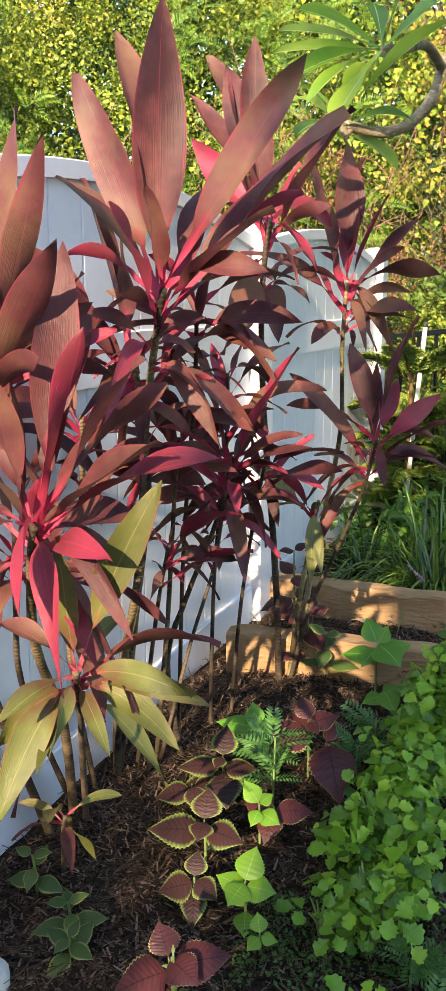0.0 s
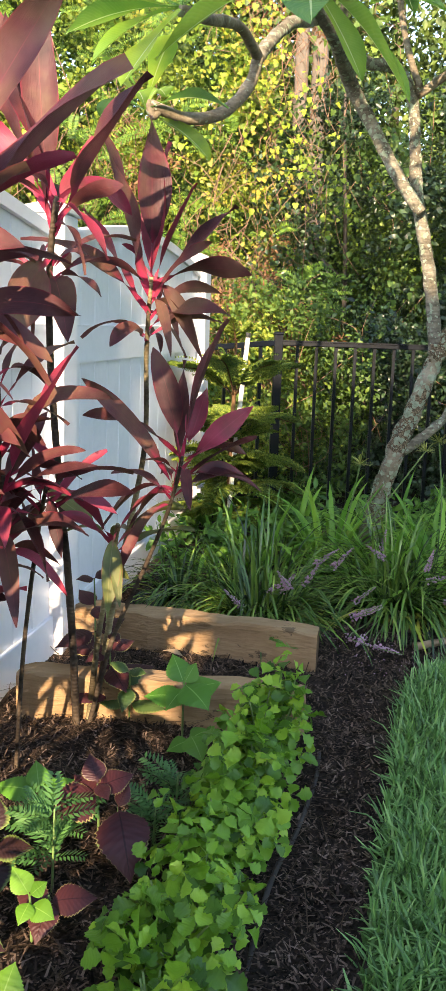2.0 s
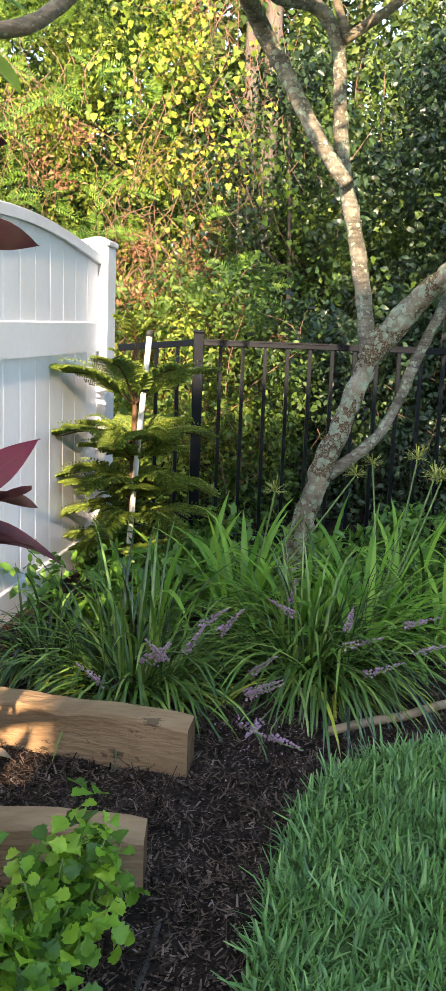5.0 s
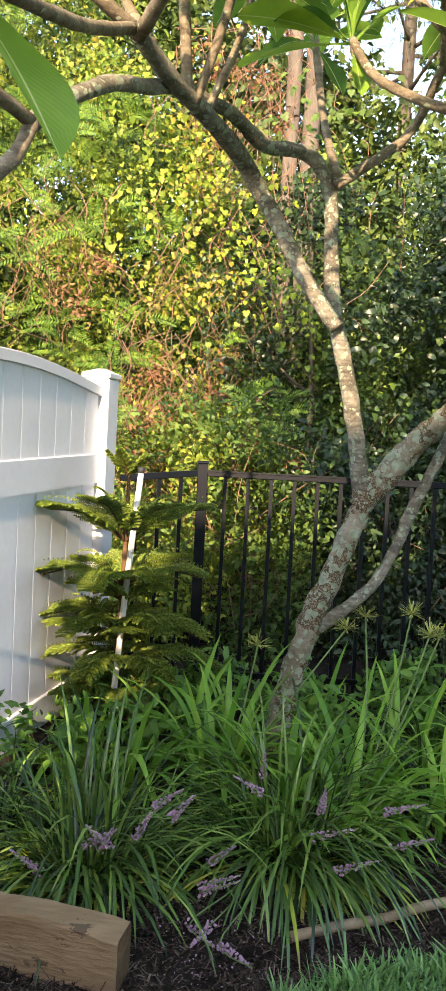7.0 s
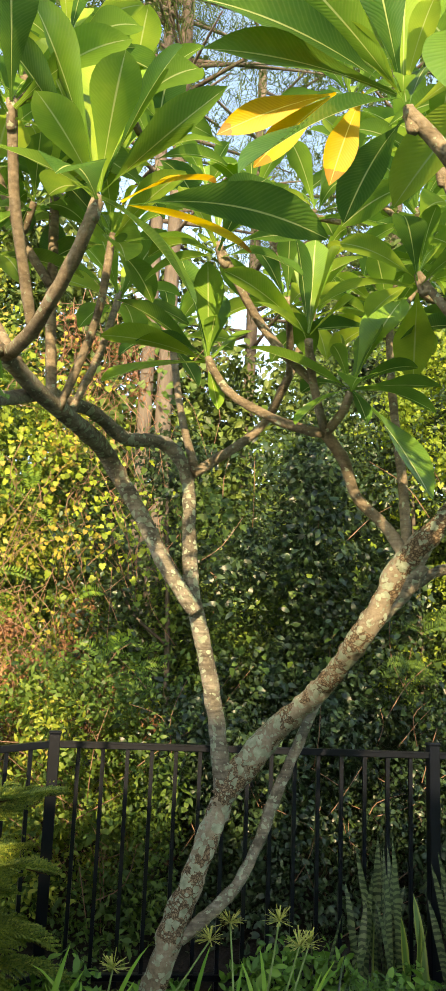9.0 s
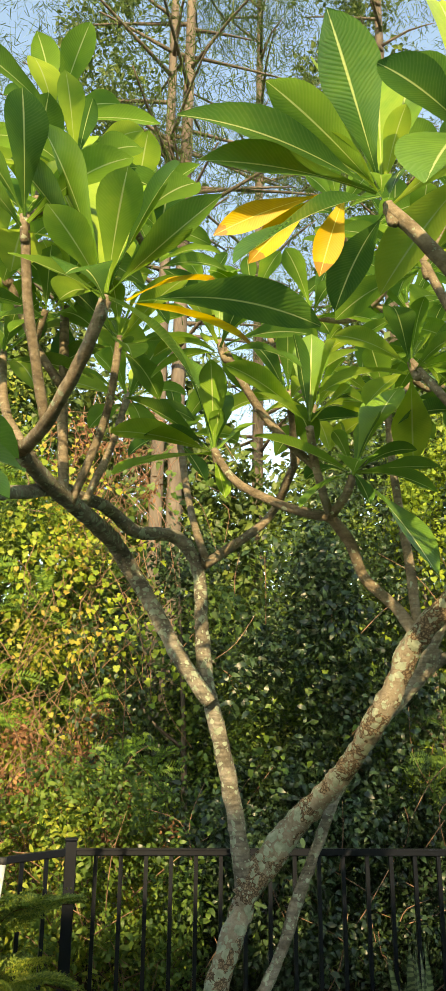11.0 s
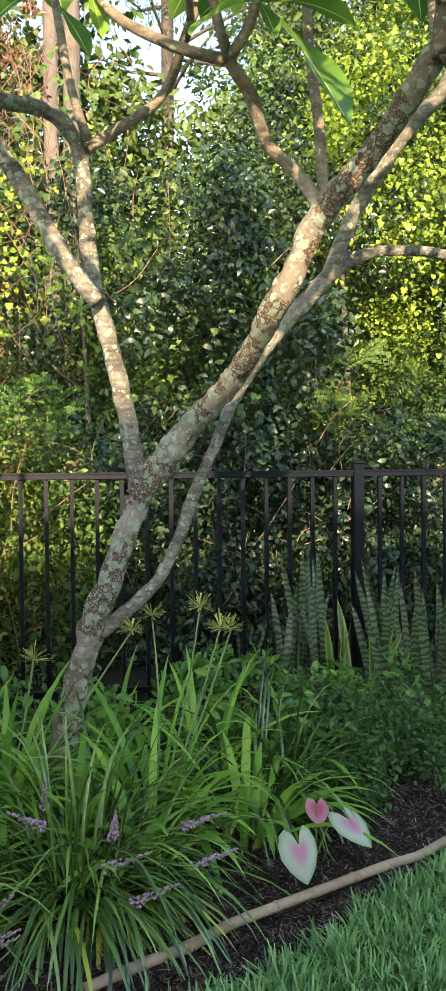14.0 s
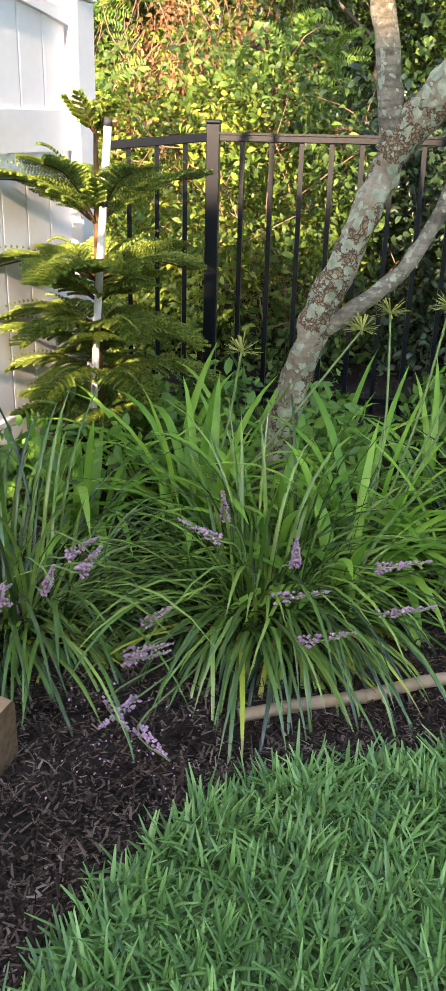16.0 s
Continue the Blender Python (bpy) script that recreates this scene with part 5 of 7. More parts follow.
ti_plant("ti_plant", [(0.22, 2.79, 0.0), (0.31, 2.8, 0.29), (0.37, 2.8, 0.49)], [0.012, 0.01, 0.009, 0.008], (0.4, 2.8, 0.66),
         [(0.6, 2.68, 0.68), (0.57, 2.88, 0.72), (0.43, 2.75, 0.78), (0.26, 2.9, 0.74), (0.19, 2.8, 0.66), (0.29, 2.65, 0.56), (0.4, 2.68, 0.52), (0.52, 2.88, 0.57)],
         "young ti plant with dark narrow leaves", seed=24, cane=CANE_DARK, extra=1, width=0.055)
ti_plant("ti_plant", [(0.25, 2.94, 0.0), (0.3, 2.76, 0.52), (0.36, 2.59, 0.96)], [0.012, 0.011, 0.01, 0.009], (0.38, 2.5, 1.15),
         [(0.6, 2.48, 1.1), (0.58, 2.56, 1.19), (0.45, 2.4, 1.24), (0.35, 2.56, 1.24), (0.3, 2.4, 1.23), (0.18, 2.53, 1.17), (0.18, 2.51, 1.08), (0.29, 2.43, 1.05), (0.32, 2.43, 1.0), (0.41, 2.6, 1.02), (0.54, 2.59, 1.02)],
         "ti plant with dense drooping brown-maroon leaves", seed=70, width=0.065, cane=CANE_DARK, extra=4)
ti_plant("ti_plant", [(0.38, 3.1, 0.0), (0.42, 2.98, 0.32), (0.47, 2.86, 0.62)], [0.012, 0.011, 0.01, 0.009], (0.5, 2.8, 0.76),
         [(0.69, 2.67, 0.77), (0.62, 2.71, 0.81), (0.62, 2.88, 0.83), (0.46, 2.88, 0.83), (0.37, 2.72, 0.81), (0.23, 2.9, 0.74), (0.32, 2.71, 0.67), (0.37, 2.82, 0.62), (0.46, 2.89, 0.6), (0.54, 2.74, 0.62), (0.65, 2.81, 0.7)],
         "slender ti plant with narrow pink-edged leaves", seed=73, width=0.055, cane=CANE_DARK, extra=4)
ti_plant("ti_plant", [(0.33, 3.02, 0.0), (0.36, 2.89, 0.43), (0.41, 2.76, 0.82)], [0.012, 0.011, 0.01, 0.009], (0.42, 2.7, 0.99),
         [(0.65, 2.56, 0.96), (0.56, 2.77, 1.06), (0.46, 2.77, 1.07), (0.37, 2.78, 1.06), (0.32, 2.57, 1.06), (0.31, 2.57, 0.99), (0.27, 2.71, 0.96), (0.28, 2.77, 0.89), (0.43, 2.61, 0.86), (0.52, 2.65, 0.86), (0.56, 2.68, 0.9)],
         "ti plant with crowded purple-brown leaves", seed=74, width=0.06, cane=CANE_DARK, extra=4)
# ---- woodland behind the fence ----
def wood(name, label, xs, ys, zs, count, rad, per, size, mat, seed, aspect=0.55, keep=None, flat=1.0, small=True):
    r = np.random.default_rng(seed)
    c = np.stack([r.uniform(*xs, count), r.uniform(*ys, count), r.uniform(*zs, count)], -1)
    if keep is not None:
        c = c[keep(c, r)]
    v, f, uv = clumps(c, r.uniform(*rad, len(c)), per, size, seed + 5, aspect, flat=flat, small=small)
    ob = many(name, v, f, uv, mat)
    return tagged(ob, label, "foliage", kind="stuff")


def below(c, r):
    """The ragged skyline of the thicket."""
    x = c[:, 0]
    top = 3.7 + 0.5 * np.sin(x * 1.7 + 0.6) + 0.35 * np.sin(x * 4.1) + np.where(x < 1.0, 2.6 * np.clip((1.0 - x) / 1.6, 0, 1), 0) + np.where(x > 3.2, np.clip((x - 3.2) * 0.9, 0, 1.6), 0) - 0.75 * np.exp(-((x - 1.78) / 0.26) ** 2)
    return c[:, 2] < top - 0.25 * r.random(len(c))


wood("sunlit_thicket", "yellow-green vines and shrubs in sun", (-4, 2.4), (7.35, 8.5), (0.2, 6.4), 950, (0.12, 0.34), 200, 0.035, WOOD_A, 21, 0.62, small="far", keep=lambda c, r: below(c, r) & (c[:, 0] < 1.85 + 0.45 * np.sin(c[:, 2] * 2.2)) & ((np.sin(c[:, 0] * 4.3 + c[:, 2] * 1.9) + np.sin(c[:, 2] * 5.1 - c[:, 0] * 1.6) > -0.85) | (c[:, 1] > 8.1)))
wood("sunlit_thicket", "lime-green sunlit vines over shrubs", (3.5, 8.5), (7.1, 7.9), (1.5, 4.6), 440, (0.14, 0.36), 160, 0.038, LIMEWOOD, 23, 0.62, small="far", keep=lambda c, r: below(c, r) & (c[:, 0] > 3.75 + 0.35 * np.sin(c[:, 2] * 2.9 + 1)) & (c[:, 2] > 1.75 + 0.25 * np.sin(c[:, 0] * 3)))
wood("green_thicket", "fresh green shrubs tangled with vines", (-3.5, 8.0), (8.0, 9.8), (0.2, 6.0), 850, (0.2, 0.42), 150, 0.05, WOOD_C, 31, keep=below, small="far")
wood("green_thicket", "dusty green shrubs over the fence", (0.9, 7.0), (7.2, 8.2), (0.8, 4.2), 330, (0.12, 0.3), 180, 0.034, WOOD_C, 33, 0.6, small="far", keep=lambda c, r: below(c, r) & (np.sin(c[:, 0] * 3.1) + np.sin(c[:, 2] * 2.7 + c[:, 0]) > 0.1 + 0.9 * np.exp(-((c[:, 0] - 2.9) / 0.6) ** 2)))
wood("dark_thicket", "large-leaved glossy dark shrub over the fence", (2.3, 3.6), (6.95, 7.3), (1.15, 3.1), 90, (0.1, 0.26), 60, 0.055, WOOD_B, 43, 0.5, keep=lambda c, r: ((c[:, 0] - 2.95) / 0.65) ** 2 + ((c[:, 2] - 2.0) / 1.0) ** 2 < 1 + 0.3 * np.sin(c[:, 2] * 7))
# WOOD_B carries part of the shade behind the fence in its colour
wood("dark_thicket", "dark glossy shrubs behind fence, shade put into leaf colour", (1.3, 8.5), (7.1, 8.6), (0.1, 5.0), 850, (0.13, 0.34), 190, 0.038, WOOD_B, 41, 0.58, small="far", keep=lambda c, r: below(c, r) & (c[:, 0] > 1.6 + 0.45 * np.sin(c[:, 2] * 2.2)))
wood("undergrowth", "low dark shrubs behind the metal fence, colour deepened for shade", (1.9, 7.0), (6.5, 7.3), (0.0, 1.3), 300, (0.12, 0.26), 95, 0.044, WOOD_B, 51, 0.5)
wood("undergrowth", "low leafy shrubs behind the metal fence", (0.4, 2.1), (6.4, 7.2), (0.05, 1.1), 45, (0.1, 0.22), 70, 0.046, WOOD_C, 55, 0.5)
wood("undergrowth", "sunlit yellow-green shrubs behind the fence corner", (-0.3, 1.5), (6.45, 7.3), (0.0, 1.4), 100, (0.12, 0.26), 120, 0.036, WOOD_A, 57, 0.5)
wood("undergrowth", "tangled green shrubs behind the fence corner", (-0.3, 2.1), (6.5, 7.4), (0.0, 1.5), 95, (0.12, 0.26), 130, 0.036, WOOD_C, 58, 0.5)
wood("far_thicket", "dense shaded woodland foliage", (-5, 10), (10.6, 12.6), (1.0, 7.6), 1350, (0.3, 0.6), 120, 0.1, CANOPY, 61, keep=lambda c, r: c[:, 2] < 6.2 + 1.3 * np.sin(c[:, 0] * 0.9 + 2) + 0.5 * np.sin(c[:, 0] * 2.7) + 1.0 * np.exp(-((c[:, 0] - 2.2) / 0.55) ** 2), small="far")
wood("tree_canopy", "high woodland canopy with gaps of sky", (-6, 14), (13, 17), (2.6, 19.5), 1500, (0.3, 0.9), 130, 0.12, CANOPY, 65, keep=lambda c, r: np.sin(c[:, 0] * 1.3) + np.sin(c[:, 2] * 1.1 + c[:, 0]) + 0.6 * np.sin(c[:, 0] * 3.1 + c[:, 2] * 2.3) > np.where(c[:, 2] < 6.2, -1.5, 0.9), small="far")


def vine(name, label, patches, mat, seed, size):
    """Curtains of lobed leaves: patches as centre x, z, half width, half height and number of leaves."""
    r = np.random.default_rng(seed)
    pos = []
    for x, z, w, h, n in patches:
        m = n // 9
        knots = np.stack([x + r.normal(0, 0.5, m) * w, r.uniform(6.95, 7.25, m), z + r.normal(0, 0.5, m) * h], -1)
        pos.append(np.repeat(knots, 9, 0) + r.normal(size=(m * 9, 3)) * np.array([0.075, 0.04, 0.085]))
    pos = np.concatenate(pos)
    nrm = unit(r.normal(size=pos.shape) * 0.42 + np.array([0.0, -0.8, 0.45]))
    v, f, uv = vine_leaves(pos, nrm, size * r.uniform(0.45, 1.3, len(pos)), seed + 1)
    tagged(many(name, v, f, uv, mat), label, "foliage", kind="stuff")


RUSSET = leaf_material("russet_dry_leaf", [(0.12, 0.06, 0.035), (0.26, 0.13, 0.07), (0.4, 0.26, 0.12)], rough=0.7, through=0.2, spec=0.15)
YELLOW_VINE = leaf_material("yellow_vine_leaf", [(0.26, 0.26, 0.045), (0.42, 0.36, 0.06), (0.4, 0.23, 0.07)], rough=0.5, through=0.45)
for x, z, n in ((1.2, 1.55, 16), (1.5, 3.45, 12), (0.5, 2.3, 8), (0.95, 0.9, 6), (1.75, 1.1, 6)):
    wood("dry_leaf_tangle", "russet dry leaves caught in vines", (x - 0.32, x + 0.32), (7.0, 7.3), (z - 0.3, z + 0.3), n, (0.06, 0.16), 60, 0.035, RUSSET, int(x * 100) + 7, 0.4)
vine("grape_vine", "lime-yellow lobed vine leaves hanging over shrubs", [(1.25, 2.9, 0.5, 0.7, 620), (0.6, 3.3, 0.6, 0.5, 150), (1.7, 2.2, 0.3, 0.5, 180), (1.3, 1.35, 0.25, 0.2, 110), (-0.2, 2.6, 0.7, 0.7, 100), (1.5, 0.75, 0.2, 0.2, 60), (4.4, 2.7, 0.8, 0.7, 700), (5.2, 2.3, 0.7, 0.5, 260)], LIMEWOOD, 77, 0.038)
vine("grape_vine", "yellow and orange autumn vine leaves hanging over shrubs", [(1.2, 2.95, 0.32, 0.6, 340), (1.35, 2.2, 0.3, 0.4, 110), (0.75, 3.5, 0.4, 0.3, 90), (1.3, 1.2, 0.25, 0.25, 60)], YELLOW_VINE, 81, 0.03)
vine("grape_vine", "green lobed vine leaves on dark shrubs", [(2.2, 2.3, 0.4, 0.6, 150), (3.1, 2.4, 0.6, 0.7, 70), (2.6, 1.4, 0.6, 0.3, 50), (2.0, 3.2, 0.5, 0.4, 120), (2.3, 0.7, 0.5, 0.25, 90), (3.7, 1.6, 0.6, 0.3, 120)], WOOD_C, 79, 0.042)

b = Build()
xs = np.linspace(-60, 70, 260)
tops = 9.5 + 2.2 * np.sin(xs * 0.31) + 1.3 * np.sin(xs * 0.83 + 1) + 0.8 * np.sin(xs * 2.3) + rng.uniform(-0.5, 0.5, len(xs))
vs = [(x, 40 + 2 * math.sin(x * 0.7), -1) for x in xs] + [(x, 40 + 2 * math.sin(x * 0.7), z) for x, z in zip(xs, tops)]
b.add(vs, [(i, i + 1, len(xs) + i + 1, len(xs) + i) for i in range(len(xs) - 1)])
tagged(part("backdrop_woodland", b, FAR_WOOD), "distant dark green woodland edge", "woodland", kind="structure")



def feather_shrub(label, xs, zs, sprays, seed, mat, keep=None):
    """Sprays of arching feather leaves that face out of the thicket."""
    r = np.random.default_rng(seed)
    c = np.stack([r.uniform(*xs, sprays), r.uniform(6.95, 7.3, sprays), r.uniform(*zs, sprays)], -1)
    if keep is not None:
        c = c[keep(c)]
    root = np.repeat(c, 6, 0) + r.normal(size=(len(c) * 6, 3)) * 0.03
    a = r.uniform(-2.2, 2.2, len(root))
    d = unit(np.stack([np.sin(a), r.uniform(-0.75, -0.1, len(a)), np.cos(a) * 0.75 + 0.1], -1))
    n = unit(r.normal(size=root.shape) * 0.45 + np.array([0.0, -0.75, 0.55]))
    n = unit(n - d * (n * d).sum(-1, keepdims=True))
    v, f, uv = fronds(root, d, n, r.uniform(0.12, 0.25, len(root)), 11, 0.07, 0.017, 0.35)
    tagged(many("pinnate_shrub", v, f, uv, mat), label, "foliage", kind="stuff")


feather_shrub("shrub with feathery compound green leaves", (-2.6, 1.15), (1.2, 3.7), 170, 72, PINNATE, lambda c: np.sin(c[:, 0] * 2.6 + 1.0) + np.sin(c[:, 2] * 2.3 + c[:, 0] * 1.7) > -0.75)
feather_shrub("feathery dark green shrub above the fence", (3.3, 5.8), (1.2, 1.9), 26, 73, WOOD_C)
feather_shrub("feathery green shrub beside the fence corner", (-0.4, 1.9), (1.0, 1.9), 20, 74, PINNATE)

random.seed(5)
for k, (x, y, rad, h) in enumerate([(2.03, 10.4, 0.085, 16), (2.21, 10.4, 0.1, 17), (3.6, 12.9, 0.1, 16.5), (5.6, 12.7, 0.13, 17), (-1.4, 13.0, 0.12, 16)]):
    pine = thing("pine_tree", (x, y, ground_z(y)), "tall slender pine with a bare brown trunk", "tree", "pines beyond the thicket")
    lean = random.uniform(-0.3, 0.3)
    part("trunk", Build().tube([(0, 0, -0.2), (lean * 0.3, 0, h * 0.4), (lean, 0.1, h)], [rad, rad * 0.8, rad * 0.35], 10, 5, 0.08), PINE_BARK, pine)
    rr = np.random.default_rng(70 + k)
    n = 46
    cz = rr.uniform(0.36, 1.0, n) * h
    ca = rr.uniform(0, 6.28, n)
    cr = rr.uniform(0.5, 2.1, n) * (1.2 - (cz / h - 0.36))
    tips = np.stack([lean * cz / h + np.cos(ca) * cr, np.sin(ca) * cr, cz], -1)
    for tx, ty, tz in tips:
        part("branch", Build().tube([(lean * tz / h, 0, tz - 0.35), (tx * 0.6, ty * 0.6, tz - 0.12), (tx, ty, tz)], [0.03, 0.018, 0.008], 5, 2), PINE_BARK, pine)
    idx = np.repeat(np.arange(n), 220)
    base = tips[idx] * np.array([0.9, 0.9, 1]) + rr.normal(size=(len(idx), 3)) * np.array([0.42, 0.42, 0.22])
    v, f, uv = blades(base, rr.uniform(0, 6.28, len(idx)), rr.uniform(-0.5, 1.2, len(idx)), rr.uniform(0.16, 0.3, len(idx)), np.full(len(idx), 0.014), np.full(len(idx), 0.3), 1)
    tagged(many("crown", v, f, uv, PINE_NEEDLE, pine), kind="stuff")

b = Build()
random.seed(9)
for k in range(420):
    x, z = random.choice(((1.55, 3.5), (1.55, 3.5), (1.15, 1.65), (1.3, 1.6), (1.0, 1.6), (0.3, 2.6), (1.3, 0.8), (-0.6, 2.4), (1.4, 2.6)))
    x, y, z = random.gauss(x, 0.22), random.uniform(6.98, 7.5), random.gauss(z, 0.3)
    b.tube([(x, y, z), (x + random.uniform(-0.2, 0.2), y - 0.05, z - random.uniform(0.1, 0.3)), (x + random.uniform(-0.3, 0.3), y, z - random.uniform(0.25, 0.7))], [0.003, 0.0026, 0.0015], 3, 3)
for k in range(260):
    x, y = random.uniform(-1.2, 6.5), random.uniform(6.5, 7.4)
    z = random.uniform(0.1, 2.6) if random.random() < 0.4 else random.uniform(0.1, 1.2)
    a = random.uniform(-1.2, 1.2)
    l = random.uniform(0.2, 0.6)
    d = Vector((math.sin(a), random.uniform(-0.3, 0.3), math.cos(a))) * l
    b.tube([(x, y, z), Vector((x, y, z)) + d * 0.5 + Vector((random.uniform(-0.06, 0.06), 0, random.uniform(-0.06, 0.06))), Vector((x, y, z)) + d], [0.0035, 0.003, 0.0015], 4, 3)
tagged(part("dry_vines", b, DRY_VINE), "brown dry vine stems hanging through foliage", "vines", kind="stuff")
for k, (x, y, h, r) in enumerate([(2.05, 7.7, 3.0, 0.025), (3.9, 7.8, 3.1, 0.03)]):
    sap = thing("sapling", (x, y, ground_z(y)), "slender sapling stem among dark shrubs", "tree", "saplings in the thicket")
    part("trunk", Build().tube([(0, 0, -0.05), (0.04, 0, h * 0.4), (-0.05, 0.02, h)], [r, r * 0.8, r * 0.4], 8, 5, 0.1), PINE_BARK, sap)
    part("branch", Build().tube([(0.03, 0, h * 0.5), (-0.2, -0.05, h * 0.56), (-0.3, -0.05, h * 0.62)], [r * 0.5, r * 0.4, r * 0.2], 6, 4), PINE_BARK, sap)

# ---- lawn ----
n = 190000
px, py = rng.uniform(0.2, 4.3, n), rng.uniform(0.9, 4.9, n)
s = side_of_edge(px, py)
near = np.clip(1.25 - 0.55 * np.abs(s), 0.25, 1)
ok = (s > -0.005) & (s < 1.6) & (rng.random(n) < (0.35 + 9 * np.clip(s + 0.03, 0, 1)) * near) & (px < 0.9 + 0.72 * py)
px, py = px[ok], py[ok]
base = np.stack([px, py, height(px, py) - 0.004], -1)
n = len(px)
tuft = 0.75 + 0.35 * np.sin(px * 31 + 2 * np.sin(py * 23)) * np.sin(py * 27 + px * 9)
v, f, uv = blades(base, rng.uniform(0, 6.28, n), rng.uniform(0.35, 1.4, n), rng.uniform(0.045, 0.1, n) * tuft, rng.uniform(0.005, 0.009, n), rng.uniform(0.1, 1.2, n), 2, 0.45, lambda t: 0.9 + 0.1 * t - 0.7 * t ** 6)
tagged(many("lawn_grass", v, f, uv, GRASS), "thick coarse-bladed green lawn grass", "grass", kind="stuff")

# ---- mulch litter ----
n = 190000
px, py = rng.uniform(-0.3, 3.2, n), rng.uniform(1.5, 4.9, n)
s = side_of_edge(px, py)
fx = FX + FS * (py - FY)
ok = (s < -0.01) & (px > fx + 0.02)
px, py = px[ok], py[ok]
n = len(px)
base = np.stack([px, py, height(px, py) + 0.003], -1)
v, f, uv = blades(base, rng.uniform(0, 6.28, n), rng.normal(0.15, 0.3, n), rng.uniform(0.006, 0.028, n), rng.uniform(0.002, 0.007, n), rng.uniform(-0.2, 0.4, n), 1, 0.2, lambda t: 1.0 - 0.4 * t)
tagged(many("mulch_litter", v, f, uv, CHIP), "dark shredded bark mulch", "mulch", kind="stuff")
n = 22000
px, py = rng.uniform(-0.25, 2.6, n), rng.uniform(1.3, 4.4, n)
s = side_of_edge(px, py)
fx = FX + FS * (py - FY)
ok = (s < -0.05) & (px > fx + 0.03) & (rng.random(n) < np.clip(1.15 - (px - fx) * 1.0, 0.45, 1))
px, py = px[ok], py[ok]
n = len(px)
base = np.stack([px, py, height(px, py) + rng.uniform(0.003, 0.015, n)], -1)
v, f, uv = blades(base, rng.uniform(0, 6.28, n), rng.normal(0.03, 0.12, n), rng.uniform(0.04, 0.14, n), rng.uniform(0.0012, 0.0026, n), rng.uniform(-0.3, 0.5, n), 3, 0.3, lambda t: 1.0)
tagged(many("pine_straw", v, f, uv, STRAW), "dry brown pine straw over the bed", "pine straw", kind="stuff")

# ---- lilyturf clumps ----


def lilyturf(x, y, count, spread, length, seed, label, spikes=()):
    r = np.random.default_rng(seed)
    z = ground_at(x, y)
    ob = thing("lilyturf_clump", (x, y, z), label, "lilyturf", "lilyturf clumps")
    a = r.uniform(0, 6.28, count)
    q = spread * np.sqrt(r.random(count))
    base = np.stack([np.cos(a) * q, np.sin(a) * q, np.full(count, -0.01)], -1)
    out = a + r.normal(0, 0.6, count)
    el = np.clip(r.normal(1.0, 0.36, count) - 0.5 * q / spread, 0.1, 1.5)
    v, f, uv = blades(base, out, el, length * r.uniform(0.6, 1.15, count) * (0.72 + 0.28 * el), r.uniform(0.007, 0.0135, count), r.uniform(1.5, 3.4, count) * (1.3 - 0.28 * el), 7, 0.35, lambda t: (0.8 + 0.3 * t) * (1 - t ** 4) + 0.03)
    old = el + r.normal(0, 0.14, count) < 0.56
    single = min(300, count)
    for k in range(single):
        many("blade", v[k:k + 1], f, uv, LIRIOPE_OLD if old[k] else LIRIOPE, ob)
    if count > single:
        rest = np.arange(count) >= single
        tagged(many("foliage", v[rest & ~old], f, uv, LIRIOPE, ob), kind="stuff")
        tagged(many("old_foliage", v[rest & old], f, uv, LIRIOPE_OLD, ob, ), "yellowing outer blades with brown tips", kind="stuff")
    for (sx, sy, sz, dx, dy, dz) in spikes:
        tip = Vector((sx, sy, sz)) - ob.location
        d = Vector((dx, dy, dz * 0.45)).normalized()
        root = tip - d * 0.12
        st = part("flower_stalk", Build().tube([Vector((root.x * 0.25, root.y * 0.25, 0.03)), Vector((root.x * 0.6, root.y * 0.6, root.z * 0.8)), root, tip], [0.0025, 0.0022, 0.002, 0.0015], 5, 4), STALK, ob)
        b = Build()
        rr = random.Random(int(sx * 1000 + sy * 77))
        for k in range(70):
            t = rr.random()
            p = root.lerp(tip, t) + Vector((rr.gauss(0, 1), rr.gauss(0, 1), rr.gauss(0, 1))).normalized() * 0.011 * (1.15 - t)
            s = rr.uniform(0.0032, 0.0056) * (1.1 - 0.5 * t)
            b.add([p + Vector(o) * s for o in ((1, 0, 0), (-1, 0, 0), (0, 1, 0), (0, -1, 0), (0, 0, 1), (0, 0, -1))], [(0, 2, 4), (2, 1, 4), (1, 3, 4), (3, 0, 4), (2, 0, 5), (1, 2, 5), (3, 1, 5), (0, 3, 5)])
        part("flower_spike", b, LILAC, ob, "lilac flower spike")
    return ob


lilyturf(1.13, 4.34, 850, 0.2, 0.49, 81, "dense dark green lilyturf clump with lilac flowers", [(1.431, 4.0, 0.373, 0.3, -0.3, 1.0), (1.322, 4.05, 0.302, 0.2, -0.3, 1.0), (1.158, 4.0, 0.285, -0.3, -0.3, 1.0), (1.228, 4.02, 0.271, 0.2, -0.3, 1.0), (1.4, 4.1, 0.346, 0.5, -0.3, 1.0), (0.967, 4.0, 0.212, -0.4, -0.3, 1.0), (1.233, 4.05, 0.252, 0.6, -0.3, 1.0)])
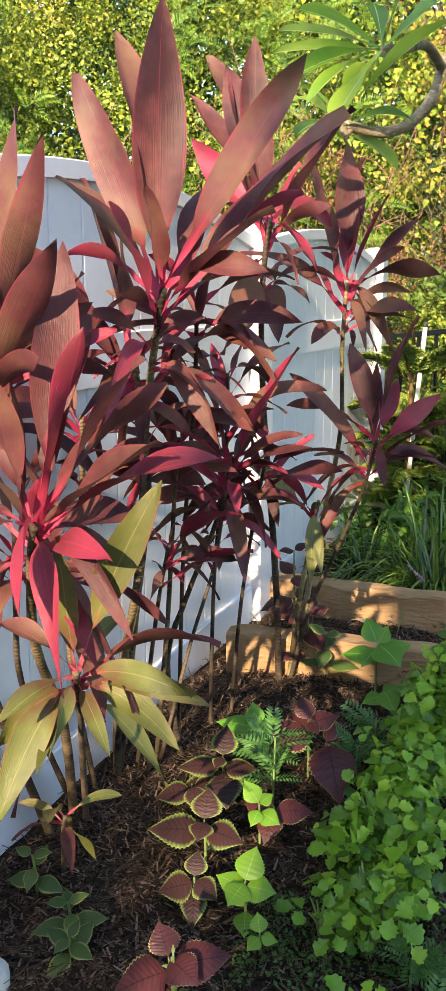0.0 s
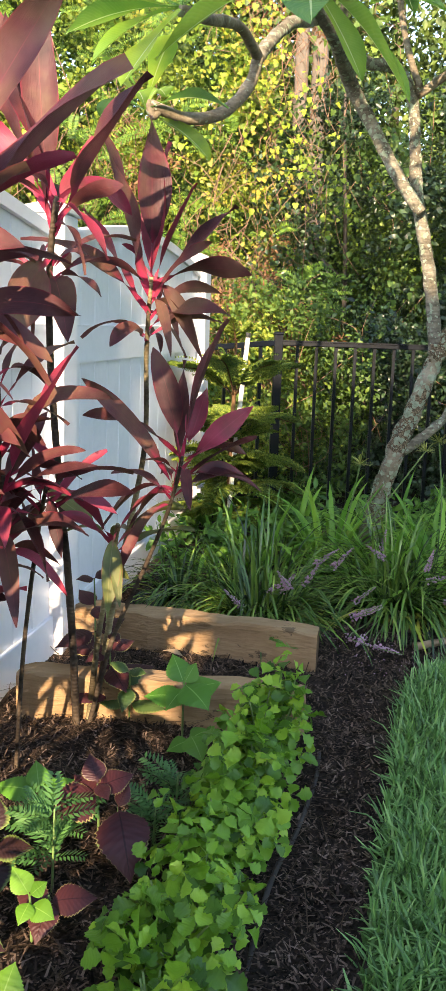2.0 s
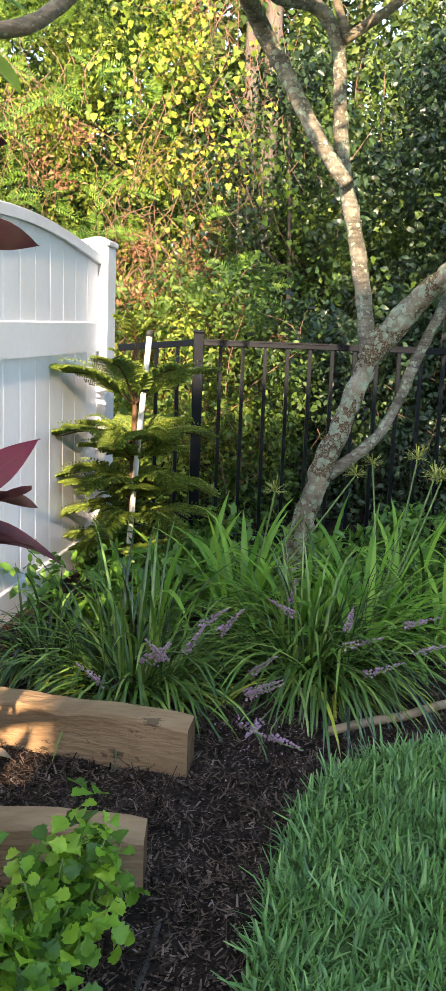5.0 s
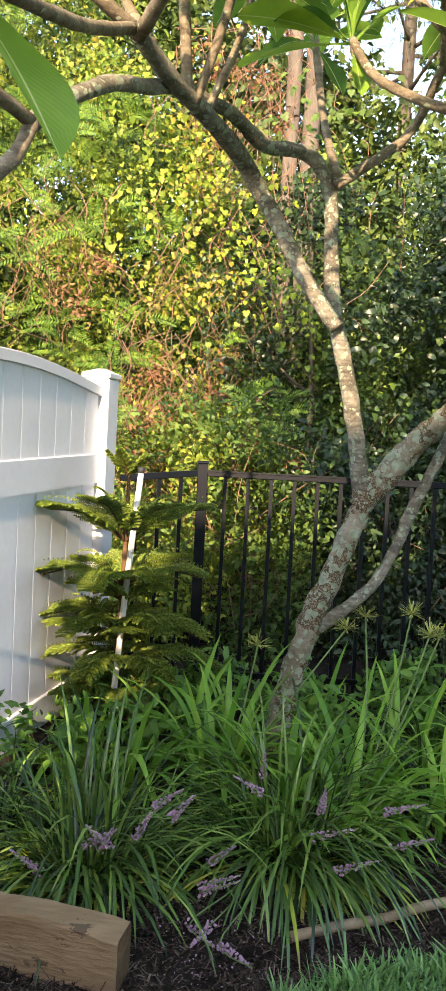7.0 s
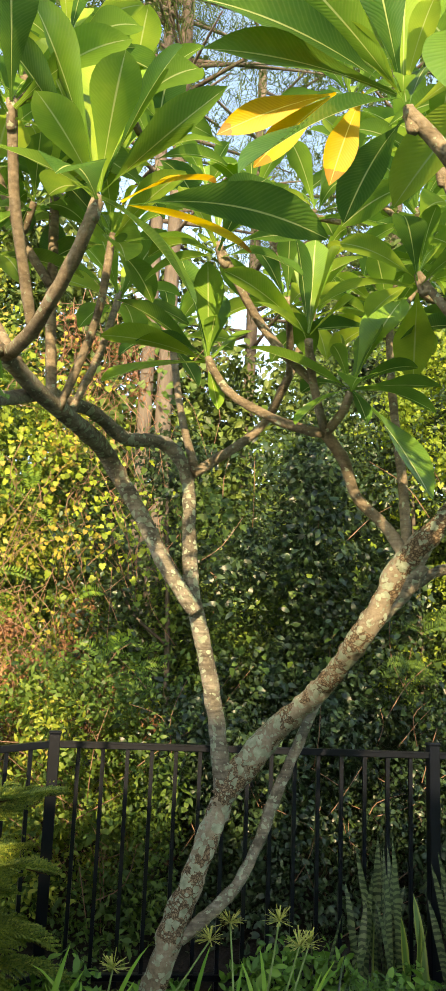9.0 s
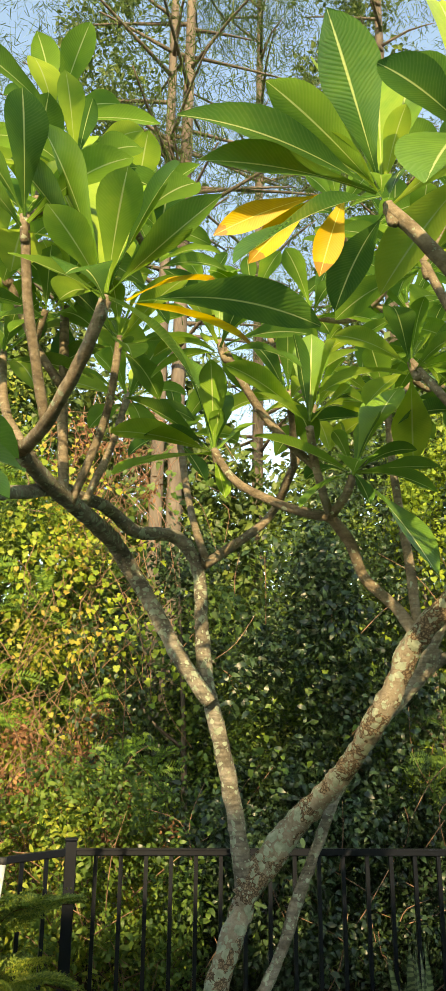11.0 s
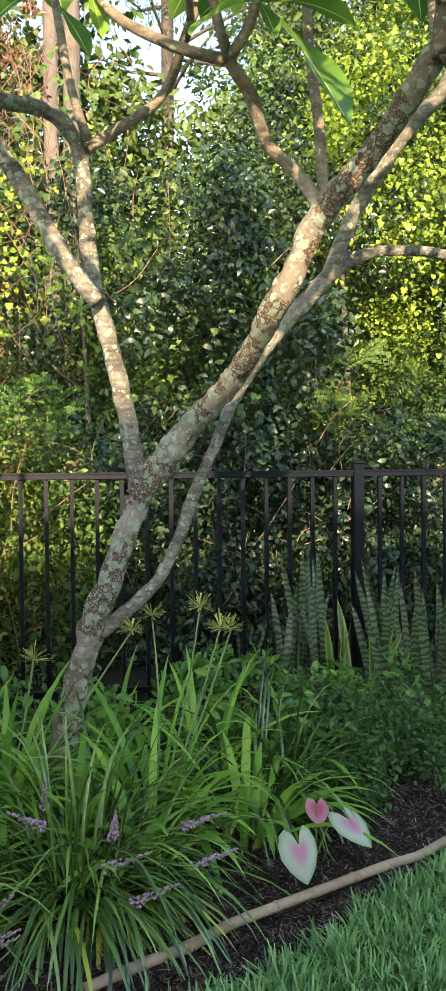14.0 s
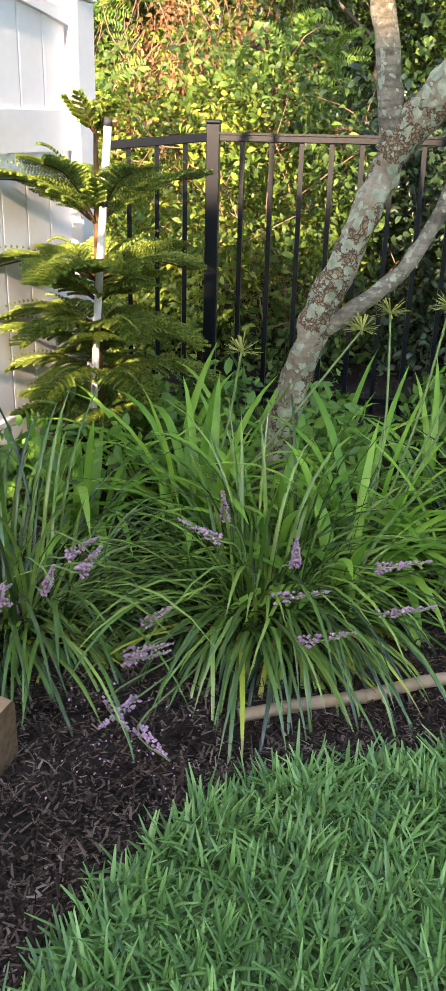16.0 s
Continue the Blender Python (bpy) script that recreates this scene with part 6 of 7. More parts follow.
lilyturf(1.72, 4.46, 950, 0.2, 0.5, 82, "wide arching lilyturf clump with lilac flower spikes", [(1.87, 4.1, 0.262, 1.2, -0.3, 1.0), (1.547, 4.1, 0.201, 0.4, -0.3, 1.0), (1.56, 4.02, 0.146, 0.9, -0.3, 1.0), (1.629, 4.3, 0.386, 0.0, -0.3, 1.0), (1.796, 4.2, 0.33, 0.0, -0.3, 1.0), (2.077, 4.2, 0.295, 1.3, -0.3, 1.0), (1.923, 4.05, 0.202, 0.9, -0.3, 1.0), (1.537, 4.25, 0.334, -0.6, -0.3, 1.0), (1.561, 4.05, 0.146, 0.8, -0.3, 1.0), (2.077, 4.1, 0.243, 1.2, -0.3, 1.0), (1.5, 3.9, 0.038, 0.5, -0.8, 0.0), (1.59, 3.83, 0.034, 0.6, -0.7, 0.0), (1.44, 3.9, 0.038, -0.3, -0.6, 0.0)])
lilyturf(2.35, 4.85, 480, 0.16, 0.44, 83, "lilyturf clump beside the bamboo pole", [])
lilyturf(0.82, 4.5, 260, 0.1, 0.32, 84, "small bright lilyturf clump beside the fence", [])


def strap_clump(x, y, count, length, seed, heads=()):
    r = np.random.default_rng(seed)
    z = ground_at(x, y)
    ob = thing("agapanthus", (x, y, z), "broad strap-leaved agapanthus with spent yellow-green flower heads", "agapanthus", "agapanthus clumps")
    a = r.uniform(0, 6.28, count)
    base = np.stack([np.cos(a) * 0.05, np.sin(a) * 0.05, np.full(count, -0.01)], -1)
    v, f, uv = blades(base, a + r.normal(0, 0.4, count), r.uniform(0.75, 1.45, count), length * r.uniform(0.7, 1.2, count), r.uniform(0.022, 0.036, count), r.uniform(1.2, 3.0, count), 8, 0.3)
    for k in range(count):
        many("leaf", v[k:k + 1], f, uv, AGAP, ob)
    for hx, hy, hz in heads:
        tip = Vector((hx, hy, hz)) - ob.location
        st = part("stalk", Build().tube([(0, 0, 0), tip * 0.5 + Vector((0.02, 0, 0.02)), tip], [0.004, 0.0035, 0.003], 6, 5), STALK, ob)
        k = 46
        az, el = r.uniform(0, 6.28, k), np.arcsin(r.uniform(-0.25, 1, k))
        v, f, uv = blades(np.tile(np.array(tip), (k, 1)), az, el, r.uniform(0.035, 0.06, k), np.full(k, 0.0035), np.full(k, 0.2), 2, 0.3, lambda t: 0.6 + 0.8 * t)
        tagged(many("flower_head", v, f, uv, AGAP_HEAD, st), kind="stuff")
    return ob


AGAP_HEAD = plain_material("spent_flower_head", (0.22, 0.26, 0.05), (0.42, 0.42, 0.12), 30.0, 90.0, 0.6, 0.2, 0.002)
strap_clump(1.98, 4.72, 46, 0.5, 91, [(2.139, 4.75, 0.731), (2.192, 4.7, 0.671), (2.254, 4.8, 0.646), (2.01, 4.9, 0.687)])
strap_clump(1.5, 4.85, 40, 0.48, 92, [(1.623, 4.8, 0.586), (1.936, 4.85, 0.649)])
strap_clump(2.25, 4.6, 30, 0.45, 93)
strap_clump(1.72, 4.68, 30, 0.46, 94)
strap_clump(1.2, 4.8, 24, 0.42, 95)
strap_clump(1.35, 5.1, 24, 0.45, 96)
strap_clump(1.85, 5.15, 26, 0.48, 97)
strap_clump(2.2, 5.0, 26, 0.48, 98)
strap_clump(2.55, 5.0, 22, 0.42, 99)
strap_clump(1.0, 4.95, 20, 0.4, 100)
strap_clump(1.6, 5.2, 22, 0.46, 101)
strap_clump(1.9, 4.5, 22, 0.42, 102)

r = np.random.default_rng(188)
c = np.stack([r.uniform(0.75, 3.3, 90), r.uniform(4.75, 5.85, 90), np.zeros(90)], -1)
c = c[(c[:, 1] > 5.0) | (c[:, 0] < 1.3)]
c[:, 2] = height(c[:, 0], c[:, 1]) + r.uniform(0.03, 0.24, len(c))
v, f, uv = clumps(c, r.uniform(0.08, 0.16, len(c)), 60, 0.05, 189, 0.5)
tagged(many("bedding_foliage", v, f, uv, SHADE_LEAF), "low leafy green bedding plants before the metal fence", "foliage", kind="stuff")

# ---- unseen house and hedge added to shade the garden ----
house = thing("house", (5.5, -9, ground_z(-5)), "unseen stucco house block added to shade the lawn", "house")
part("wall", Build().box((-6.5, -4, -0.5), (8, 4, 5.5), None, 0.01), STUCCO, house, smooth=False)
part("roof", Build().add([(-6.53, 4.3, 5.5), (8.5, 4.3, 5.5), (8.5, -4.5, 5.5), (-6.53, -4.5, 5.5), (-3.4, 0, 6.7), (6, 0, 6.7)], [(0, 1, 5, 4), (2, 3, 4, 5), (3, 0, 4), (1, 2, 5), (0, 3, 2, 1)]), ROOFING, house, smooth=False)

# added out of view to keep the low sun off the bed
wood("hedge", "unseen leafy hedge added to shade the bed", (-2.6, 0.6), (-2.5, -1.7), (0.0, 1.75), 190, (0.18, 0.3), 90, 0.06, WOOD_C, 95)

# ---- bed plants ----


def lobed(pos, normal, size, seed, aspect=0.95):
    """Leaves of three toothed leaflets (n, 33, 3)."""
    r = np.random.default_rng(seed)
    n = len(pos)
    a = unit(np.cross(normal, r.normal(size=(n, 3))))
    b = np.cross(normal, a)
    half = [(0.12, 0.05), (0.3, 0.17), (0.44, 0.36), (0.54, 0.31), (0.66, 0.46), (0.74, 0.35), (0.87, 0.35), (0.9, 0.2), (0.99, 0.12)]
    rim = [(0.0, 0.0)] + half + [(1.0, 0.0)] + [(u, -w) for u, w in reversed(half)]
    rows, faces, uv = [], [], []
    s = size[:, None]
    for turn, start, scale in ((0.0, 0.46, 0.6), (1.2, 0.26, 0.52), (-1.2, 0.26, 0.52)):
        d, e = a * math.cos(turn) + b * math.sin(turn), b * math.cos(turn) - a * math.sin(turn)
        tilt = r.normal(0, 0.22, (n, 1)) - 0.25
        o = len(rows)
        k = len(rim)
        for u, w in rim + [(0.45, 0.0)]:
            rows.append(pos + a * s * start + d * s * scale * u + e * s * scale * w * 1.05 + normal * s * scale * (0.45 * abs(w) + tilt * u * u + 0.05 * math.sin(u * 14 + w * 9)))
            uv.append((0.5 + w, u))
        faces += [(o + k, o + i, o + (i + 1) % k) for i in range(k)]
    return np.stack(rows, 1), faces, uv


def celery(x, y, high, spread, count, seed, label="leafy bright green celery in dark soil"):
    r = np.random.default_rng(seed)
    z = ground_at(x, y)
    ob = thing("celery_plant", (x, y, z), label, "celery", "celery row")
    count = int(count * 0.9)
    n = max(9, count // 5)
    a = r.uniform(0, 6.28, n)
    tips = np.stack([np.cos(a) * spread * r.uniform(0.2, 1, n), np.sin(a) * spread * r.uniform(0.2, 1, n), high * r.uniform(0.45, 1.0, n)], -1)
    for t in tips:
        part("stalk", Build().tube([(0, 0, -0.01), (t[0] * 0.35, t[1] * 0.35, t[2] * 0.6), tuple(t)], [0.0035, 0.003, 0.0018], 5, 4), STALK, ob)
    idx = r.integers(0, n, count)
    pos = tips[idx] * r.uniform(0.75, 1.08, (count, 1)) + r.normal(size=(count, 3)) * 0.03
    pos[:, 2] = np.maximum(pos[:, 2], 0.02)
    nrm = unit(np.stack([np.cos(a[idx]) * 0.4, np.sin(a[idx]) * 0.4 - 0.25, np.ones(count)], -1) + r.normal(size=(count, 3)) * 0.6)
    v, f, uv = lobed(pos, nrm, r.uniform(0.04, 0.08, count), seed + 1)
    pieces("leaf", v, f, uv, CELERY, ob)
    return ob


for k, (x, y, h, s, c) in enumerate([(0.76, 1.95, 0.11, 0.06, 16), (0.75, 2.15, 0.19, 0.1, 58), (0.70, 2.34, 0.12, 0.07, 20), (0.78, 2.32, 0.2, 0.1, 100), (0.83, 2.52, 0.17, 0.1, 90), (0.88, 2.64, 0.18, 0.09, 80), (0.93, 2.8, 0.18, 0.08, 80), (0.98, 2.86, 0.2, 0.08, 80), (1.0, 3.02, 0.25, 0.07, 90), (1.06, 3.1, 0.26, 0.08, 80), (0.66, 2.2, 0.11, 0.05, 16)]):
    celery(x, y, h, s, c, 200 + 3 * k)

broad = lambda t: max(0.04, math.sin(math.pi * min(1, t * 0.97 + 0.03) ** 0.75)) if t > 0.06 else 0.05
LEAN = Matrix.Rotation(radians(27), 3, "X")


def toothed_leaf(p, az, length, width, drop, rise):
    """An ovate leaf on a short stalk, with rounded teeth and sunken side veins."""
    up = LEAN @ UP
    d = LEAN @ Vector((math.cos(radians(az)), math.sin(radians(az)), rise))
    c = p + d.normalized() * length - up * length * drop
    mid = p.lerp(c, 0.5) + up * length * (0.08 + 0.3 * drop)
    n = 28
    vs, uv, fs = [], [], []
    for i in range(n + 1):
        t = i / n
        q = p * (1 - t) ** 2 + mid * 2 * t * (1 - t) + c * t * t
        dd = ((mid - p) * (1 - t) + (c - mid) * t).normalized()
        s = dd.cross(up).normalized()
        u = s.cross(dd)
        k = (t - 0.07) / 0.93
        w = width / 2 * (max(0.0, math.sin(math.pi * k ** 0.68)) ** 1.05 if k > 0 else 0.0)
        w = max(w * (1.0 + (0.055 if i % 2 else -0.055)), 0.0014)
        quilt = 0.007 * width * (1 if (i // 2) % 2 else -1) * min(1.0, w / width * 2.5)
        for e in (-1, -0.5, 0, 0.5, 1):
            vs.append(q + s * w * e + u * (0.2 * w * abs(e) + quilt * (abs(e) == 0.5) - 0.3 * w * e * e))
            uv.append((0.5 + 0.5 * e, max(0.0, k)))
    for i in range(n):
        for j in range(4):
            fs.append((i * 5 + j, i * 5 + j + 1, i * 5 + 6 + j, i * 5 + 5 + j))
    return Build().add(vs, fs, uv)


def coleus(x, y, high, mat, label, seed, leaves, group="coleus plants", stem_mat=STALK):
    """A stem with ovate leaves: direction in degrees, length, width, level on the stem and droop of each."""
    r = random.Random(seed)
    ob = thing("coleus", (x, y, ground_at(x, y)), label, "coleus", group)
    top = Vector((0, -0.2 * high, high))
    part("stem", Build().tube([(0, 0, -0.01), (0, -0.05 * high, high * 0.5), tuple(top)], [0.0035, 0.003, 0.0022], 6, 4), stem_mat, ob)
    for az, length, width, level, drop in leaves:
        p = Vector((0, -0.05 * high, high * 0.35)).lerp(top, level)
        part("leaf", toothed_leaf(p, az + r.uniform(-8, 8), length * 1.12, width * 1.2, drop, 0.1 + 0.25 * (level == 1)), mat, ob)
    return ob


def pairs(seed, size, levels=3, wide=0.72):
    """Opposite pairs of leaves, each pair across the one below and smaller."""
    r = random.Random(seed)
    turn = r.uniform(0, 180)
    return [(turn + 90 * k + 180 * h, size * (1.0 - 0.2 * k) * r.uniform(0.85, 1.1), size * wide * (1.0 - 0.2 * k), k / max(1, levels - 1), 0.3 * r.random()) for k in range(levels) for h in (0, 1)]


PLUM_L = "plum-red coleus with toothed pale-edged leaves"
MIX_L = "coleus with dark centres and green scalloped edges"
coleus(0.62, 2.76, 0.17, COLEUS, PLUM_L, 1, [(215, 0.1, 0.088, 0.8, 0.2), (105, 0.06, 0.045, 1, 0.0), (20, 0.075, 0.055, 0.9, 0.1), (140, 0.07, 0.05, 0.7, 0.1), (300, 0.05, 0.03, 1, 0.2)])
coleus(0.665, 2.74, 0.13, COLEUS, PLUM_L + ", hanging low", 2, [(275, 0.15, 0.095, 1, 0.5), (60, 0.05, 0.03, 1, 0.0)])
coleus(0.41, 1.98, 0.11, COLEUS, PLUM_L + " in front", 3, [(18, 0.095, 0.062, 0.7, 0.05), (205, 0.09, 0.07, 0.6, 0.15), (325, 0.066, 0.052, 1, 0.25), (115, 0.052, 0.046, 1, 0.0), (168, 0.06, 0.04, 0.3, 0.1), (262, 0.07, 0.055, 0.4, 0.3)])
coleus(0.42, 1.97, 0.13, STALK_LEAF, "small green coleus shoot with pale tips", 31, pairs(31, 0.03, 4, 0.4))
coleus(0.41, 2.38, 0.11, COLEUS_MIX, MIX_L, 4, [(188, 0.11, 0.07, 0.6, 0.05), (92, 0.062, 0.058, 1, 0.0), (345, 0.08, 0.062, 0.7, 0.15), (268, 0.05, 0.045, 1, 0.2), (25, 0.05, 0.035, 0.4, 0.1)])
coleus(0.41, 2.24, 0.075, COLEUS_MIX, MIX_L, 5, [(195, 0.066, 0.058, 0.7, 0.15), (320, 0.055, 0.045, 0.9, 0.2), (268, 0.068, 0.045, 0.5, 0.35), (80, 0.045, 0.04, 1, 0.0)])
coleus(0.42, 2.62, 0.13, COLEUS_MIX, MIX_L, 6, [(82, 0.07, 0.055, 1, 0.0), (182, 0.1, 0.052, 0.7, 0.1), (205, 0.11, 0.07, 0.2, 0.15), (285, 0.085, 0.075, 0.5, 0.25), (10, 0.075, 0.05, 0.6, 0.1), (250, 0.04, 0.03, 1, 0.1)])
coleus(0.35, 2.58, 0.07, COLEUS_MIX, "dark coleus with narrow green edges", 7, [(20, 0.075, 0.05, 0.7, 0.1), (200, 0.08, 0.055, 0.6, 0.2), (290, 0.06, 0.045, 0.9, 0.3)])
coleus(0.55, 2.5, 0.08, COLEUS, "dark coleus half hidden under ferny leaves", 8, [(10, 0.08, 0.055, 0.7, 0.15), (250, 0.07, 0.05, 0.8, 0.3), (160, 0.07, 0.05, 0.5, 0.1)])
coleus(0.515, 2.2, 0.12, LIME, "lime-yellow coleus with smooth bright leaves", 9, [(158, 0.056, 0.04, 0.8, 0.1), (75, 0.062, 0.05, 1, 0.0), (250, 0.056, 0.045, 1, 0.15), (345, 0.055, 0.048, 0.9, 0.1), (280, 0.045, 0.038, 0.1, 0.2), (120, 0.04, 0.03, 0.2, 0.1)])
coleus(0.55, 2.12, 0.05, LIME, "small lime-yellow coleus low on soil", 10, [(100, 0.035, 0.028, 1, 0.1), (230, 0.03, 0.025, 0.8, 0.2), (350, 0.03, 0.022, 0.8, 0.2)])
coleus(0.52, 2.47, 0.11, LIME, "lime-yellow coleus shoot above dark soil", 11, [(130, 0.055, 0.038, 1, 0.0), (35, 0.035, 0.028, 1, 0.1), (325, 0.048, 0.04, 0.7, 0.2), (250, 0.04, 0.03, 0.8, 0.2)])
coleus(0.81, 3.2, 0.21, LIME_BROAD, "broad-leaved bright green plant before the timber", 12, [(112, 0.08, 0.06, 1, 0.0), (20, 0.1, 0.07, 0.8, 0.15), (302, 0.105, 0.082, 1, 0.3), (65, 0.06, 0.045, 1, 0.0), (182, 0.095, 0.065, 0.7, 0.2), (235, 0.07, 0.05, 0.9, 0.3)], "broad green plants")
coleus(0.83, 3.17, 0.07, LIME_BROAD, "broad-leaved green shoot before the timber", 13, [(295, 0.085, 0.06, 1, 0.4), (200, 0.06, 0.045, 0.6, 0.3), (30, 0.06, 0.045, 0.7, 0.2)], "broad green plants")
for x, y, high, k in ((0.18, 2.15, 0.08, 14), (0.08, 2.24, 0.1, 15), (0.2, 2.08, 0.05, 16)):
    coleus(x, y, high, GREEN_DULL, "dull green variegated plant in pine straw", k, pairs(k, 0.065, 3, 0.5), "broad green plants")
coleus(0.48, 2.85, 0.09, LIME_BROAD, "green broad-leaved plant beside ferny leaves", 17, [(170, 0.1, 0.055, 0.9, 0.15), (15, 0.09, 0.05, 0.8, 0.15), (95, 0.06, 0.045, 1, 0.0), (300, 0.06, 0.045, 0.8, 0.3)], "broad green plants")
coleus(0.6, 3.42, 0.26, COLEUS, "dark purple-leaved shrub behind the ti canes", 18, pairs(18, 0.13, 4, 0.6))
coleus(0.55, 3.5, 0.4, COLEUS, "dark purple-leaved shrub behind the ti canes", 19, pairs(19, 0.13, 4, 0.6))
coleus(0.66, 3.36, 0.16, GREEN_DULL, "pale-edged green leaves behind the ti canes", 20, pairs(20, 0.09, 3, 0.6))


def ferny(x, y, high, spread, seed, label="blue-green ferny marigold foliage"):
    """Feathery leaves on thin stems."""
    r = np.random.default_rng(seed)
    z = ground_at(x, y)
    ob = thing("marigold", (x, y, z), label, "marigold", "marigold foliage")
    part("stem", Build().tube([(0, 0, -0.01), (0.005, 0, high * 0.9)], [0.003, 0.002], 5, 3), STALK, ob)
    for k in range(22):
        az, el = r.uniform(0, 6.28), r.uniform(0.15, 1.0)
        d = np.array([[math.cos(az) * math.cos(el), math.sin(az) * math.cos(el), math.sin(el)]])
        up = np.array([[0.0, -0.2, 1.0]]) + r.normal(size=(1, 3)) * 0.25
        up = unit(up - d * (up * d).sum())
        v, f, uv = fronds(np.array([[0, 0, high * r.uniform(0.3, 0.95)]]), d, up, np.array([spread * r.uniform(0.7, 1.05)]), 8, 0.085, 0.022, 0.25, 0.85)
        tagged(many("frond", v, f, uv, FERNY, ob), kind="stuff")
    return ob


ferny(0.53, 2.7, 0.15, 0.11, 301)
ferny(0.54, 2.6, 0.2, 0.11, 302)
ferny(0.79, 2.86, 0.13, 0.11, 303)
ferny(0.82, 2.1, 0.09, 0.1, 304)
ferny(0.84, 1.98, 0.07, 0.09, 305)
ferny(0.74, 2.78, 0.1, 0.09, 306)

n = 5200
px, py = rng.uniform(0.5, 0.95, n), rng.uniform(1.6, 2.3, n)
ok = side_of_edge(px, py) < -0.1
ok &= np.sin(px * 21 + py * 9) + np.sin(py * 17 - px * 5) > -0.5
px, py = px[ok], py[ok]
pos = np.stack([px, py, height(px, py) + rng.uniform(0.004, 0.035, len(px))], -1)
v, f, uv = scattered(pos, unit(rng.normal(size=(len(px), 3)) * 0.5 + np.array([0, 0, 1.0])), rng.uniform(0.006, 0.012, len(px)), 0.7, 77)
tagged(many("ground_cover", v, f, uv, COVER), "tiny-leaved green ground cover over soil", "ground cover", kind="stuff")

# ---- small conifer and its stake ----
NP = Vector((1.075, 5.45, ground_at(1.075, 5.45)))
conifer = thing("norfolk_pine", NP, "young green norfolk pine with flat layered branches", "conifer")
part("trunk", Build().tube([(0, 0, -0.05), (0.01, 0, 0.6), (0.015, 0, 1.13)], [0.017, 0.013, 0.005], 8, 5, 0.1), PINE_TRUNK, conifer)
r = np.random.default_rng(404)


def needle_twigs(base, out, length, sag, needle=0.0135, per=16):
    """Cords of short needles: each twig starts at base, runs along out and sags; needles stand round it, leaning forward."""
    n = len(base)
    t = np.linspace(0.03, 1.0, per)[None, :, None]
    drop = np.array([0, 0, -1.0]) * (sag * length)[:, None, None]
    p = base[:, None] + out[:, None] * (length[:, None, None] * t) + drop * t ** 2
    d = unit(out[:, None] * length[:, None, None] + drop * 2 * t)
    s = unit(np.cross(d, np.array([0.0, 0.0, 1.0]) + 0 * d))
    u = np.cross(s, d)
    turn = r.uniform(0, 6.28, (n, per, 1))
    rows = []
    for k in range(5):
        a = turn + k * 1.257
        ray = s * np.cos(a) + u * np.sin(a)
        q = unit(d * 1.1 + ray)
        w = unit(np.cross(q, d)) * 0.0032
        l = needle * (1.15 - 0.45 * t)
        rows.append(np.stack([p, p + q * l * 0.45 - w, p + q * l, p + q * l * 0.45 + w], 2))
    v = np.concatenate([x.reshape(-1, 4, 3) for x in rows])
    return v, [(0, 1, 2), (0, 2, 3)], [(0.5, 0), (0, 0.45), (0.5, 1), (1, 0.45)]


for z0, count, reach, rise, sag, hang in ((1.06, 5, 0.13, 0.95, 0.1, 0.05), (0.78, 7, 0.44, 0.9, 0.42, 0.12), (0.6, 7, 0.42, 0.65, 0.5, 0.18), (0.53, 5, 0.33, 0.8, 0.4, 0.2), (0.44, 7, 0.42, 0.5, 0.5, 0.24), (0.36, 5, 0.34, 0.7, 0.4, 0.25), (0.29, 6, 0.4, 0.45, 0.5, 0.3), (0.15, 6, 0.36, 0.4, 0.4, 0.3)):
    turn = r.uniform(0, 6.28)
    for k in range(count):
        az = turn + 6.283 * k / count + r.uniform(-0.2, 0.2)
        l = reach * r.uniform(0.82, 1.12)
        el = rise + r.uniform(-0.12, 0.12)
        d = np.array([math.cos(az) * math.cos(el), math.sin(az) * math.cos(el), math.sin(el)])
        root = np.array([0.012, 0, z0])
        at = lambda t: root + d * (np.asarray(t) * l)[..., None] + np.array([0, 0, -1.0]) * (sag * l * np.asarray(t) ** 2)[..., None]
        br = part("branch", Build().tube([tuple(at(t)) for t in (0.0, 0.5, 1.0)], [0.005, 0.004, 0.002], 5, 4), PINE_TRUNK, conifer)
        m = max(5, int(l / 0.023))
        t = np.repeat(np.linspace(0.16, 0.97, m), 2)
        sgn = np.tile([1.0, -1.0], m)
        ahead = r.normal(1.02, 0.06, 2 * m) - 0.35 * t
        tw = np.stack([np.cos(az + sgn * ahead), np.sin(az + sgn * ahead), np.full(2 * m, 0.42 - hang * 0.55)], -1)
        long = l * 0.42 * np.minimum(1.0, 0.5 + 1.6 * t) * (1.12 - 0.75 * t) * r.uniform(0.88, 1.1, 2 * m)
        base, out, lens, fall = at(t), unit(tw), long, np.full(2 * m, hang)
        base = np.concatenate([base, at(np.array([0.3]))])
        out, lens, fall = np.concatenate([out, d[None]]), np.append(lens, l * 0.75), np.append(fall, sag)
        v, f, uv = needle_twigs(base, out, lens, fall)
        tagged(many("needles", v, f, uv, NORFOLK, br), kind="stuff")
lead = np.stack([np.full(26, 0.013), np.zeros(26), np.linspace(0.55, 1.12, 26)], -1)
v, f, uv = needle_twigs(lead, np.tile([0.0, 0.01, 1.0], (26, 1)), np.full(26, 0.03), np.zeros(26), 0.013, 5)
tagged(many("leader_needles", v, f, uv, NORFOLK, conifer), kind="stuff")

stake = thing("garden_stake", (1.06, 5.37, ground_at(1.06, 5.37)), "white plastic pipe stake beside a young conifer", "stake")
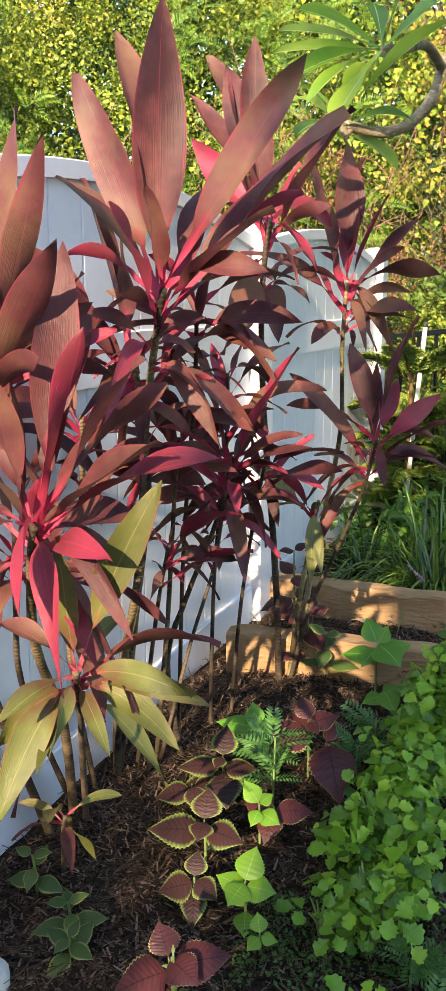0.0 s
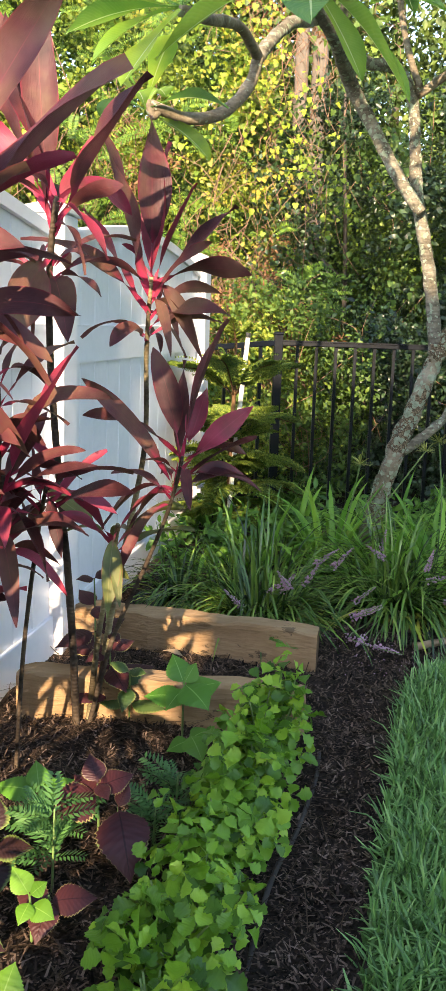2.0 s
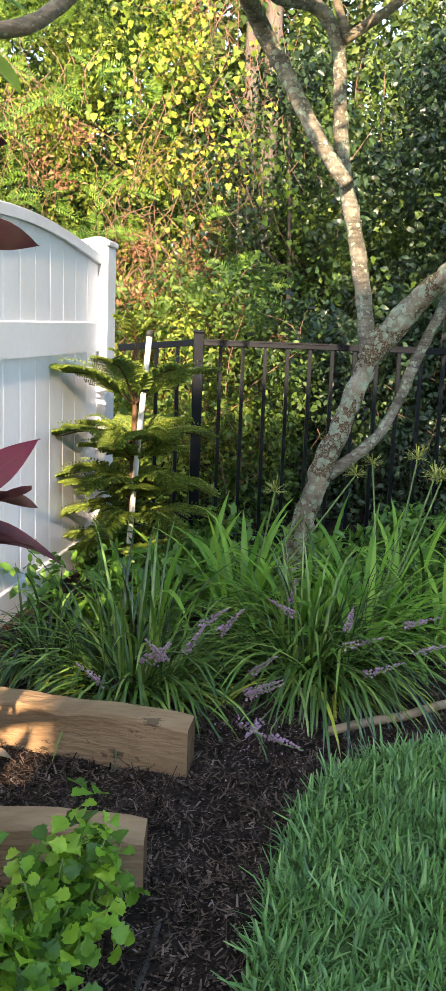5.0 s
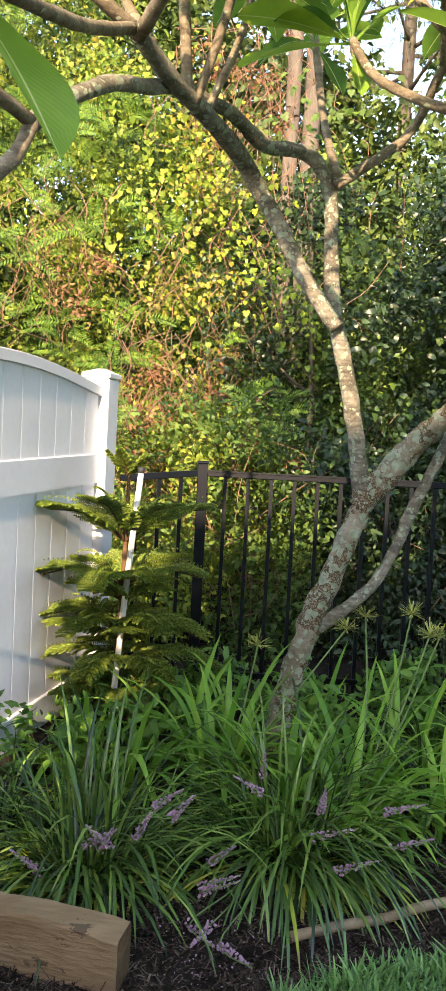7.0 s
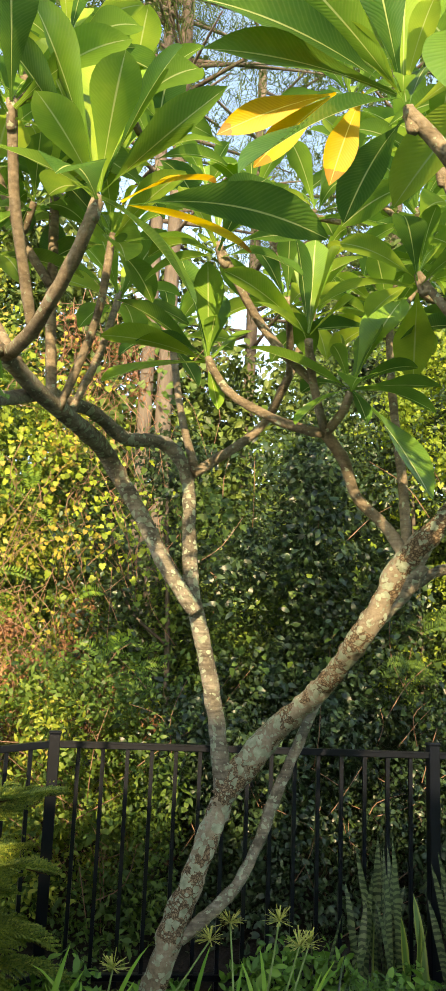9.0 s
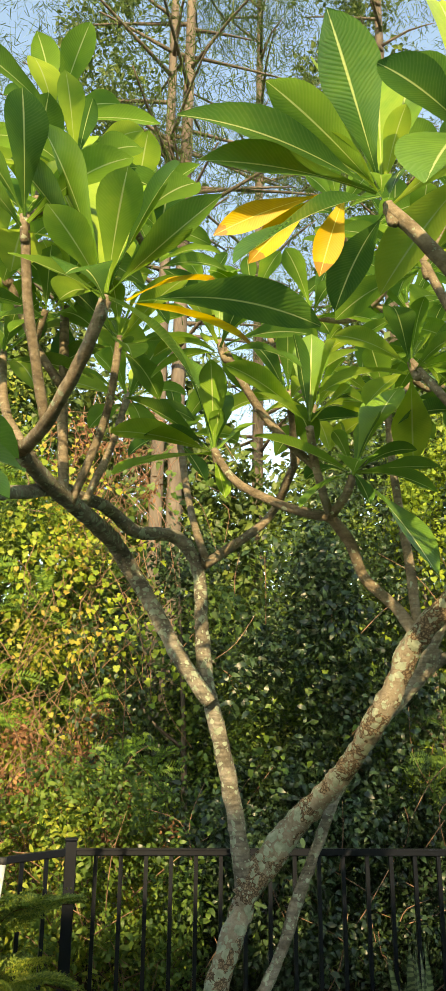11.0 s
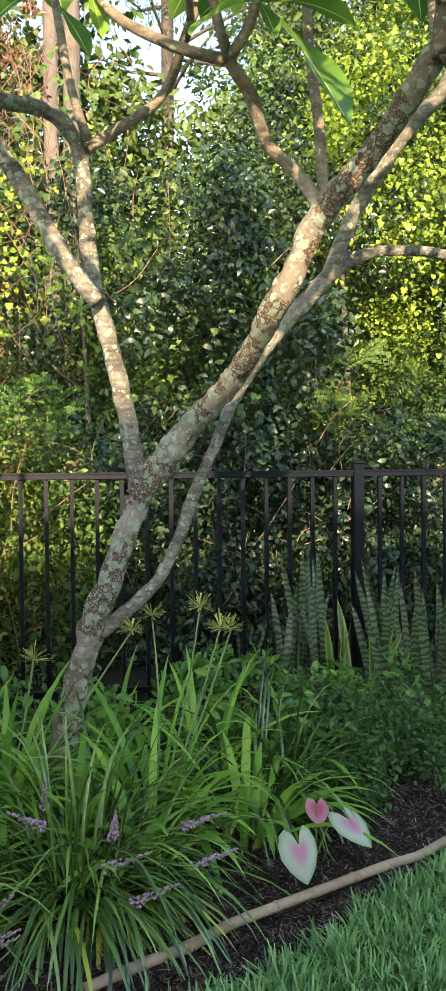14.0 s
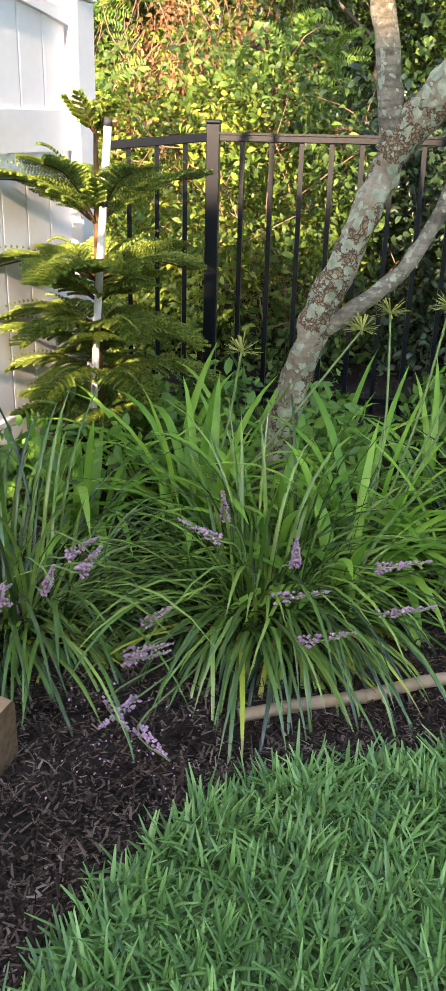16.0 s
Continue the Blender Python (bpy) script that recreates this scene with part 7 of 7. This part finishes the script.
part("pipe", Build().tube([(0, 0, -0.05), (0.04, 0.01, 0.55), (0.085, 0.02, 1.1)], [0.0125, 0.0125, 0.0125], 10, 3), PVC, stake)
part("end_cap", Build().tube([(0.0835, 0.0198, 1.085), (0.0855, 0.0202, 1.11)], [0.0135, 0.0135], 10, 2), TIE, stake)
part("tie", Build().tube([(0.064, 0.015, 0.85), (0.0665, 0.0155, 0.875)], [0.0145, 0.0145], 10, 2), TIE, stake)

# ---- snake plants, shrub and caladium ----


def snake_plant(x, y, leaves, seed, tall, mat, label):
    r = random.Random(seed)
    z = ground_at(x, y)
    ob = thing("snake_plant", (x, y, z), label, "snake plant", "snake plants")
    for k in range(leaves):
        bx, by = r.gauss(0, 0.075), r.gauss(0, 0.05)
        h = tall * r.uniform(0.6, 1.05)
        lean = Vector((r.gauss(0, 0.07), r.gauss(0, 0.06), 0))
        face = Matrix.Rotation(r.uniform(-0.9, 0.9), 3, "Z") @ Vector((0, -1, 0.01))
        b = Build().leaf((bx, by, -0.02), Vector((bx, by, h * 0.5)) + lean * 0.3, Vector((bx, by, h)) + lean, 0.031 * r.uniform(0.8, 1.2), lambda t: (0.75 + 0.3 * min(1, t * 2)) * (1 - max(0, (t - 0.68) / 0.32) ** 2) + 0.01, 10, 0.35, facing=face, roll=r.uniform(-0.7, 0.7))
        part("leaf", b, mat, ob)
    return ob


snake_plant(2.83, 5.7, 15, 1, 0.72, SNAKE, "tall banded dark green snake plant by fence")
snake_plant(3.02, 5.6, 10, 2, 0.5, SNAKE_EDGE, "short yellow-edged snake plant")
snake_plant(3.22, 5.6, 20, 3, 0.66, SNAKE, "banded snake plant clump beside fence post")
snake_plant(3.42, 5.55, 16, 4, 0.62, SNAKE, "pale banded snake plant clump by fence")
snake_plant(2.6, 5.65, 5, 5, 0.5, SNAKE, "small banded snake plant by fence")

r = np.random.default_rng(88)
c = np.stack([r.uniform(2.55, 3.9, 150), r.uniform(4.66, 5.4, 150), r.uniform(0.03, 0.3, 150)], -1)
c = c[side_of_edge(c[:, 0], c[:, 1]) < -0.22]
v, f, uv = clumps(c, r.uniform(0.06, 0.13, len(c)), 110, 0.022, 89, 0.5)
tagged(many("low_shrub", v, f, uv, COVER), "low fine-leaved green shrub beside mulch", "shrub", kind="stuff")


def caladium_leaf(ob, centre, length, az, pitch, mat):
    """A heart-shaped hanging leaf with a notch above and a pointed tip."""
    rim = [(0.32, 0.0), (0.1, 0.1), (0.0, 0.24), (0.08, 0.38), (0.28, 0.47), (0.5, 0.46), (0.72, 0.33), (0.88, 0.17), (1.0, 0.0)]
    rot = Matrix.Rotation(az, 3, "Z") @ Matrix.Rotation(pitch, 3, "X")
    pts = [(u, w) for u, w in rim] + [(u, -w) for u, w in reversed(rim[1:-1])]
    f = lambda u, w: centre + rot @ Vector((w * length * 0.85, 0.12 * length * (abs(w) * 1.2 + (u - 0.5) ** 2), (0.4 - u) * length))
    vs = [f(u, w) for u, w in pts] + [f(0.42, 0)]
    inner = [f(0.42 + (u - 0.42) * 0.55, w * 0.55) for u, w in pts]
    n = len(pts)
    uv = [(0.0, 0.5)] * n + [(0.5, 0.5)] + [(0.32, 0.5)] * n
    fs = []
    for i in range(n):
        j = (i + 1) % n
        fs += [(i, j, n + 1 + j, n + 1 + i), (n + 1 + i, n + 1 + j, n)]
    return part("leaf", Build().add(vs + inner, fs, uv), mat, ob)


cal = thing("caladium", (2.42, 4.47, ground_at(2.42, 4.47)), "pink and white caladium with heart-shaped leaves", "caladium")
caladium_leaf(cal, local(cal, (2.31, 4.3, 0.125)), 0.15, 0.25, -0.45, CALADIUM)
caladium_leaf(cal, local(cal, (2.51, 4.42, 0.13)), 0.15, 0.5, -1.0, CALADIUM)
caladium_leaf(cal, local(cal, (2.436, 4.5, 0.15)), 0.09, -0.2, -0.8, CALADIUM_PINK)
for p in ((2.31, 4.31, 0.14), (2.51, 4.43, 0.14), (2.436, 4.51, 0.16)):
    q = local(cal, p)
    part("stalk", Build().tube([(0, 0, -0.01), (q.x * 0.4, q.y * 0.4, q.z * 0.8), tuple(q)], [0.0028, 0.0025, 0.002], 5, 4), STALK, cal)

# ---- bed edging strip, dry leaf and stone ----
edging = thing("edging_strip", (0.85, 2.2, ground_at(0.85, 2.2)), "thin grey-brown edging strip along the mulch trench", "edging")
pts = [(0.86, 2.16), (0.94, 2.5), (1.005, 2.7), (1.08, 2.88), (1.165, 3.11), (1.2, 3.25)]
part("strip", Build().tube([local(edging, (x, y, ground_at(x, y) + 0.004)) for x, y in pts], [0.006] * 6, 6, 4, 0.3), EDGING, edging)
dry = thing("dry_leaf", (0.78, 3.8, ground_at(0.78, 3.8)), "curled dry brown leaf on soil", "leaf")
part("blade", Build().leaf((-0.04, 0.02, 0.012), (0.0, 0.0, 0.04), (0.05, -0.01, 0.008), 0.035, broad, 8, 0.4, wave=0.08), BAMBOO, dry)
stone = thing("pale_stone", (0.07, 2.0, ground_at(0.07, 2.0)), "smooth pale grey stone on pine straw", "stone")
bm = bmesh.new()
bmesh.ops.create_icosphere(bm, subdivisions=3, radius=0.045)
bd = Build()
bd.add([Vector((p.co.x, p.co.y * 0.8, p.co.z * 0.8 + 0.025)) * (1 + 0.15 * noise.noise(p.co * 30)) for p in bm.verts], [[q.index for q in t.verts] for t in bm.faces])
bm.free()
part("stone_body", bd, STONE, stone)
n = 90
px, py = rng.normal(1.47, 0.09, n), rng.normal(3.95, 0.1, n)
pos = np.stack([px, py, height(px, py) + rng.uniform(0.008, 0.03, n)], -1)
v, f, uv = scattered(pos, unit(rng.normal(size=(n, 3)) * 0.6 + np.array([0, 0, 1.0])), rng.uniform(0.004, 0.008, n), 0.8, 171)
tagged(many("fallen_petals", v, f, uv, LILAC), "fallen lilac petals on dark mulch", "petals", kind="stuff")
